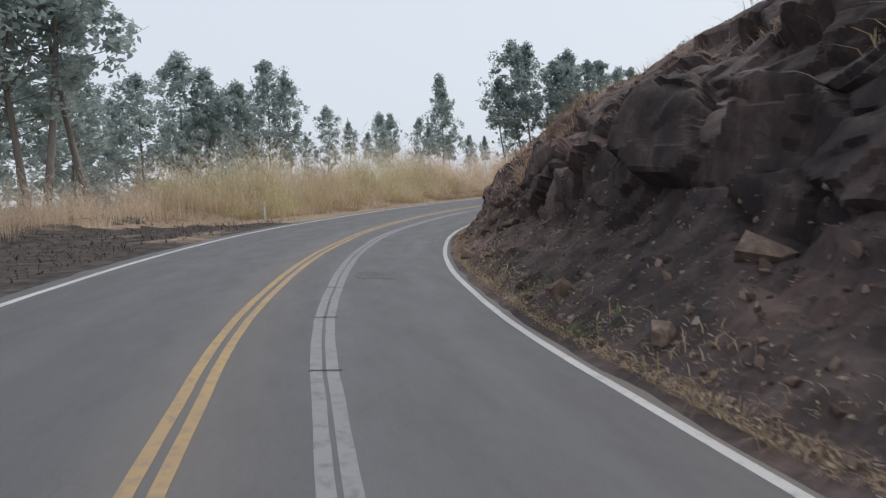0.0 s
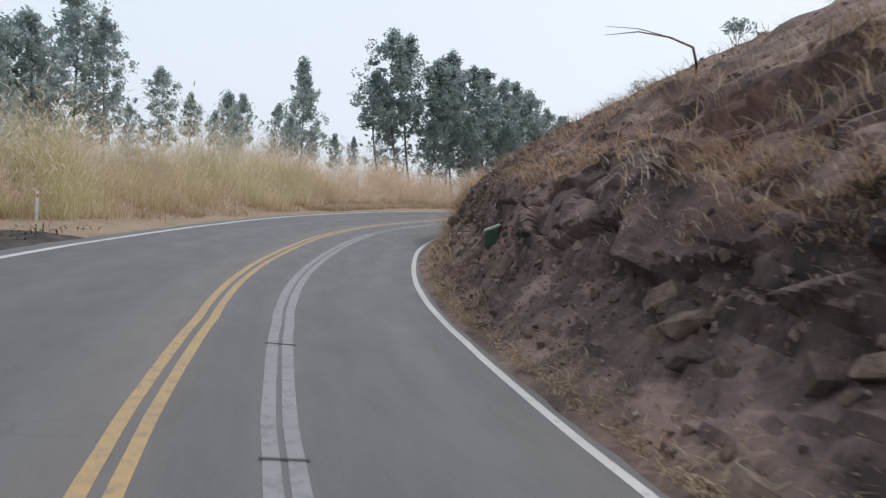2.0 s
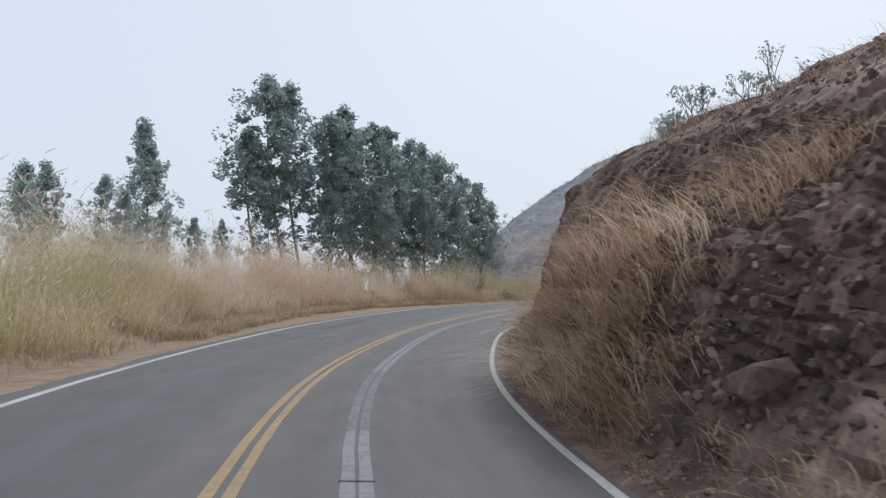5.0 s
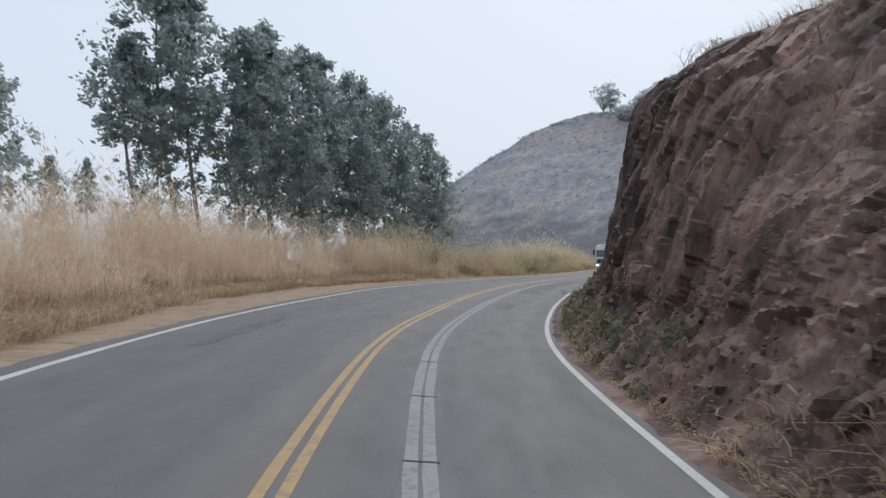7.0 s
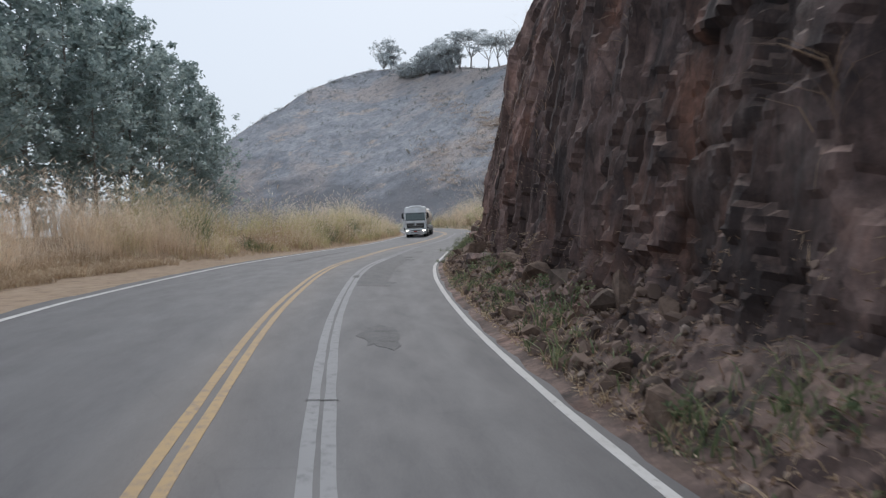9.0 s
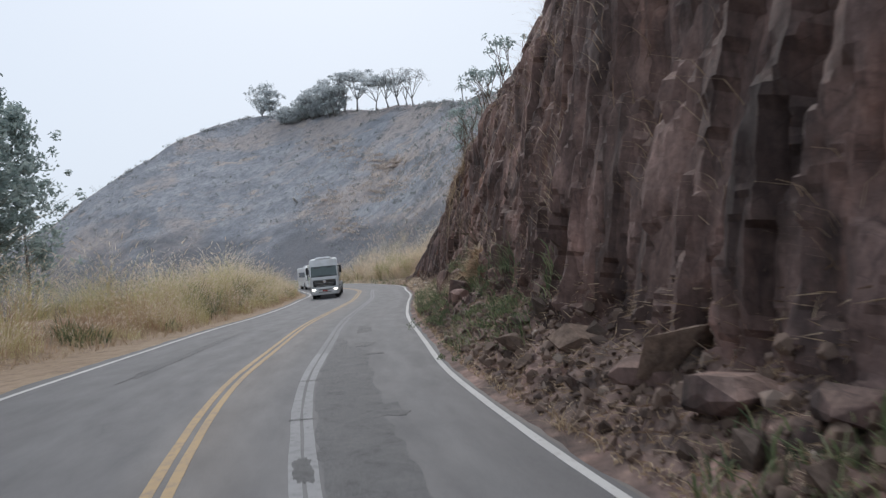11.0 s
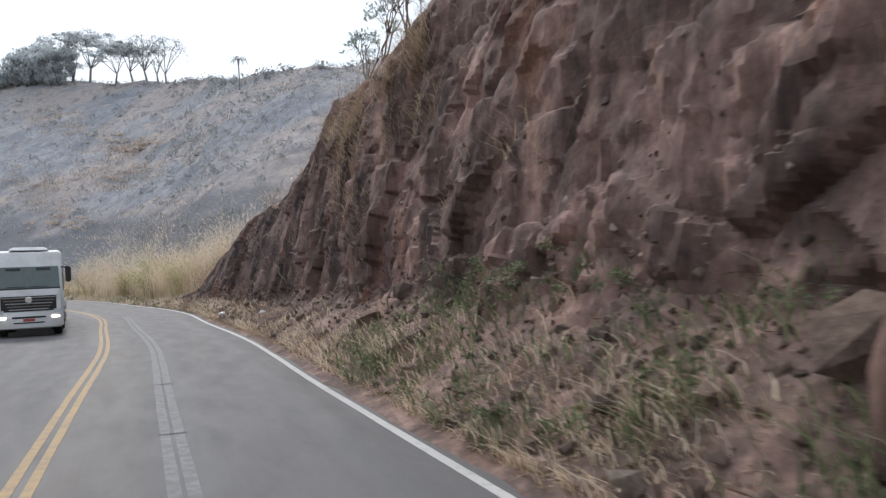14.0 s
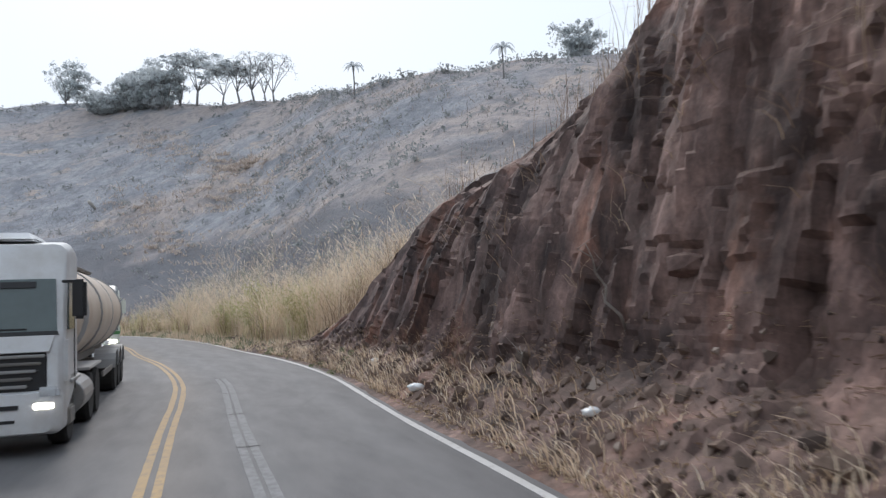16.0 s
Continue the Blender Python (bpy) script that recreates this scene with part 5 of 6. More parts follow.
def compact_car():
    t = new("compact_suv")
    loft_part("body", [ring(-0.02, 0.68, 0.40, 0.74, 0.10), ring(-0.10, 0.80, 0.30, 0.84, 0.14), ring(-0.35, 0.87, 0.24, 0.96, 0.16), ring(-1.05, 0.88, 0.24, 1.06, 0.18), ring(-3.4, 0.88, 0.24, 1.10, 0.18), ring(-3.95, 0.85, 0.28, 1.06, 0.18), ring(-4.15, 0.78, 0.36, 0.92, 0.14)], CAR_WHITE, t)
    loft_part("cabin", [ring(-0.98, 0.76, 1.00, 1.06, 0.03), ring(-1.25, 0.74, 1.0, 1.26, 0.08), ring(-1.72, 0.68, 1.0, 1.62, 0.14), ring(-2.4, 0.68, 1.0, 1.68, 0.14), ring(-3.5, 0.66, 1.0, 1.62, 0.14), ring(-4.0, 0.66, 1.0, 1.20, 0.1)], CAR_WHITE, t, "white roof and pillars")
    panel("windscreen", [(-1.03, 0.70, 1.10), (-1.03, -0.70, 1.10), (-1.70, -0.58, 1.60), (-1.70, 0.58, 1.60)], 0.025, GLASS, t, "dark windscreen", (1, 0, 0.6))
    for k in (1, -1):
        panel("side_window", [(-1.45, 0.765 * k, 1.12), (-2.5, 0.765 * k, 1.12), (-2.5, 0.695 * k, 1.56), (-1.85, 0.695 * k, 1.56)], 0.015, GLASS, t, "", (0, k, 0))
        panel("side_window", [(-2.6, 0.765 * k, 1.12), (-3.5, 0.755 * k, 1.12), (-3.4, 0.69 * k, 1.54), (-2.6, 0.695 * k, 1.56)], 0.015, GLASS, t, "", (0, k, 0))
        box_part("headlight", (-0.14, 0.62 * k, 0.80), (0.20, 0.30, 0.14), LAMP_LENS, t, 0.04, "clear swept headlight")
        box_part("fog_light", (-0.03, 0.62 * k, 0.50), (0.10, 0.16, 0.10), LIT_LAMP, t, 0.03, "lit lower lamp")
        box_part("mirror", (-1.45, 0.98 * k, 1.12), (0.14, 0.20, 0.14), CAR_WHITE, t, 0.04, "white wing mirror")
        box_part("sill", (-2.1, 0.86 * k, 0.32), (2.4, 0.10, 0.16), BLACK, t, 0.03, "black sill")
        for x in (-0.85, -3.35):
            wheel(t, x, 0.80 * k, 0.33, 0.22, k)
    for i, z in enumerate((0.74, 0.66, 0.58)):
        box_part("grille_slat", (-0.0, 0, z), (0.05, 0.82 - 0.06 * i, 0.045), CHROME if i == 0 else BLACK, t, 0.012)
    box_part("grille", (-0.03, 0, 0.62), (0.05, 0.9, 0.26), BLACK, t, 0.03, "black grille")
    box_part("lower_bumper", (-0.08, 0, 0.34), (0.2, 1.3, 0.18), BLACK, t, 0.05, "black lower bumper")
    box_part("plate", (0.02, 0, 0.47), (0.02, 0.36, 0.10), LAMP_LENS, t, 0.005)
    return tagged(t, "small white sport utility car with lit fog lamps", "car")


def park(ob, s, off, yaw=0.0):
    """Stands a vehicle on the road, its front at s, facing back along the line."""
    x, y = (float(v) for v in xy(s, off))
    tx, ty = np.interp(s + 3.0, LS, LT[:, 0]), np.interp(s + 3.0, LS, LT[:, 1])
    ob.matrix_basis = pose(x, y, float(road_z(s, off)) + 0.005, 0, 0, math.degrees(math.atan2(-ty, -tx)) + yaw)
    return ob


park(tank_truck(), 170.0, -2.65, 1.5)
park(compact_car(), 187.2, -2.9)
park(coach("cream and green coach with a tall tinted windscreen", BUS_CREAM, BUS_GREEN, BUS_ROOF, 12.0, 3.5), 195.0, -2.3)
park(coach("white coach following the green one", CAR_WHITE, FENDER_GREY, CAR_WHITE, 11.0, 3.2, False), 210.0, -2.4)


# ---- loose stones at the foot of the cutting ----
def stone_mesh(seed, flat=0.7):
    rng = np.random.RandomState(seed)
    bm = bmesh.new()
    p = rng.randn(13, 3)
    p /= np.linalg.norm(p, axis=1)[:, None]
    p *= (0.42 + 0.12 * rng.rand(13))[:, None]
    for q in p:
        bm.verts.new((q[0], q[1] * 0.85, q[2] * flat))
    bmesh.ops.convex_hull(bm, input=bm.verts[:])
    bmesh.ops.delete(bm, geom=[v for v in bm.verts if not v.link_faces], context="VERTS")
    me = bpy.data.meshes.new("stone")
    bm.to_mesh(me)
    bm.free()
    return me


def m_stone():
    k = Nodes("loose_stone")
    oi = k.n.new("ShaderNodeObjectInfo").outputs["Random"]
    c = k.ramp(oi, (0.0, (0.10, 0.075, 0.063)), (0.55, (0.165, 0.116, 0.092)), (0.9, (0.23, 0.165, 0.13)), (1.0, (0.29, 0.23, 0.19)))
    c = k.mix(1.0, c, k.ramp(k.noise(k.pos, 6, 5, 0.7), (0.35, 0.55), (0.7, 1.35)), "MULTIPLY")
    k.bump(k.noise(k.pos, 14, 4, 0.7), 0.6, 0.03)
    return k.set(c, 0.9, 0, 0.2)


def m_rubble():
    k = Nodes("rubble")
    c = k.ramp(k.geo.outputs["Random Per Island"], (0.0, (0.075, 0.055, 0.047)), (0.6, (0.175, 0.124, 0.100)), (0.93, (0.25, 0.185, 0.152)), (1.0, (0.33, 0.27, 0.23)))
    return k.set(c, 0.9, 0, 0.2)


STONE, RUBBLE = m_stone(), m_rubble()
STONES = [stone_mesh(200 + i, 0.55 + 0.06 * i) for i in range(8)]
for me in STONES:
    me.materials.append(STONE)
rng = np.random.RandomState(31)
count = 0
while count < 290:
    s = rng.uniform(0, 192)
    dense = keyed(s, (0, 0.7), (30, 0.5), (42, 0.6), (70, 0.4), (92, 0.9), (112, 1.0), (128, 0.8), (150, 0.6), (192, 0.6))
    if rng.rand() > dense:
        continue
    k = rng.uniform(1.0, 1.95)
    size = 0.16 + 0.55 * rng.rand() ** 2.6
    p = cut_place(np.array([s]), np.array([k]))[0]
    ob = new("stone", STONES[rng.randint(8)])
    ob.parent = cutting
    ob.matrix_basis = pose(p[0], p[1], p[2] + 0.10 * size, *(rng.rand(3) * [40, 40, 360])) @ Matrix.Diagonal((size * (0.8 + 0.6 * rng.rand()), size, size * (0.7 + 0.5 * rng.rand()), 1))
    count += 1
# a few named boulders
for s, off, size, flat in ((99.4, 7.6, 1.1, 0.8), (96.5, 7.2, 0.9, 0.9), (114.5, 7.0, 1.3, 0.6), (110.7, 6.6, 1.5, 0.5), (139.5, 7.0, 1.3, 0.9), (133.6, 6.8, 0.9, 1.2), (118, 6.8, 0.9, 0.8), (103, 7.0, 1.0, 0.8), (9, 7.4, 1.0, 0.7), (4, 7.9, 1.2, 0.7), (52, 6.2, 0.9, 0.9), (93, 6.7, 0.8, 1.3)):
    off = min(off, float(cut("tw", s)) - 0.35)
    x, y = (float(v) for v in xy(s, off))
    ob = new("boulder", STONES[int(s) % 8])
    ob.matrix_basis = pose(x, y, right_ground(s, off) + 0.18 * size, 20, 10, s * 37) @ Matrix.Diagonal((size, size, size * flat, 1))
    tagged(ob, "angular brown boulder fallen at the cutting's foot", "boulder", "fallen boulders")


def slab_rock(s, off, size, turn, tip, seed, label):
    """One broken block of the wall: flat faces, chipped edges."""
    rng = np.random.RandomState(seed)
    bm = bmesh.new()
    for q in rng.uniform(-1, 1, (34, 3)):
        q = q / (np.abs(q) ** 5).sum() ** 0.2 * (0.44 + 0.06 * rng.rand())
        bm.verts.new((q[0] * (1 - 0.25 * (q[2] + 0.5)), q[1], q[2]))
    bmesh.ops.convex_hull(bm, input=bm.verts[:])
    bmesh.ops.delete(bm, geom=[v for v in bm.verts if not v.link_faces], context="VERTS")
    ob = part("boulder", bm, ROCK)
    x, y = (float(v) for v in xy(s, off))
    tx, ty = np.interp(s, LS, LT[:, 0]), np.interp(s, LS, LT[:, 1])
    ob.matrix_basis = pose(x, y, right_ground(s, off) + 0.24 * size[2], tip, 0.4 * tip, math.degrees(math.atan2(ty, tx)) + turn) @ Matrix.Diagonal((*size, 1))
    return tagged(ob, label, "boulder", "fallen boulders")


slab_rock(138.4, 6.3, (0.95, 0.7, 1.5), 15, 8, 1, "upright brown block standing at the rock's foot")
slab_rock(132.2, 6.5, (1.5, 1.1, 1.2), -20, 18, 2, "large smooth brown block sunk in the talus")
slab_rock(130.9, 6.3, (0.8, 0.7, 0.6), 30, -12, 3, "rounded brown block beside the large one")
slab_rock(109.0, 6.1, (1.3, 0.9, 0.45), 10, 6, 4, "flat dark slab lying on the talus")
slab_rock(107.4, 6.3, (0.9, 0.7, 0.4), -25, 10, 5, "flat dark slab lying on the talus")
slab_rock(111.2, 6.2, (1.2, 0.7, 0.35), 40, -8, 6, "flat dark slab lying on the talus")
slab_rock(165.8, 7.6, (0.75, 0.6, 0.35), 20, 25, 7, "pale loose slab caught on a ledge of the rock")


def dead_branch(s, off, height, seed, label):
    """A bleached broken branch leaning on the rock."""
    rng = np.random.RandomState(seed)
    root = new("dead_branch")
    bm = bmesh.new()
    pts = [Vector((0, 0, -0.1))]
    for i in range(6):
        pts.append(pts[-1] + Vector((0.10 * rng.randn() + 0.06, 0.08 * rng.randn() - 0.03, height / 6)))
    tube(bm, pts, [0.028, 0.026, 0.024, 0.020, 0.016, 0.011, 0.005], 6)
    for i in (2, 4, 5):
        tube(bm, [pts[i], pts[i] + Vector((0.08 * rng.randn(), 0.08 * rng.randn(), 0.16)), pts[i] + Vector((0.16 * rng.randn(), 0.12 * rng.randn(), 0.34))], [0.012, 0.008, 0.003], 5)
    part("branch", bm, BARK, root, "weathered grey wood", smooth=True)
    x, y = (float(v) for v in xy(s, off))
    root.matrix_basis = pose(x, y, right_ground(s, off), 0, 0, 90 + 40 * seed)
    return tagged(root, label, "branch", "dead branches on the cutting")


for i, (s, off, h) in enumerate(((167.0, 7.2, 1.4), (168.4, 6.3, 0.9), (156.5, 6.9, 1.5), (153.5, 6.8, 1.4))):
    dead_branch(s, off, h, 20 + i, "weathered dead branch leaning against the rock")


def scatter_stones(name, places, sizes, rng, material, label):
    v, f, n = [], [], 0
    src = [(np.array([w.co for w in me.vertices]), [tuple(p.vertices) for p in me.polygons]) for me in STONES]
    for p, z in zip(places, sizes):
        a, b = src[rng.randint(8)]
        r = np.array(Euler(rng.rand(3) * 6.28).to_matrix())
        v.append((a * z) @ r.T + p)
        f += [tuple(i + n for i in face) for face in b]
        n += len(a)
    return tagged(mesh_object(name, np.concatenate(v), f, material), label, "rubble", kind="stuff")


n = 4400
s = rng.uniform(-6, 194, n)
k = 0.95 + 1.35 * rng.rand(n) ** 1.2
scatter_stones("rubble", cut_place(s, k) + [0, 0, 0.01], 0.05 + 0.16 * rng.rand(n) ** 2, rng, RUBBLE, "small broken stones on the talus below the rock")
n = 2200
s = np.r_[rng.uniform(90, 136, 1500), rng.uniform(136, 194, 700)]
scatter_stones("rubble", cut_place(s, 0.95 + 1.2 * rng.rand(n)) + [0, 0, 0.03], 0.08 + 0.30 * rng.rand(n) ** 2.8, rng, RUBBLE, "flat broken shards heaped below the columns")
n = 8400
s = np.r_[rng.uniform(16, 42, 1200), rng.uniform(42, 70, 7200)]
scatter_stones("rubble", cut_place(s, rng.uniform(1.6, 6.2, n)), 0.06 + 0.22 * rng.rand(n) ** 2.4, rng, RUBBLE, "stones set in the loose brown earth slope")
n = 500
s = rng.uniform(126, 160, n)
scatter_stones("rubble", cut_place(s, rng.uniform(1.8, 3.4, n)), 0.06 + 0.18 * rng.rand(n) ** 2.2, rng, RUBBLE, "stones caught on the red-brown rock face")


# ---- dry growth on the cutting ----
def tufts(name, s_from, s_to, k_from, k_to, clumps, per, h, material, seed, label, bend=0.9, spread=0.35, hang=True, wide=0.018):
    """Clumps of blades rooted on the cutting; hang: they lean out over the road."""
    rng = np.random.RandomState(seed)
    s = rng.uniform(s_from, s_to, clumps)
    k = rng.uniform(k_from, k_to, clumps)
    size = 0.5 + rng.rand(clumps)
    s2 = np.repeat(s, per) + spread * rng.randn(clumps * per) * np.repeat(size, per)
    k2 = np.repeat(k, per) + 0.12 * rng.randn(clumps * per)
    p = cut_place(s2, np.clip(k2, 0.6, 6.9))
    tx, ty = np.interp(s2, LS, LT[:, 0]), np.interp(s2, LS, LT[:, 1])
    lean = np.arctan2(tx, -ty) if hang else None
    return blades(name, p - [0, 0, 0.02], h * np.repeat(size, per) * (0.5 + 0.8 * rng.rand(len(s2))), wide * (0.6 + 0.8 * rng.rand(len(s2))), bend, material, rng, label, lean=lean)


tufts("dry_tufts", 0, 44, 4.2, 6.0, 46, 30, 0.42, BROWN_BRUSH, 51, "dry straw tufts on the ledges of the dark rock")
tufts("dry_tufts", 29, 43, 3.2, 5.2, 34, 50, 0.30, RED_GRASS, 70, "rusty straw patches on the broken rock", bend=1.5, spread=0.5)
tufts("dry_tufts", 24, 44, 4.0, 5.4, 24, 34, 0.38, STRAW, 65, "pale straw on the shoulder of the dark rock", bend=1.2)
tufts("hanging_straw", 26.4, 29.6, 2.95, 3.75, 15, 44, 0.25, RED_GRASS, 80, "thick rusty straw matted over the broken rock", bend=1.9, spread=0.3)
tufts("hanging_straw", 23.6, 26.8, 2.45, 3.1, 15, 44, 0.25, RED_GRASS, 81, "rusty straw drooping over the lower rock ledge", bend=1.9, spread=0.3)
tufts("hanging_straw", 24, 29.5, 2.4, 3.6, 16, 22, 0.28, DRY_GRASS, 82, "pale straw wisps among the rusty mat", bend=1.7, spread=0.45, wide=0.013)
tufts("hanging_straw", 34.6, 38.0, 3.1, 3.8, 10, 40, 0.26, RED_GRASS, 83, "rusty straw on the shoulder of the rock", bend=1.5, spread=0.4)
tufts("dry_tufts", 0, 44, 2.2, 4.0, 9, 26, 0.45, STRAW, 52, "straw hanging from cracks in the dark rock", bend=1.6)
tufts("dry_brush", 42, 78, 3.4, 6.6, 70, 26, 0.5, BROWN_BRUSH, 53, "dull dry brush on the loose earth slope", bend=1.2)
tufts("hanging_straw", 54, 66, 1.2, 4.3, 80, 46, 0.8, RED_GRASS, 54, "curtain of hanging rusty straw over the bank's nose", bend=1.7, spread=0.5)
tufts("hanging_straw", 55.5, 64, 1.0, 3.4, 46, 40, 0.85, DRY_GRASS, 77, "pale straw drooping from the bank towards the road", bend=1.7, spread=0.5)
tufts("dry_tufts", 100, 170, 2.4, 6.0, 150, 12, 0.62, STRAW, 69, "thin dry straw hanging down the rock face", bend=1.7, spread=0.25, wide=0.012)
tufts("dry_tufts", 86, 130, 2.6, 6.0, 34, 18, 0.5, BROWN_BRUSH, 55, "dry tufts rooted in the rock columns", bend=1.5)
tufts("dry_tufts", 86, 160, 5.1, 6.6, 150, 26, 0.6, BROWN_BRUSH, 56, "dry grass along the top of the rock face", bend=0.8)
tufts("dry_brush", 133.2, 135.6, 1.7, 2.4, 14, 60, 0.45, DRY_GRASS, 57, "heap of pale dry brush fallen on the rock foot", bend=1.9, spread=0.45, wide=0.016)
tufts("dry_brush", 133.2, 135.3, 1.75, 2.4, 22, 50, 0.42, RED_GRASS, 84, "rusty canes tumbled down over the rock foot", bend=1.9, spread=0.35, wide=0.024)
tufts("dry_brush", 133.2, 135.2, 1.8, 2.4, 14, 30, 0.5, DRY_GRASS, 85, "long pale canes fallen across the heap", bend=2.0, spread=0.35, wide=0.022)
tufts("dry_brush", 150, 178, 2.0, 5.0, 26, 18, 0.5, BROWN_BRUSH, 58, "dry straw hanging on the red-brown rock", bend=1.6)
tufts("dry_brush", 154, 166, 3.6, 5.2, 14, 50, 0.5, STRAW, 66, "bushy pale straw growing out of the red rock", bend=1.4, spread=0.5)
tufts("dry_brush", 155.5, 163, 2.9, 4.6, 20, 60, 0.8, STRAW, 76, "bushy dry straw hanging over the red rock", bend=1.7, spread=0.5, wide=0.013)
tufts("dry_stems", 162, 194, 4.6, 6.2, 90, 9, 1.35, BROWN_BRUSH, 59, "thin upright dry stems on the falling crest", bend=0.2, hang=False, wide=0.014)
tufts("toe_straw", -5, 195, 0.75, 1.4, 300, 18, 0.22, STRAW, 60, "straw and dry weeds along the road's inner edge", bend=1.4, hang=False)
tufts("toe_straw", 140, 194, 0.85, 1.6, 200, 24, 0.32, DRY_GRASS, 67, "pale straw standing on the talus below the rock", bend=0.9)
tufts("toe_straw", 140, 194, 1.1, 2.1, 90, 20, 0.34, BROWN_BRUSH, 68, "brown straw standing on the talus below the rock", bend=1.1)
tufts("toe_straw", -8, 38, 0.50, 1.08, 260, 26, 0.13, STRAW, 78, "pale straw strip along the road beside the dark rock", bend=1.8, hang=False, wide=0.010)
tufts("toe_straw", 40, 72, 0.8, 1.5, 70, 24, 0.30, STRAW, 61, "pale straw beside the white line", bend=1.5)
tufts("green_weeds", 74, 108, 0.9, 1.7, 30, 34, 0.34, GREEN_GRASS, 62, "green weeds among stones at the rock's foot", bend=0.8, hang=False, wide=0.026)
tufts("green_weeds", 118, 152, 1.0, 2.4, 90, 40, 0.42, GREEN_GRASS, 63, "green weeds on the talus below the red rock", bend=0.9, wide=0.026)
tufts("green_weeds", 2, 30, 0.9, 1.4, 8, 26, 0.22, GREEN_GRASS, 64, "a few green weeds beside the white line", bend=0.8, hang=False, wide=0.026)


def scraps(name, s_from, s_to, k_from, k_to, n, size, material, seed, label, category="litter", thin=0.14):
    """Dead leaves and broken sticks lying on the talus."""
    rng = np.random.RandomState(seed)
    p = cut_place(rng.uniform(s_from, s_to, n), k_from + (k_to - k_from) * rng.rand(n)) + [0, 0, 0.03]
    v, f = leaf_cloud(p, 0.03 + 0 * p[:, 0], 1, size, rng, 0.0, 0.3, thin, 0.3)
    return tagged(mesh_object(name, v, f, material), label, category, kind="stuff")


scraps("leaf_litter", -5, 195, 0.8, 2.3, 16000, 0.09, BROWN_BRUSH, 91, "dead leaves and sticks on the talus")
scraps("leaf_litter", 40, 86, 2.0, 6.0, 9000, 0.11, BROWN_BRUSH, 92, "dead leaves and sticks on the earth slope")
scraps("leaf_litter", -5, 195, 0.6, 1.3, 9000, 0.09, STRAW, 93, "chopped straw beside the white line")
scraps("stick_litter", 84, 180, 0.9, 2.4, 4200, 0.26, BROWN_BRUSH, 94, "brown sticks and straw on the rubble", thin=0.04)
scraps("stick_litter", 98, 128, 1.1, 2.3, 1800, 0.42, STRAW, 98, "pale sticks and cane lying below the columns", thin=0.016)


def creeper(s_from, s_to, k_from, k_to, clumps, seed, label):
    rng = np.random.RandomState(seed)
    c = np.repeat(cut_place(rng.uniform(s_from, s_to, clumps), rng.uniform(k_from, k_to, clumps)), 5, 0) + rng.randn(5 * clumps, 3) * [0.35, 0.35, 0.15]
    v, f = leaf_cloud(c, 0.12 + 0.18 * rng.rand(len(c)), 34, 0.075, rng, 0.2, 0.6)
    return tagged(mesh_object("creeper", v, f, GREEN_GRASS), label, "weeds", kind="stuff")


creeper(119, 150, 1.0, 2.3, 60, 95, "green leafy weeds creeping over the talus")
creeper(76, 108, 0.9, 1.9, 26, 96, "green leafy weeds at the foot of the columns")
creeper(176, 194, 0.9, 1.6, 8, 97, "a few green weeds near the end of the rock")


# ---- bare shrubs and stems on the crest ----
def shrub(name, place, height, seed, label, leaves=0, leaf=DRY_GRASS, spread=0.9):
    rng = np.random.RandomState(seed)
    root = new(name)
    bm = bmesh.new()
    ends = []

    def grow(p, d, length, r, depth):
        q = p + d * length
        m = p.lerp(q, 0.5) + Vector(rng.randn(3) * 0.05 * length)
        tube(bm, [p, m, q], [r, r * 0.8, r * 0.6], 5)
        if depth == 0:
            ends.append(q)
            return
        for _ in range(2 + (rng.rand() < 0.5)):
            e = (d + Vector(rng.randn(3) * 0.5 * spread) + Vector((0, 0, 0.15))).normalized()
            grow(q, e, length * (0.6 + 0.25 * rng.rand()), r * 0.6, depth - 1)

    for _ in range(3):
        grow(Vector((0, 0, -0.1)), (Vector((0, 0, 1)) + Vector(rng.randn(3) * 0.3 * spread)).normalized(), height * 0.34, 0.022 * height ** 0.6, 3)
    part("branchwork", bm, DARK_BARK, root, "bare grey twigs", smooth=True)
    if leaves:
        v, f = leaf_cloud([tuple(e) for e in ends], [0.24] * len(ends), leaves, 0.20, rng)
        mesh_object("foliage", v, f, leaf, root)["label"] = "sparse small leaves"
    root.matrix_basis = pose(*place)
    return tagged(root, label, "shrub")


def crest_shrub(s, k, height, seed, leaves=0, leaf=EUCALYPT, label="bare dry shrub on the crest of the cutting"):
    p = cut_place(np.array([s]), np.array([k]))[0]
    return shrub("shrub", tuple(p), height, seed, label, leaves, leaf)


for i, (s, k, h, lv) in enumerate(((88, 5.6, 2.6, 3), (90, 5.9, 2.2, 2), (83, 5.7, 2.0, 3), (93, 6.0, 3.6, 2), (79, 5.4, 1.6, 2), (114, 5.2, 2.2, 0), (117, 5.5, 2.6, 0), (120, 5.8, 2.0, 2), (70, 5.6, 1.3, 2), (50, 5.9, 1.2, 3),
                                   (158, 4.9, 3.4, 9), (161, 5.0, 3.6, 8), (164, 5.2, 2.6, 4), (151, 5.0, 4.0, 9), (147, 5.2, 4.2, 9), (149, 5.1, 3.4, 8), (153.5, 4.9, 3.0, 10))):
    crest_shrub(s, k, h, 300 + i, lv)
for i, (s, k, h) in enumerate(((135, 2.6, 2.2), (158, 2.4, 1.8), (66, 4.2, 1.2))):
    crest_shrub(s, k, h, 340 + i, 0, label="dead grey branches leaning on the rock")


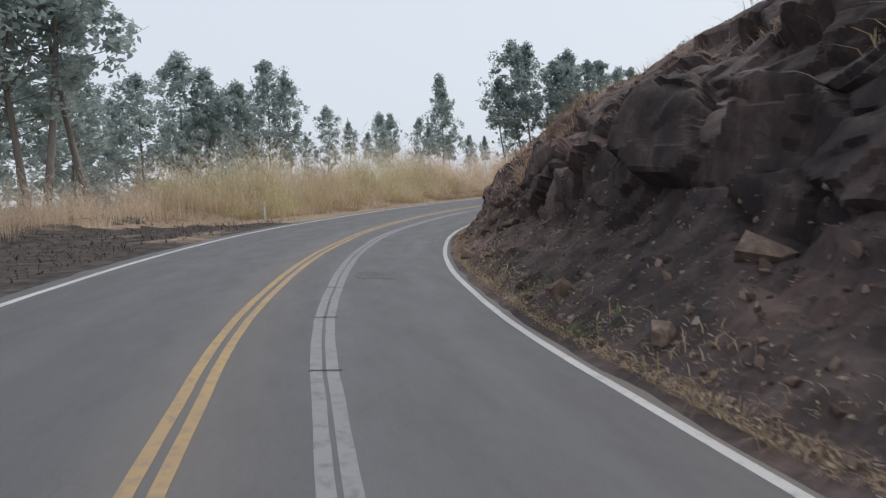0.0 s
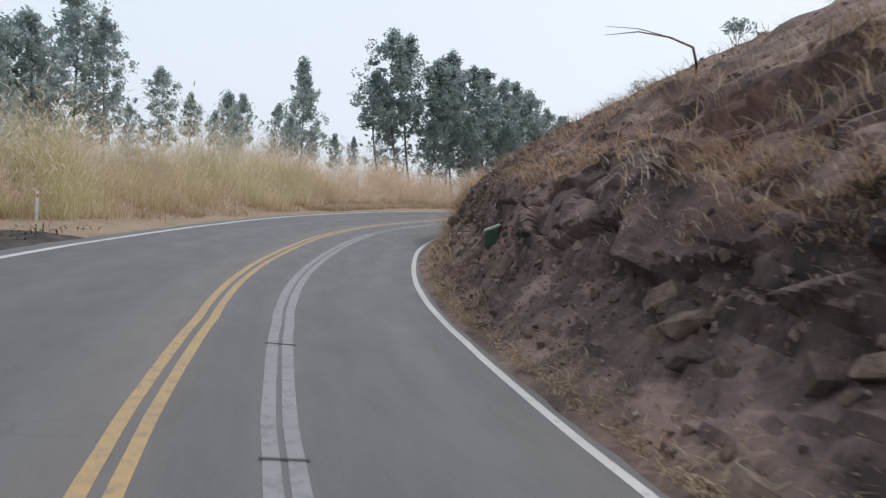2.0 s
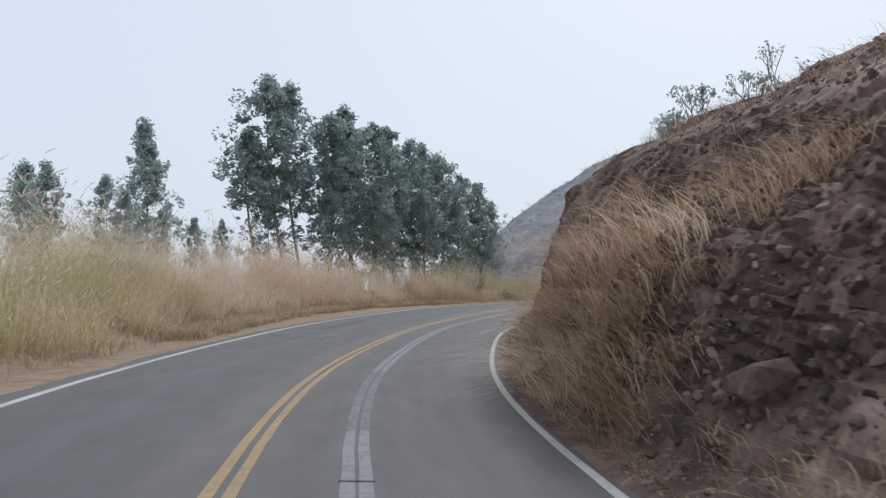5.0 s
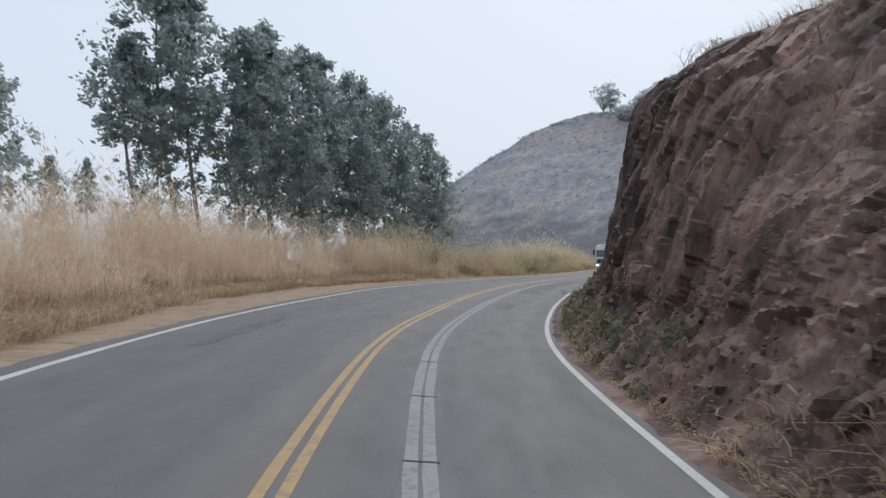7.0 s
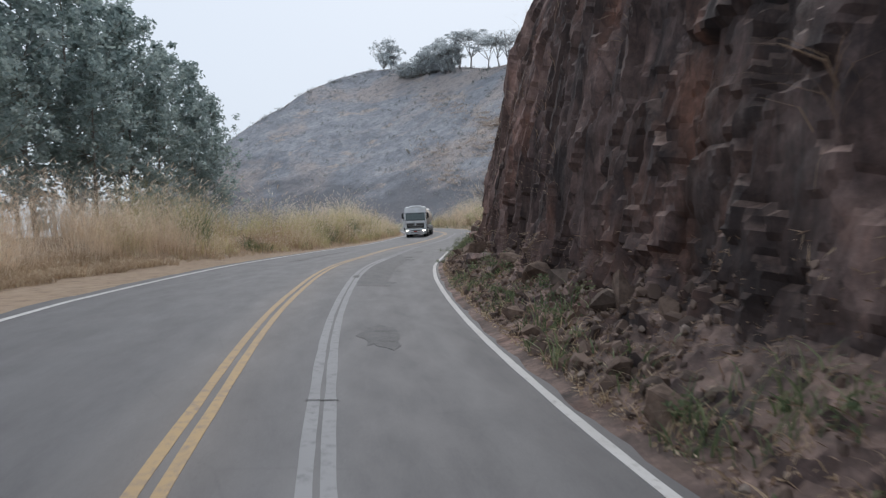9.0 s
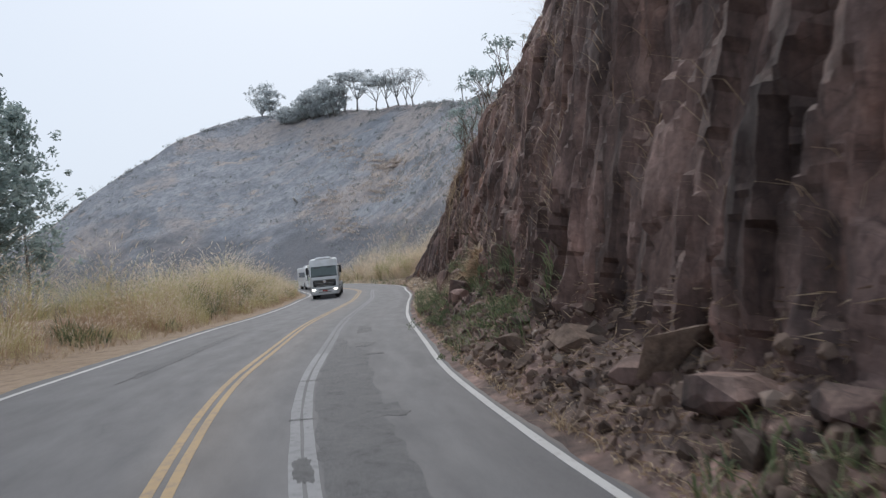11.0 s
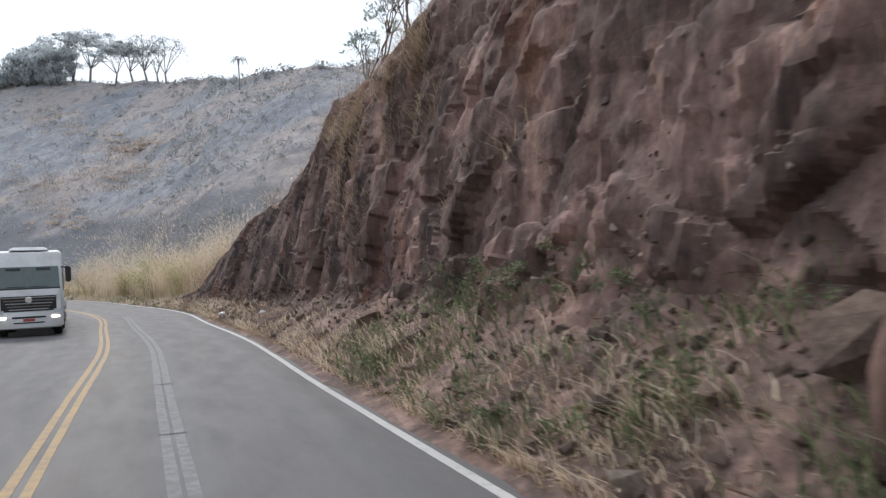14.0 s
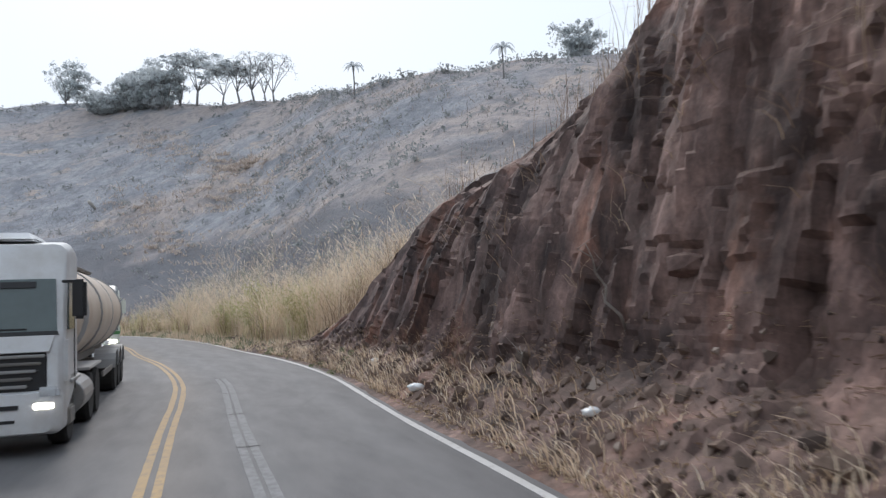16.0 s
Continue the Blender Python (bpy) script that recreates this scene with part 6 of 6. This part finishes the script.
def arched_stem():
    root = new("bent_stem")
    bm = bmesh.new()
    pts = [Vector((0, 0, -0.2)), Vector((0.02, 0, 0.7)), Vector((-0.15, 0, 1.25)), Vector((-0.9, 0.1, 1.5)), Vector((-1.9, 0.2, 1.55)), Vector((-2.9, 0.3, 1.3))]
    tube(bm, pts, [0.05, 0.045, 0.04, 0.03, 0.02, 0.008], 6)
    tube(bm, [pts[3], Vector((-1.7, 0.5, 1.75)), Vector((-2.6, 0.8, 1.75))], [0.02, 0.015, 0.006], 5)
    part("stem", bm, DARK_BARK, root, smooth=True)
    p = cut_place(np.array([35.4]), np.array([5.0]))[0]
    root.matrix_basis = pose(p[0], p[1], p[2], 0, 0, 10) @ Matrix.Diagonal((0.8, 0.8, 0.65, 1))
    return tagged(root, "dry cane stem bent over in an arch above the slope", "stem")


arched_stem()

# ---- right side beyond the cutting: brush at the hill's foot ----
def foot_brush(name, s_from, s_to, clumps, per, h, material, seed, label, plume=0.4, wide=0.024, bend=0.5, nearer=0.0, deep=15.0):
    """Clumps of dry stems between the road and the hill."""
    rng = np.random.RandomState(seed)
    cs = rng.uniform(s_from, s_to, clumps)
    co = right_edge(cs) + keyed(cs, (187, 4.5), (193, 3.2), (200, 2.0), (240, 2.3)) - nearer + deep * rng.rand(clumps) ** 1.4
    keep = wavy(cs * 0.25, co * 0.3, 2.0, 3, seed) + rng.rand(clumps) > 0.25
    cs, co = cs[keep], co[keep]
    tall = h * (0.40 + 0.65 * rng.rand(len(cs))) * np.clip(1 + 0.85 * wavy(cs * 0.22, co * 0.22, 9.0), 0.25, 1.9)
    n = len(cs) * per
    a, r = 2 * np.pi * rng.rand(n), 0.65 * np.sqrt(rng.rand(n))
    s, off = np.repeat(cs, per) + r * np.cos(a), np.repeat(co, per) + r * np.sin(a)
    x, y = xy(s, off)
    z = np.array([right_ground(min(p, 215), q) for p, q in zip(s, off)])
    cx, cy = xy(np.repeat(cs, per), np.repeat(co, per))
    hh = np.repeat(tall, per) * (0.5 + 0.6 * rng.rand(n)) * (1 - 0.4 * (r / 0.65) ** 2)
    return blades(name, np.stack([x, y, z - 0.05], 1), hh, wide * (0.6 + 0.8 * rng.rand(n)), bend, material, rng, label, plume=plume)


foot_brush("pale_brush", 188, 243, 820, 40, 6.0, DRY_GRASS, 71, "pale dry brush at the foot of the burnt hill")
foot_brush("yellow_brush", 196, 243, 460, 40, 5.0, YELLOW_GRASS, 72, "yellow-green brush at the foot of the burnt hill", bend=0.7)
foot_brush("brown_brush", 186, 243, 420, 36, 4.2, BROWN_BRUSH, 73, "dull brown brush at the foot of the burnt hill", plume=0.1, bend=0.6)
foot_brush("green_weeds", 192, 240, 110, 40, 0.7, GREEN_GRASS, 74, "green weeds along the road's inner edge", plume=0.0, nearer=1.5, deep=3.0)
foot_brush("toe_straw", 190, 240, 260, 34, 0.8, DRY_GRASS, 75, "low straw along the road's inner edge", plume=0.0, nearer=1.7, deep=4.0, bend=1.0)


def olive_bush(s, off, height, seed):
    """A rounded leafy bush on several stems."""
    rng = np.random.RandomState(seed)
    root = new("bush")
    bm = bmesh.new()
    ends = []
    for i in range(9):
        az, r = 2 * math.pi * (i + rng.rand()) / 9, height * (0.25 + 0.35 * rng.rand())
        e = Vector((math.cos(az) * r, math.sin(az) * r, height * (0.45 + 0.5 * rng.rand())))
        tube(bm, [Vector((0, 0, -0.1)), e * 0.5 + Vector((0, 0, 0.1 * height)), e], [0.03, 0.02, 0.008], 5)
        ends += [tuple(e), tuple(e * 0.72)]
    part("stem", bm, DARK_BARK, root, "thin brown stems", smooth=True)
    v, f = leaf_cloud(ends, [0.22 * height] * len(ends), 60, 0.2, rng, 0.0, 0.9)
    mesh_object("foliage", v, f, OLIVE_LEAF, root)["label"] = "pale olive leaves"
    x, y = (float(q) for q in xy(s, off))
    root.matrix_basis = pose(x, y, right_ground(min(s, 215), off) - 0.05)
    return tagged(root, "pale olive bush among dry brush", "bush", "bushes at the hill's foot")


# Leaf colour lightened so that the bushes look more lit.
OLIVE_LEAF = m_leaf("olive_leaf", (0.30, 0.29, 0.14), (0.58, 0.55, 0.30))
for i, (s, off, h) in enumerate(((203, 7.5, 2.8), (206, 8.5, 3.4), (199, 9.0, 2.6), (211, 8.0, 3.0), (215, 8.6, 2.6), (209.5, 9.0, 2.4), (213, 12.0, 3.0), (200, 12.0, 2.6), (217, 9.5, 2.0), (222, 10.0, 2.4), (196, 13.5, 2.2))):
    olive_bush(s, off, h, 500 + i)


# ---- growth on the burnt hill ----
def hill_place(u, v):
    i = np.clip((np.asarray(u) * 259).astype(int), 0, 259)
    j = np.clip((np.asarray(v) * 79).astype(int), 0, 79)
    return hill_grid[i, j]


rng = np.random.RandomState(81)
n = 20000
u, v = rng.uniform(0.05, 0.95, n), rng.uniform(0.02, 1.0, n)
keep = wavy(u * 14, v * 5, 3.0) + 0.5 * rng.rand(n) > 0.45
p = hill_place(u, v)[keep] + np.c_[rng.randn(keep.sum(), 2) * 0.8, np.zeros(keep.sum())]
blades("hill_grass", p, 0.35 + 0.6 * rng.rand(len(p)), 0.05 + 0.08 * rng.rand(len(p)), 0.9, HILL_STRAW, rng, "patches of unburnt straw on the hillside")
for cx, cy, long, across, count in ((170, 214, 16, 3.0, 1900), (160, 210, 22, 5, 1300), (148, 214, 24, 5, 1300), (178, 224, 18, 4, 900), (190, 250, 30, 7, 1500), (165, 235, 26, 5, 1200)):
    g = rng.randn(count, 2) * [long * 0.4, across * 0.4]
    px, py = cx + 0.45 * g[:, 0] - 0.9 * g[:, 1], cy + 0.9 * g[:, 0] + 0.45 * g[:, 1]
    near = [np.argmin(np.hypot(hill_grid[::2, ::2, 0] - a, hill_grid[::2, ::2, 1] - b)) for a, b in zip(px, py)]
    pz = hill_grid[::2, ::2, 2].ravel()[near]
    ragged = wavy(px * 0.35, py * 0.35, 2.0) > -0.1
    blades("hill_stubble", np.stack([px, py, pz - 0.1], 1)[ragged], 0.4 + 0.7 * rng.rand(ragged.sum()), 0.10 + 0.14 * rng.rand(ragged.sum()), 1.0, PALE_STUBBLE, rng, "ragged strip of pale stubble left on the burnt slope")
n = 900
u, v = rng.uniform(0.05, 0.97, n), rng.uniform(0.05, 1.0, n) ** 0.7
c = np.repeat(hill_place(u, v), 3, 0) + rng.randn(3 * n, 3) * [0.6, 0.6, 0.2]
vv, ff = leaf_cloud(c + [0, 0, 0.25], 0.35 + 0.5 * rng.rand(3 * n), 9, 0.42, rng, 0.2)
u = np.linspace(0.1, 0.9, 200)
c2 = np.repeat(hill_place(u + 0.01 * rng.randn(200), 1.0 - 0.03 * rng.rand(200)), 4, 0) + rng.randn(800, 3) * [0.8, 0.8, 0.25]
v2, f2 = leaf_cloud(c2 + [0, 0, 0.3], np.repeat(0.3 + 0.7 * rng.rand(200) ** 2, 4), 10, 0.45, rng, 0.2)
vv, ff = np.concatenate([vv, v2]), np.concatenate([ff, f2 + len(vv)])
tagged(mesh_object("hill_scrub", vv, ff, SCRUB_LEAF), "grey-green scrub bushes scattered on the hillside", "scrub", kind="stuff")


def spreading_tree(place, height, width, seed, label, look_of="umbrella"):
    """A broad hill tree. umbrella: forked bare limbs under a thin flat crown; bare: twigs almost without leaves; thicket: leafy to the ground."""
    rng = np.random.RandomState(seed)
    root = new("hill_tree")
    bm = bmesh.new()
    tips = []
    low = {"umbrella": 0.30, "bare": 0.22, "thicket": 0.06}[look_of]
    fork = Vector((0.04 * height * rng.randn(), 0.04 * height * rng.randn(), height * low))
    tube(bm, [Vector((0, 0, -0.8)), fork * 0.5, fork], [0.026 * height, 0.021 * height, 0.019 * height], 7)

    def grow(p, e, r, depth):
        bend = p.lerp(e, 0.55) + Vector((rng.randn() * 0.02 * width, rng.randn() * 0.02 * width, 0.05 * height * (1 if look_of != "thicket" else 0)))
        tube(bm, [p, bend, e], [r, r * 0.75, r * 0.45], 5)
        if depth == 0:
            tips.append(e)
            return
        for _ in range(3):
            n = e + Vector((rng.randn() * 0.13 * width, rng.randn() * 0.13 * width, height * (0.10 + 0.05 * rng.rand()) * (0.6 if look_of == "umbrella" else 1.0)))
            n.z = min(n.z, height * (0.96 - 0.16 * (math.hypot(n.x, n.y) / (0.5 * width)) ** 2 + 0.03 * rng.randn()))
            grow(e, n, r * 0.5, depth - 1)

    limbs = 6
    for i in range(limbs):
        az = 2 * math.pi * (i + 0.7 * rng.rand()) / limbs
        r = width * (0.16 + 0.20 * rng.rand())
        grow(fork, Vector((math.cos(az) * r, math.sin(az) * r, height * (0.62 + 0.16 * rng.rand() if look_of != "thicket" else 0.25 + 0.4 * rng.rand()))), 0.010 * height, 2)
    part("trunk", bm, HAZE_PALE_BARK, root, "forked grey trunk, limbs and twigs", smooth=True)
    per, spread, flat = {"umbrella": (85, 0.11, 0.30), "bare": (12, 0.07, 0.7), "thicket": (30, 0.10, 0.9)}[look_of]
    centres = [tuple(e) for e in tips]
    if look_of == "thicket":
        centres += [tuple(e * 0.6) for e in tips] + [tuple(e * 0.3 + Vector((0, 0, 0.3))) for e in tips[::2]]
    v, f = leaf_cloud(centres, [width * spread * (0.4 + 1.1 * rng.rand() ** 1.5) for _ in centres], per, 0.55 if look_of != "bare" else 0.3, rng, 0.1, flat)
    mesh_object("crown", v, f, HAZE_PALE_LEAF, root)["label"] = {"umbrella": "thin flat-topped grey-green crown", "bare": "a few leaves on bare twigs", "thicket": "dense grey-green foliage down to the ground"}[look_of]
    root.matrix_basis = pose(*place)
    return tagged(root, label, "tree", "trees on the ridge")


def on_ridge(x, y, sink=0.0):
    d = np.hypot(hill_grid[:, :, 0] - x, hill_grid[:, :, 1] - y)
    i, j = np.unravel_index(np.argmin(d), d.shape)
    return (x, y, float(hill_grid[i, j, 2]) - sink)


RIDGE_TREES = [(222, 320, 14, 13, "thicket"), (221.5, 315, 10.5, 9, "thicket"), (219, 269, 15, 19, "umbrella"), (217, 259, 11, 16, "umbrella"), (214.5, 251, 12, 11, "umbrella"), (213.5, 246, 12.5, 12, "bare"), (210.5, 238, 11.5, 13, "bare"), (212, 241.5, 10, 10, "bare")]
rt = random.Random(9)
for i in range(15):
    y = 274 + 27 * i / 14
    RIDGE_TREES.append((221 - rt.uniform(0, 7), y, (17.5 - 0.36 * (y - 274)) * rt.uniform(0.72, 1.0), rt.uniform(7, 11), "thicket"))
RIDGE_LABELS = {"umbrella": "flat-crowned umbrella tree on the burnt ridge", "bare": "leafless pale tree on the burnt ridge", "thicket": "dense leafy thicket on the brow of the hill"}
for i, (x, y, h, w, kind) in enumerate(RIDGE_TREES):
    spreading_tree(on_ridge(x, y, 0.6), h, w, 400 + i, RIDGE_LABELS[kind], kind)
spreading_tree(on_ridge(181, 158, 0.6), 7, 9, 421, "bushy tree at the crest of the burnt slope", "thicket")


def palm(place, height, seed):
    rng = np.random.RandomState(seed)
    root = new("palm_tree")
    bm = bmesh.new()
    tube(bm, [Vector((0, 0, -0.3)), Vector((0.1, 0, height * 0.5)), Vector((0, 0.1, height))], [0.16, 0.13, 0.12], 7)
    part("trunk", bm, HAZE_PALE_BARK, root, "thin palm trunk", smooth=True)
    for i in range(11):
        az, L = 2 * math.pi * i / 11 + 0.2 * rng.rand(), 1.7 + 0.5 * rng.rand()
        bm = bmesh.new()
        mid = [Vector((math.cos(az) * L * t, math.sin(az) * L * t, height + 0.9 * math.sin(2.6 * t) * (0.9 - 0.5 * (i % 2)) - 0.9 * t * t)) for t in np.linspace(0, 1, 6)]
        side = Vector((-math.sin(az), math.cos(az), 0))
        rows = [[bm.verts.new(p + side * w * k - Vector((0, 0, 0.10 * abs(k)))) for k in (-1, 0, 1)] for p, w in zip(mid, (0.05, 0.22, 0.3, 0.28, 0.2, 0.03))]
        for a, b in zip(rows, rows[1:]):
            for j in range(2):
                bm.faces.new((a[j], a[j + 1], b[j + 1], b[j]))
        part("frond", bm, HAZE_PALE_LEAF, root)
    root.matrix_basis = pose(*place)
    return tagged(root, "small palm standing on the burnt slope", "palm", "palms on the hill")


palm(on_ridge(175.2, 195.6, 0.2), 6.0, 1)
palm(on_ridge(220, 278, 0.2), 13.0, 2)
palm(on_ridge(166, 165.5, 0.2), 5.0, 3)

# a pale fallen trunk on the hillside
bm = bmesh.new()
tube(bm, [Vector((-4, 0, 0.2)), Vector((0, 0.3, 0.45)), Vector((4, 0, 0.3))], [0.35, 0.3, 0.15], 7)
log = part("fallen_log", bm, DEAD_WOOD, None, smooth=True)
log.matrix_basis = pose(*on_ridge(165, 245), 0, 8, 35)
tagged(log, "pale fallen tree trunk lying on the burnt slope", "log")


# ---- small things by the road ----
def litter_bag(s, off, size, seed):
    rng = np.random.RandomState(seed)
    bm = bmesh.new()
    bmesh.ops.create_icosphere(bm, subdivisions=3, radius=0.5)
    for v in bm.verts:
        n = v.co.normalized()
        v.co += n * 0.09 * noise.noise(v.co * 3.1 + Vector((seed, 0, 0))) + n * 0.05 * noise.noise(v.co * 8.0)
        v.co += n * 0.10 * noise.noise(v.co * 5.0 + Vector((0, seed, 0)))
        v.co.z = max(v.co.z * 0.55, -0.2)
        if v.co.z > 0.22:
            v.co.x *= 0.6
            v.co.y *= 0.6
    ob = part("litter_bag", bm, CAR_WHITE, None, smooth=True)
    x, y = (float(q) for q in xy(s, off))
    ob.matrix_basis = pose(x, y, right_ground(s, off) + 0.18 * size, 0, 0, 40 * seed) @ Matrix.Diagonal((size, size, size, 1))
    return tagged(ob, "crumpled white plastic bag lying on the straw", "litter")


litter_bag(165.9, 5.9, 0.27, 1)
litter_bag(173.6, 5.5, 0.40, 2)
litter_bag(179.5, 5.9, 0.30, 3)


def marker_box():
    root = new("marker_box")
    box_part("post", (0, 0, 0.08), (0.34, 0.32, 0.42), GREEN_SIGN, root, 0.02, "dark green painted body")
    bm = bmesh.new()
    box(bm, (0, 0, 0), (0.42, 0.38, 0.05), 0.012)
    bmesh.ops.transform(bm, matrix=pose(-0.02, 0, 0.34, 0, -24, 0), verts=bm.verts[:])
    part("lid", bm, LID_GREEN, root, "pale green sloping lid")
    off = max((o for o in np.arange(5.6, 8.0, 0.05) if right_ground(36.7, o) < 1.45), default=6.5) - 0.12
    x, y = (float(v) for v in xy(36.7, off))
    root.matrix_basis = pose(x, y, right_ground(36.7, off) + 0.10, 0, 0, -15)
    return tagged(root, "small dark green box with a pale sloping lid", "marker")


GREEN_SIGN = m_plain("green_sign_paint", (0.02, 0.055, 0.035), 0.5)
LID_GREEN = m_plain("pale_green_lid", (0.42, 0.52, 0.44), 0.5)
marker_box()


def verge_post(s, off):
    root = new("marker_post")
    box_part("post", (0, 0, 0.5), (0.10, 0.08, 1.1), CAR_WHITE, root, 0.015, "white painted post")
    box_part("reflector", (0.0, -0.045, 0.9), (0.07, 0.012, 0.12), AMBER, root, 0.004, "amber reflector")
    x, y = (float(q) for q in xy(s, off))
    root.matrix_basis = pose(x, y, float(left_ground(s, off)) - 0.05, 4, 0, 30)
    return tagged(root, "thin white marker post in the verge grass", "post", "verge marker posts")


verge_post(49.0, -9.6)
verge_post(44.5, -8.2)

# ---- repairs and marks on the asphalt ----
def blot(s, off, length, width, seed, label, lift=0.006, material=PATCH):
    """A ragged repair laid on the lane: an uneven outline, thin real edge."""
    rng = np.random.RandomState(seed)
    n = 30
    a = np.linspace(0, 2 * np.pi, n, endpoint=False)
    r = 1 + 0.30 * wavy(np.cos(a) * 1.3 + seed, np.sin(a) * 1.3, 0.5, 3, seed) + 0.12 * rng.randn(n)
    sq = (np.abs(np.cos(a)) ** 4 + np.abs(np.sin(a)) ** 4) ** -0.25
    ps, po = s + 0.5 * length * r * sq * np.cos(a), off + 0.5 * width * r * sq * np.sin(a)
    x, y = xy(ps, po)
    z = road_z(ps, po)
    cx, cy = xy(np.array([s]), np.array([off]))
    top = np.stack([x, y, z + lift], 1)
    v = np.concatenate([top, np.stack([x, y, z - 0.01], 1), [[cx[0], cy[0], float(road_z(s, off)) + lift]]])
    f = []
    for q in range(n):
        w = (q + 1) % n
        f += [(2 * n, w, q), (q, w, n + w, n + q)]
    return tagged(mesh_object("road_patch", v, f, material), label, "road repair", kind="structure")


tagged(strip_object("road_patch", 106.5, 128.5, lambda q: stripe_middle(q) + 0.22 + 0.10 * wavy(q * 2.3, 4.4), lambda q: stripe_middle(q) + 1.35 + 0.22 * wavy(q * 1.1, 8.2) - 0.9 * step01((q - 122) / 6), 0.0045, PATCH, 0.2), "long rough asphalt repair beside the grey stripes", "road repair", kind="structure")
rp = random.Random(17)
for i in range(9):
    blot(107 + 20 * (i + rp.random()) / 9, 2.45 + rp.gauss(0, 0.38), rp.uniform(0.35, 1.5), rp.uniform(0.2, 0.7), 20 + i, "small ragged asphalt repair with broken edges", 0.005 + 0.0003 * i)
blot(19.2, 2.45, 1.8, 0.9, 2, "small dark repair in the inner lane")
blot(95.8, 2.5, 2.8, 0.7, 3, "dark worn repair")
blot(81, -3.1, 6, 0.4, 4, "cracked dark strip in the outer lane")
blot(127, -2.8, 12, 0.35, 5, "narrow dark repair in the outer lane")
blot(132, 2.6, 3.2, 0.5, 6, "dark worn repair")
for s in (8.8, 12.7, 16.6, 19.9, 24, 28.5, 45.7, 49.4, 53.0, 70.5, 74.2, 78, 82, 86.3, 90.4, 114, 118.5, 133.9, 138.1, 142.6, 146.5, 152.0, 169.2, 173.3, 177.5, 181.7):
    tagged(strip_object("road_tar_mark", s, s + 0.07, lambda q: stripe_middle(q) - 0.19, lambda q: stripe_middle(q) + 0.20, 0.009, TAR, 0.05), "dark tar joint across the grey stripes", "road repair", kind="structure")
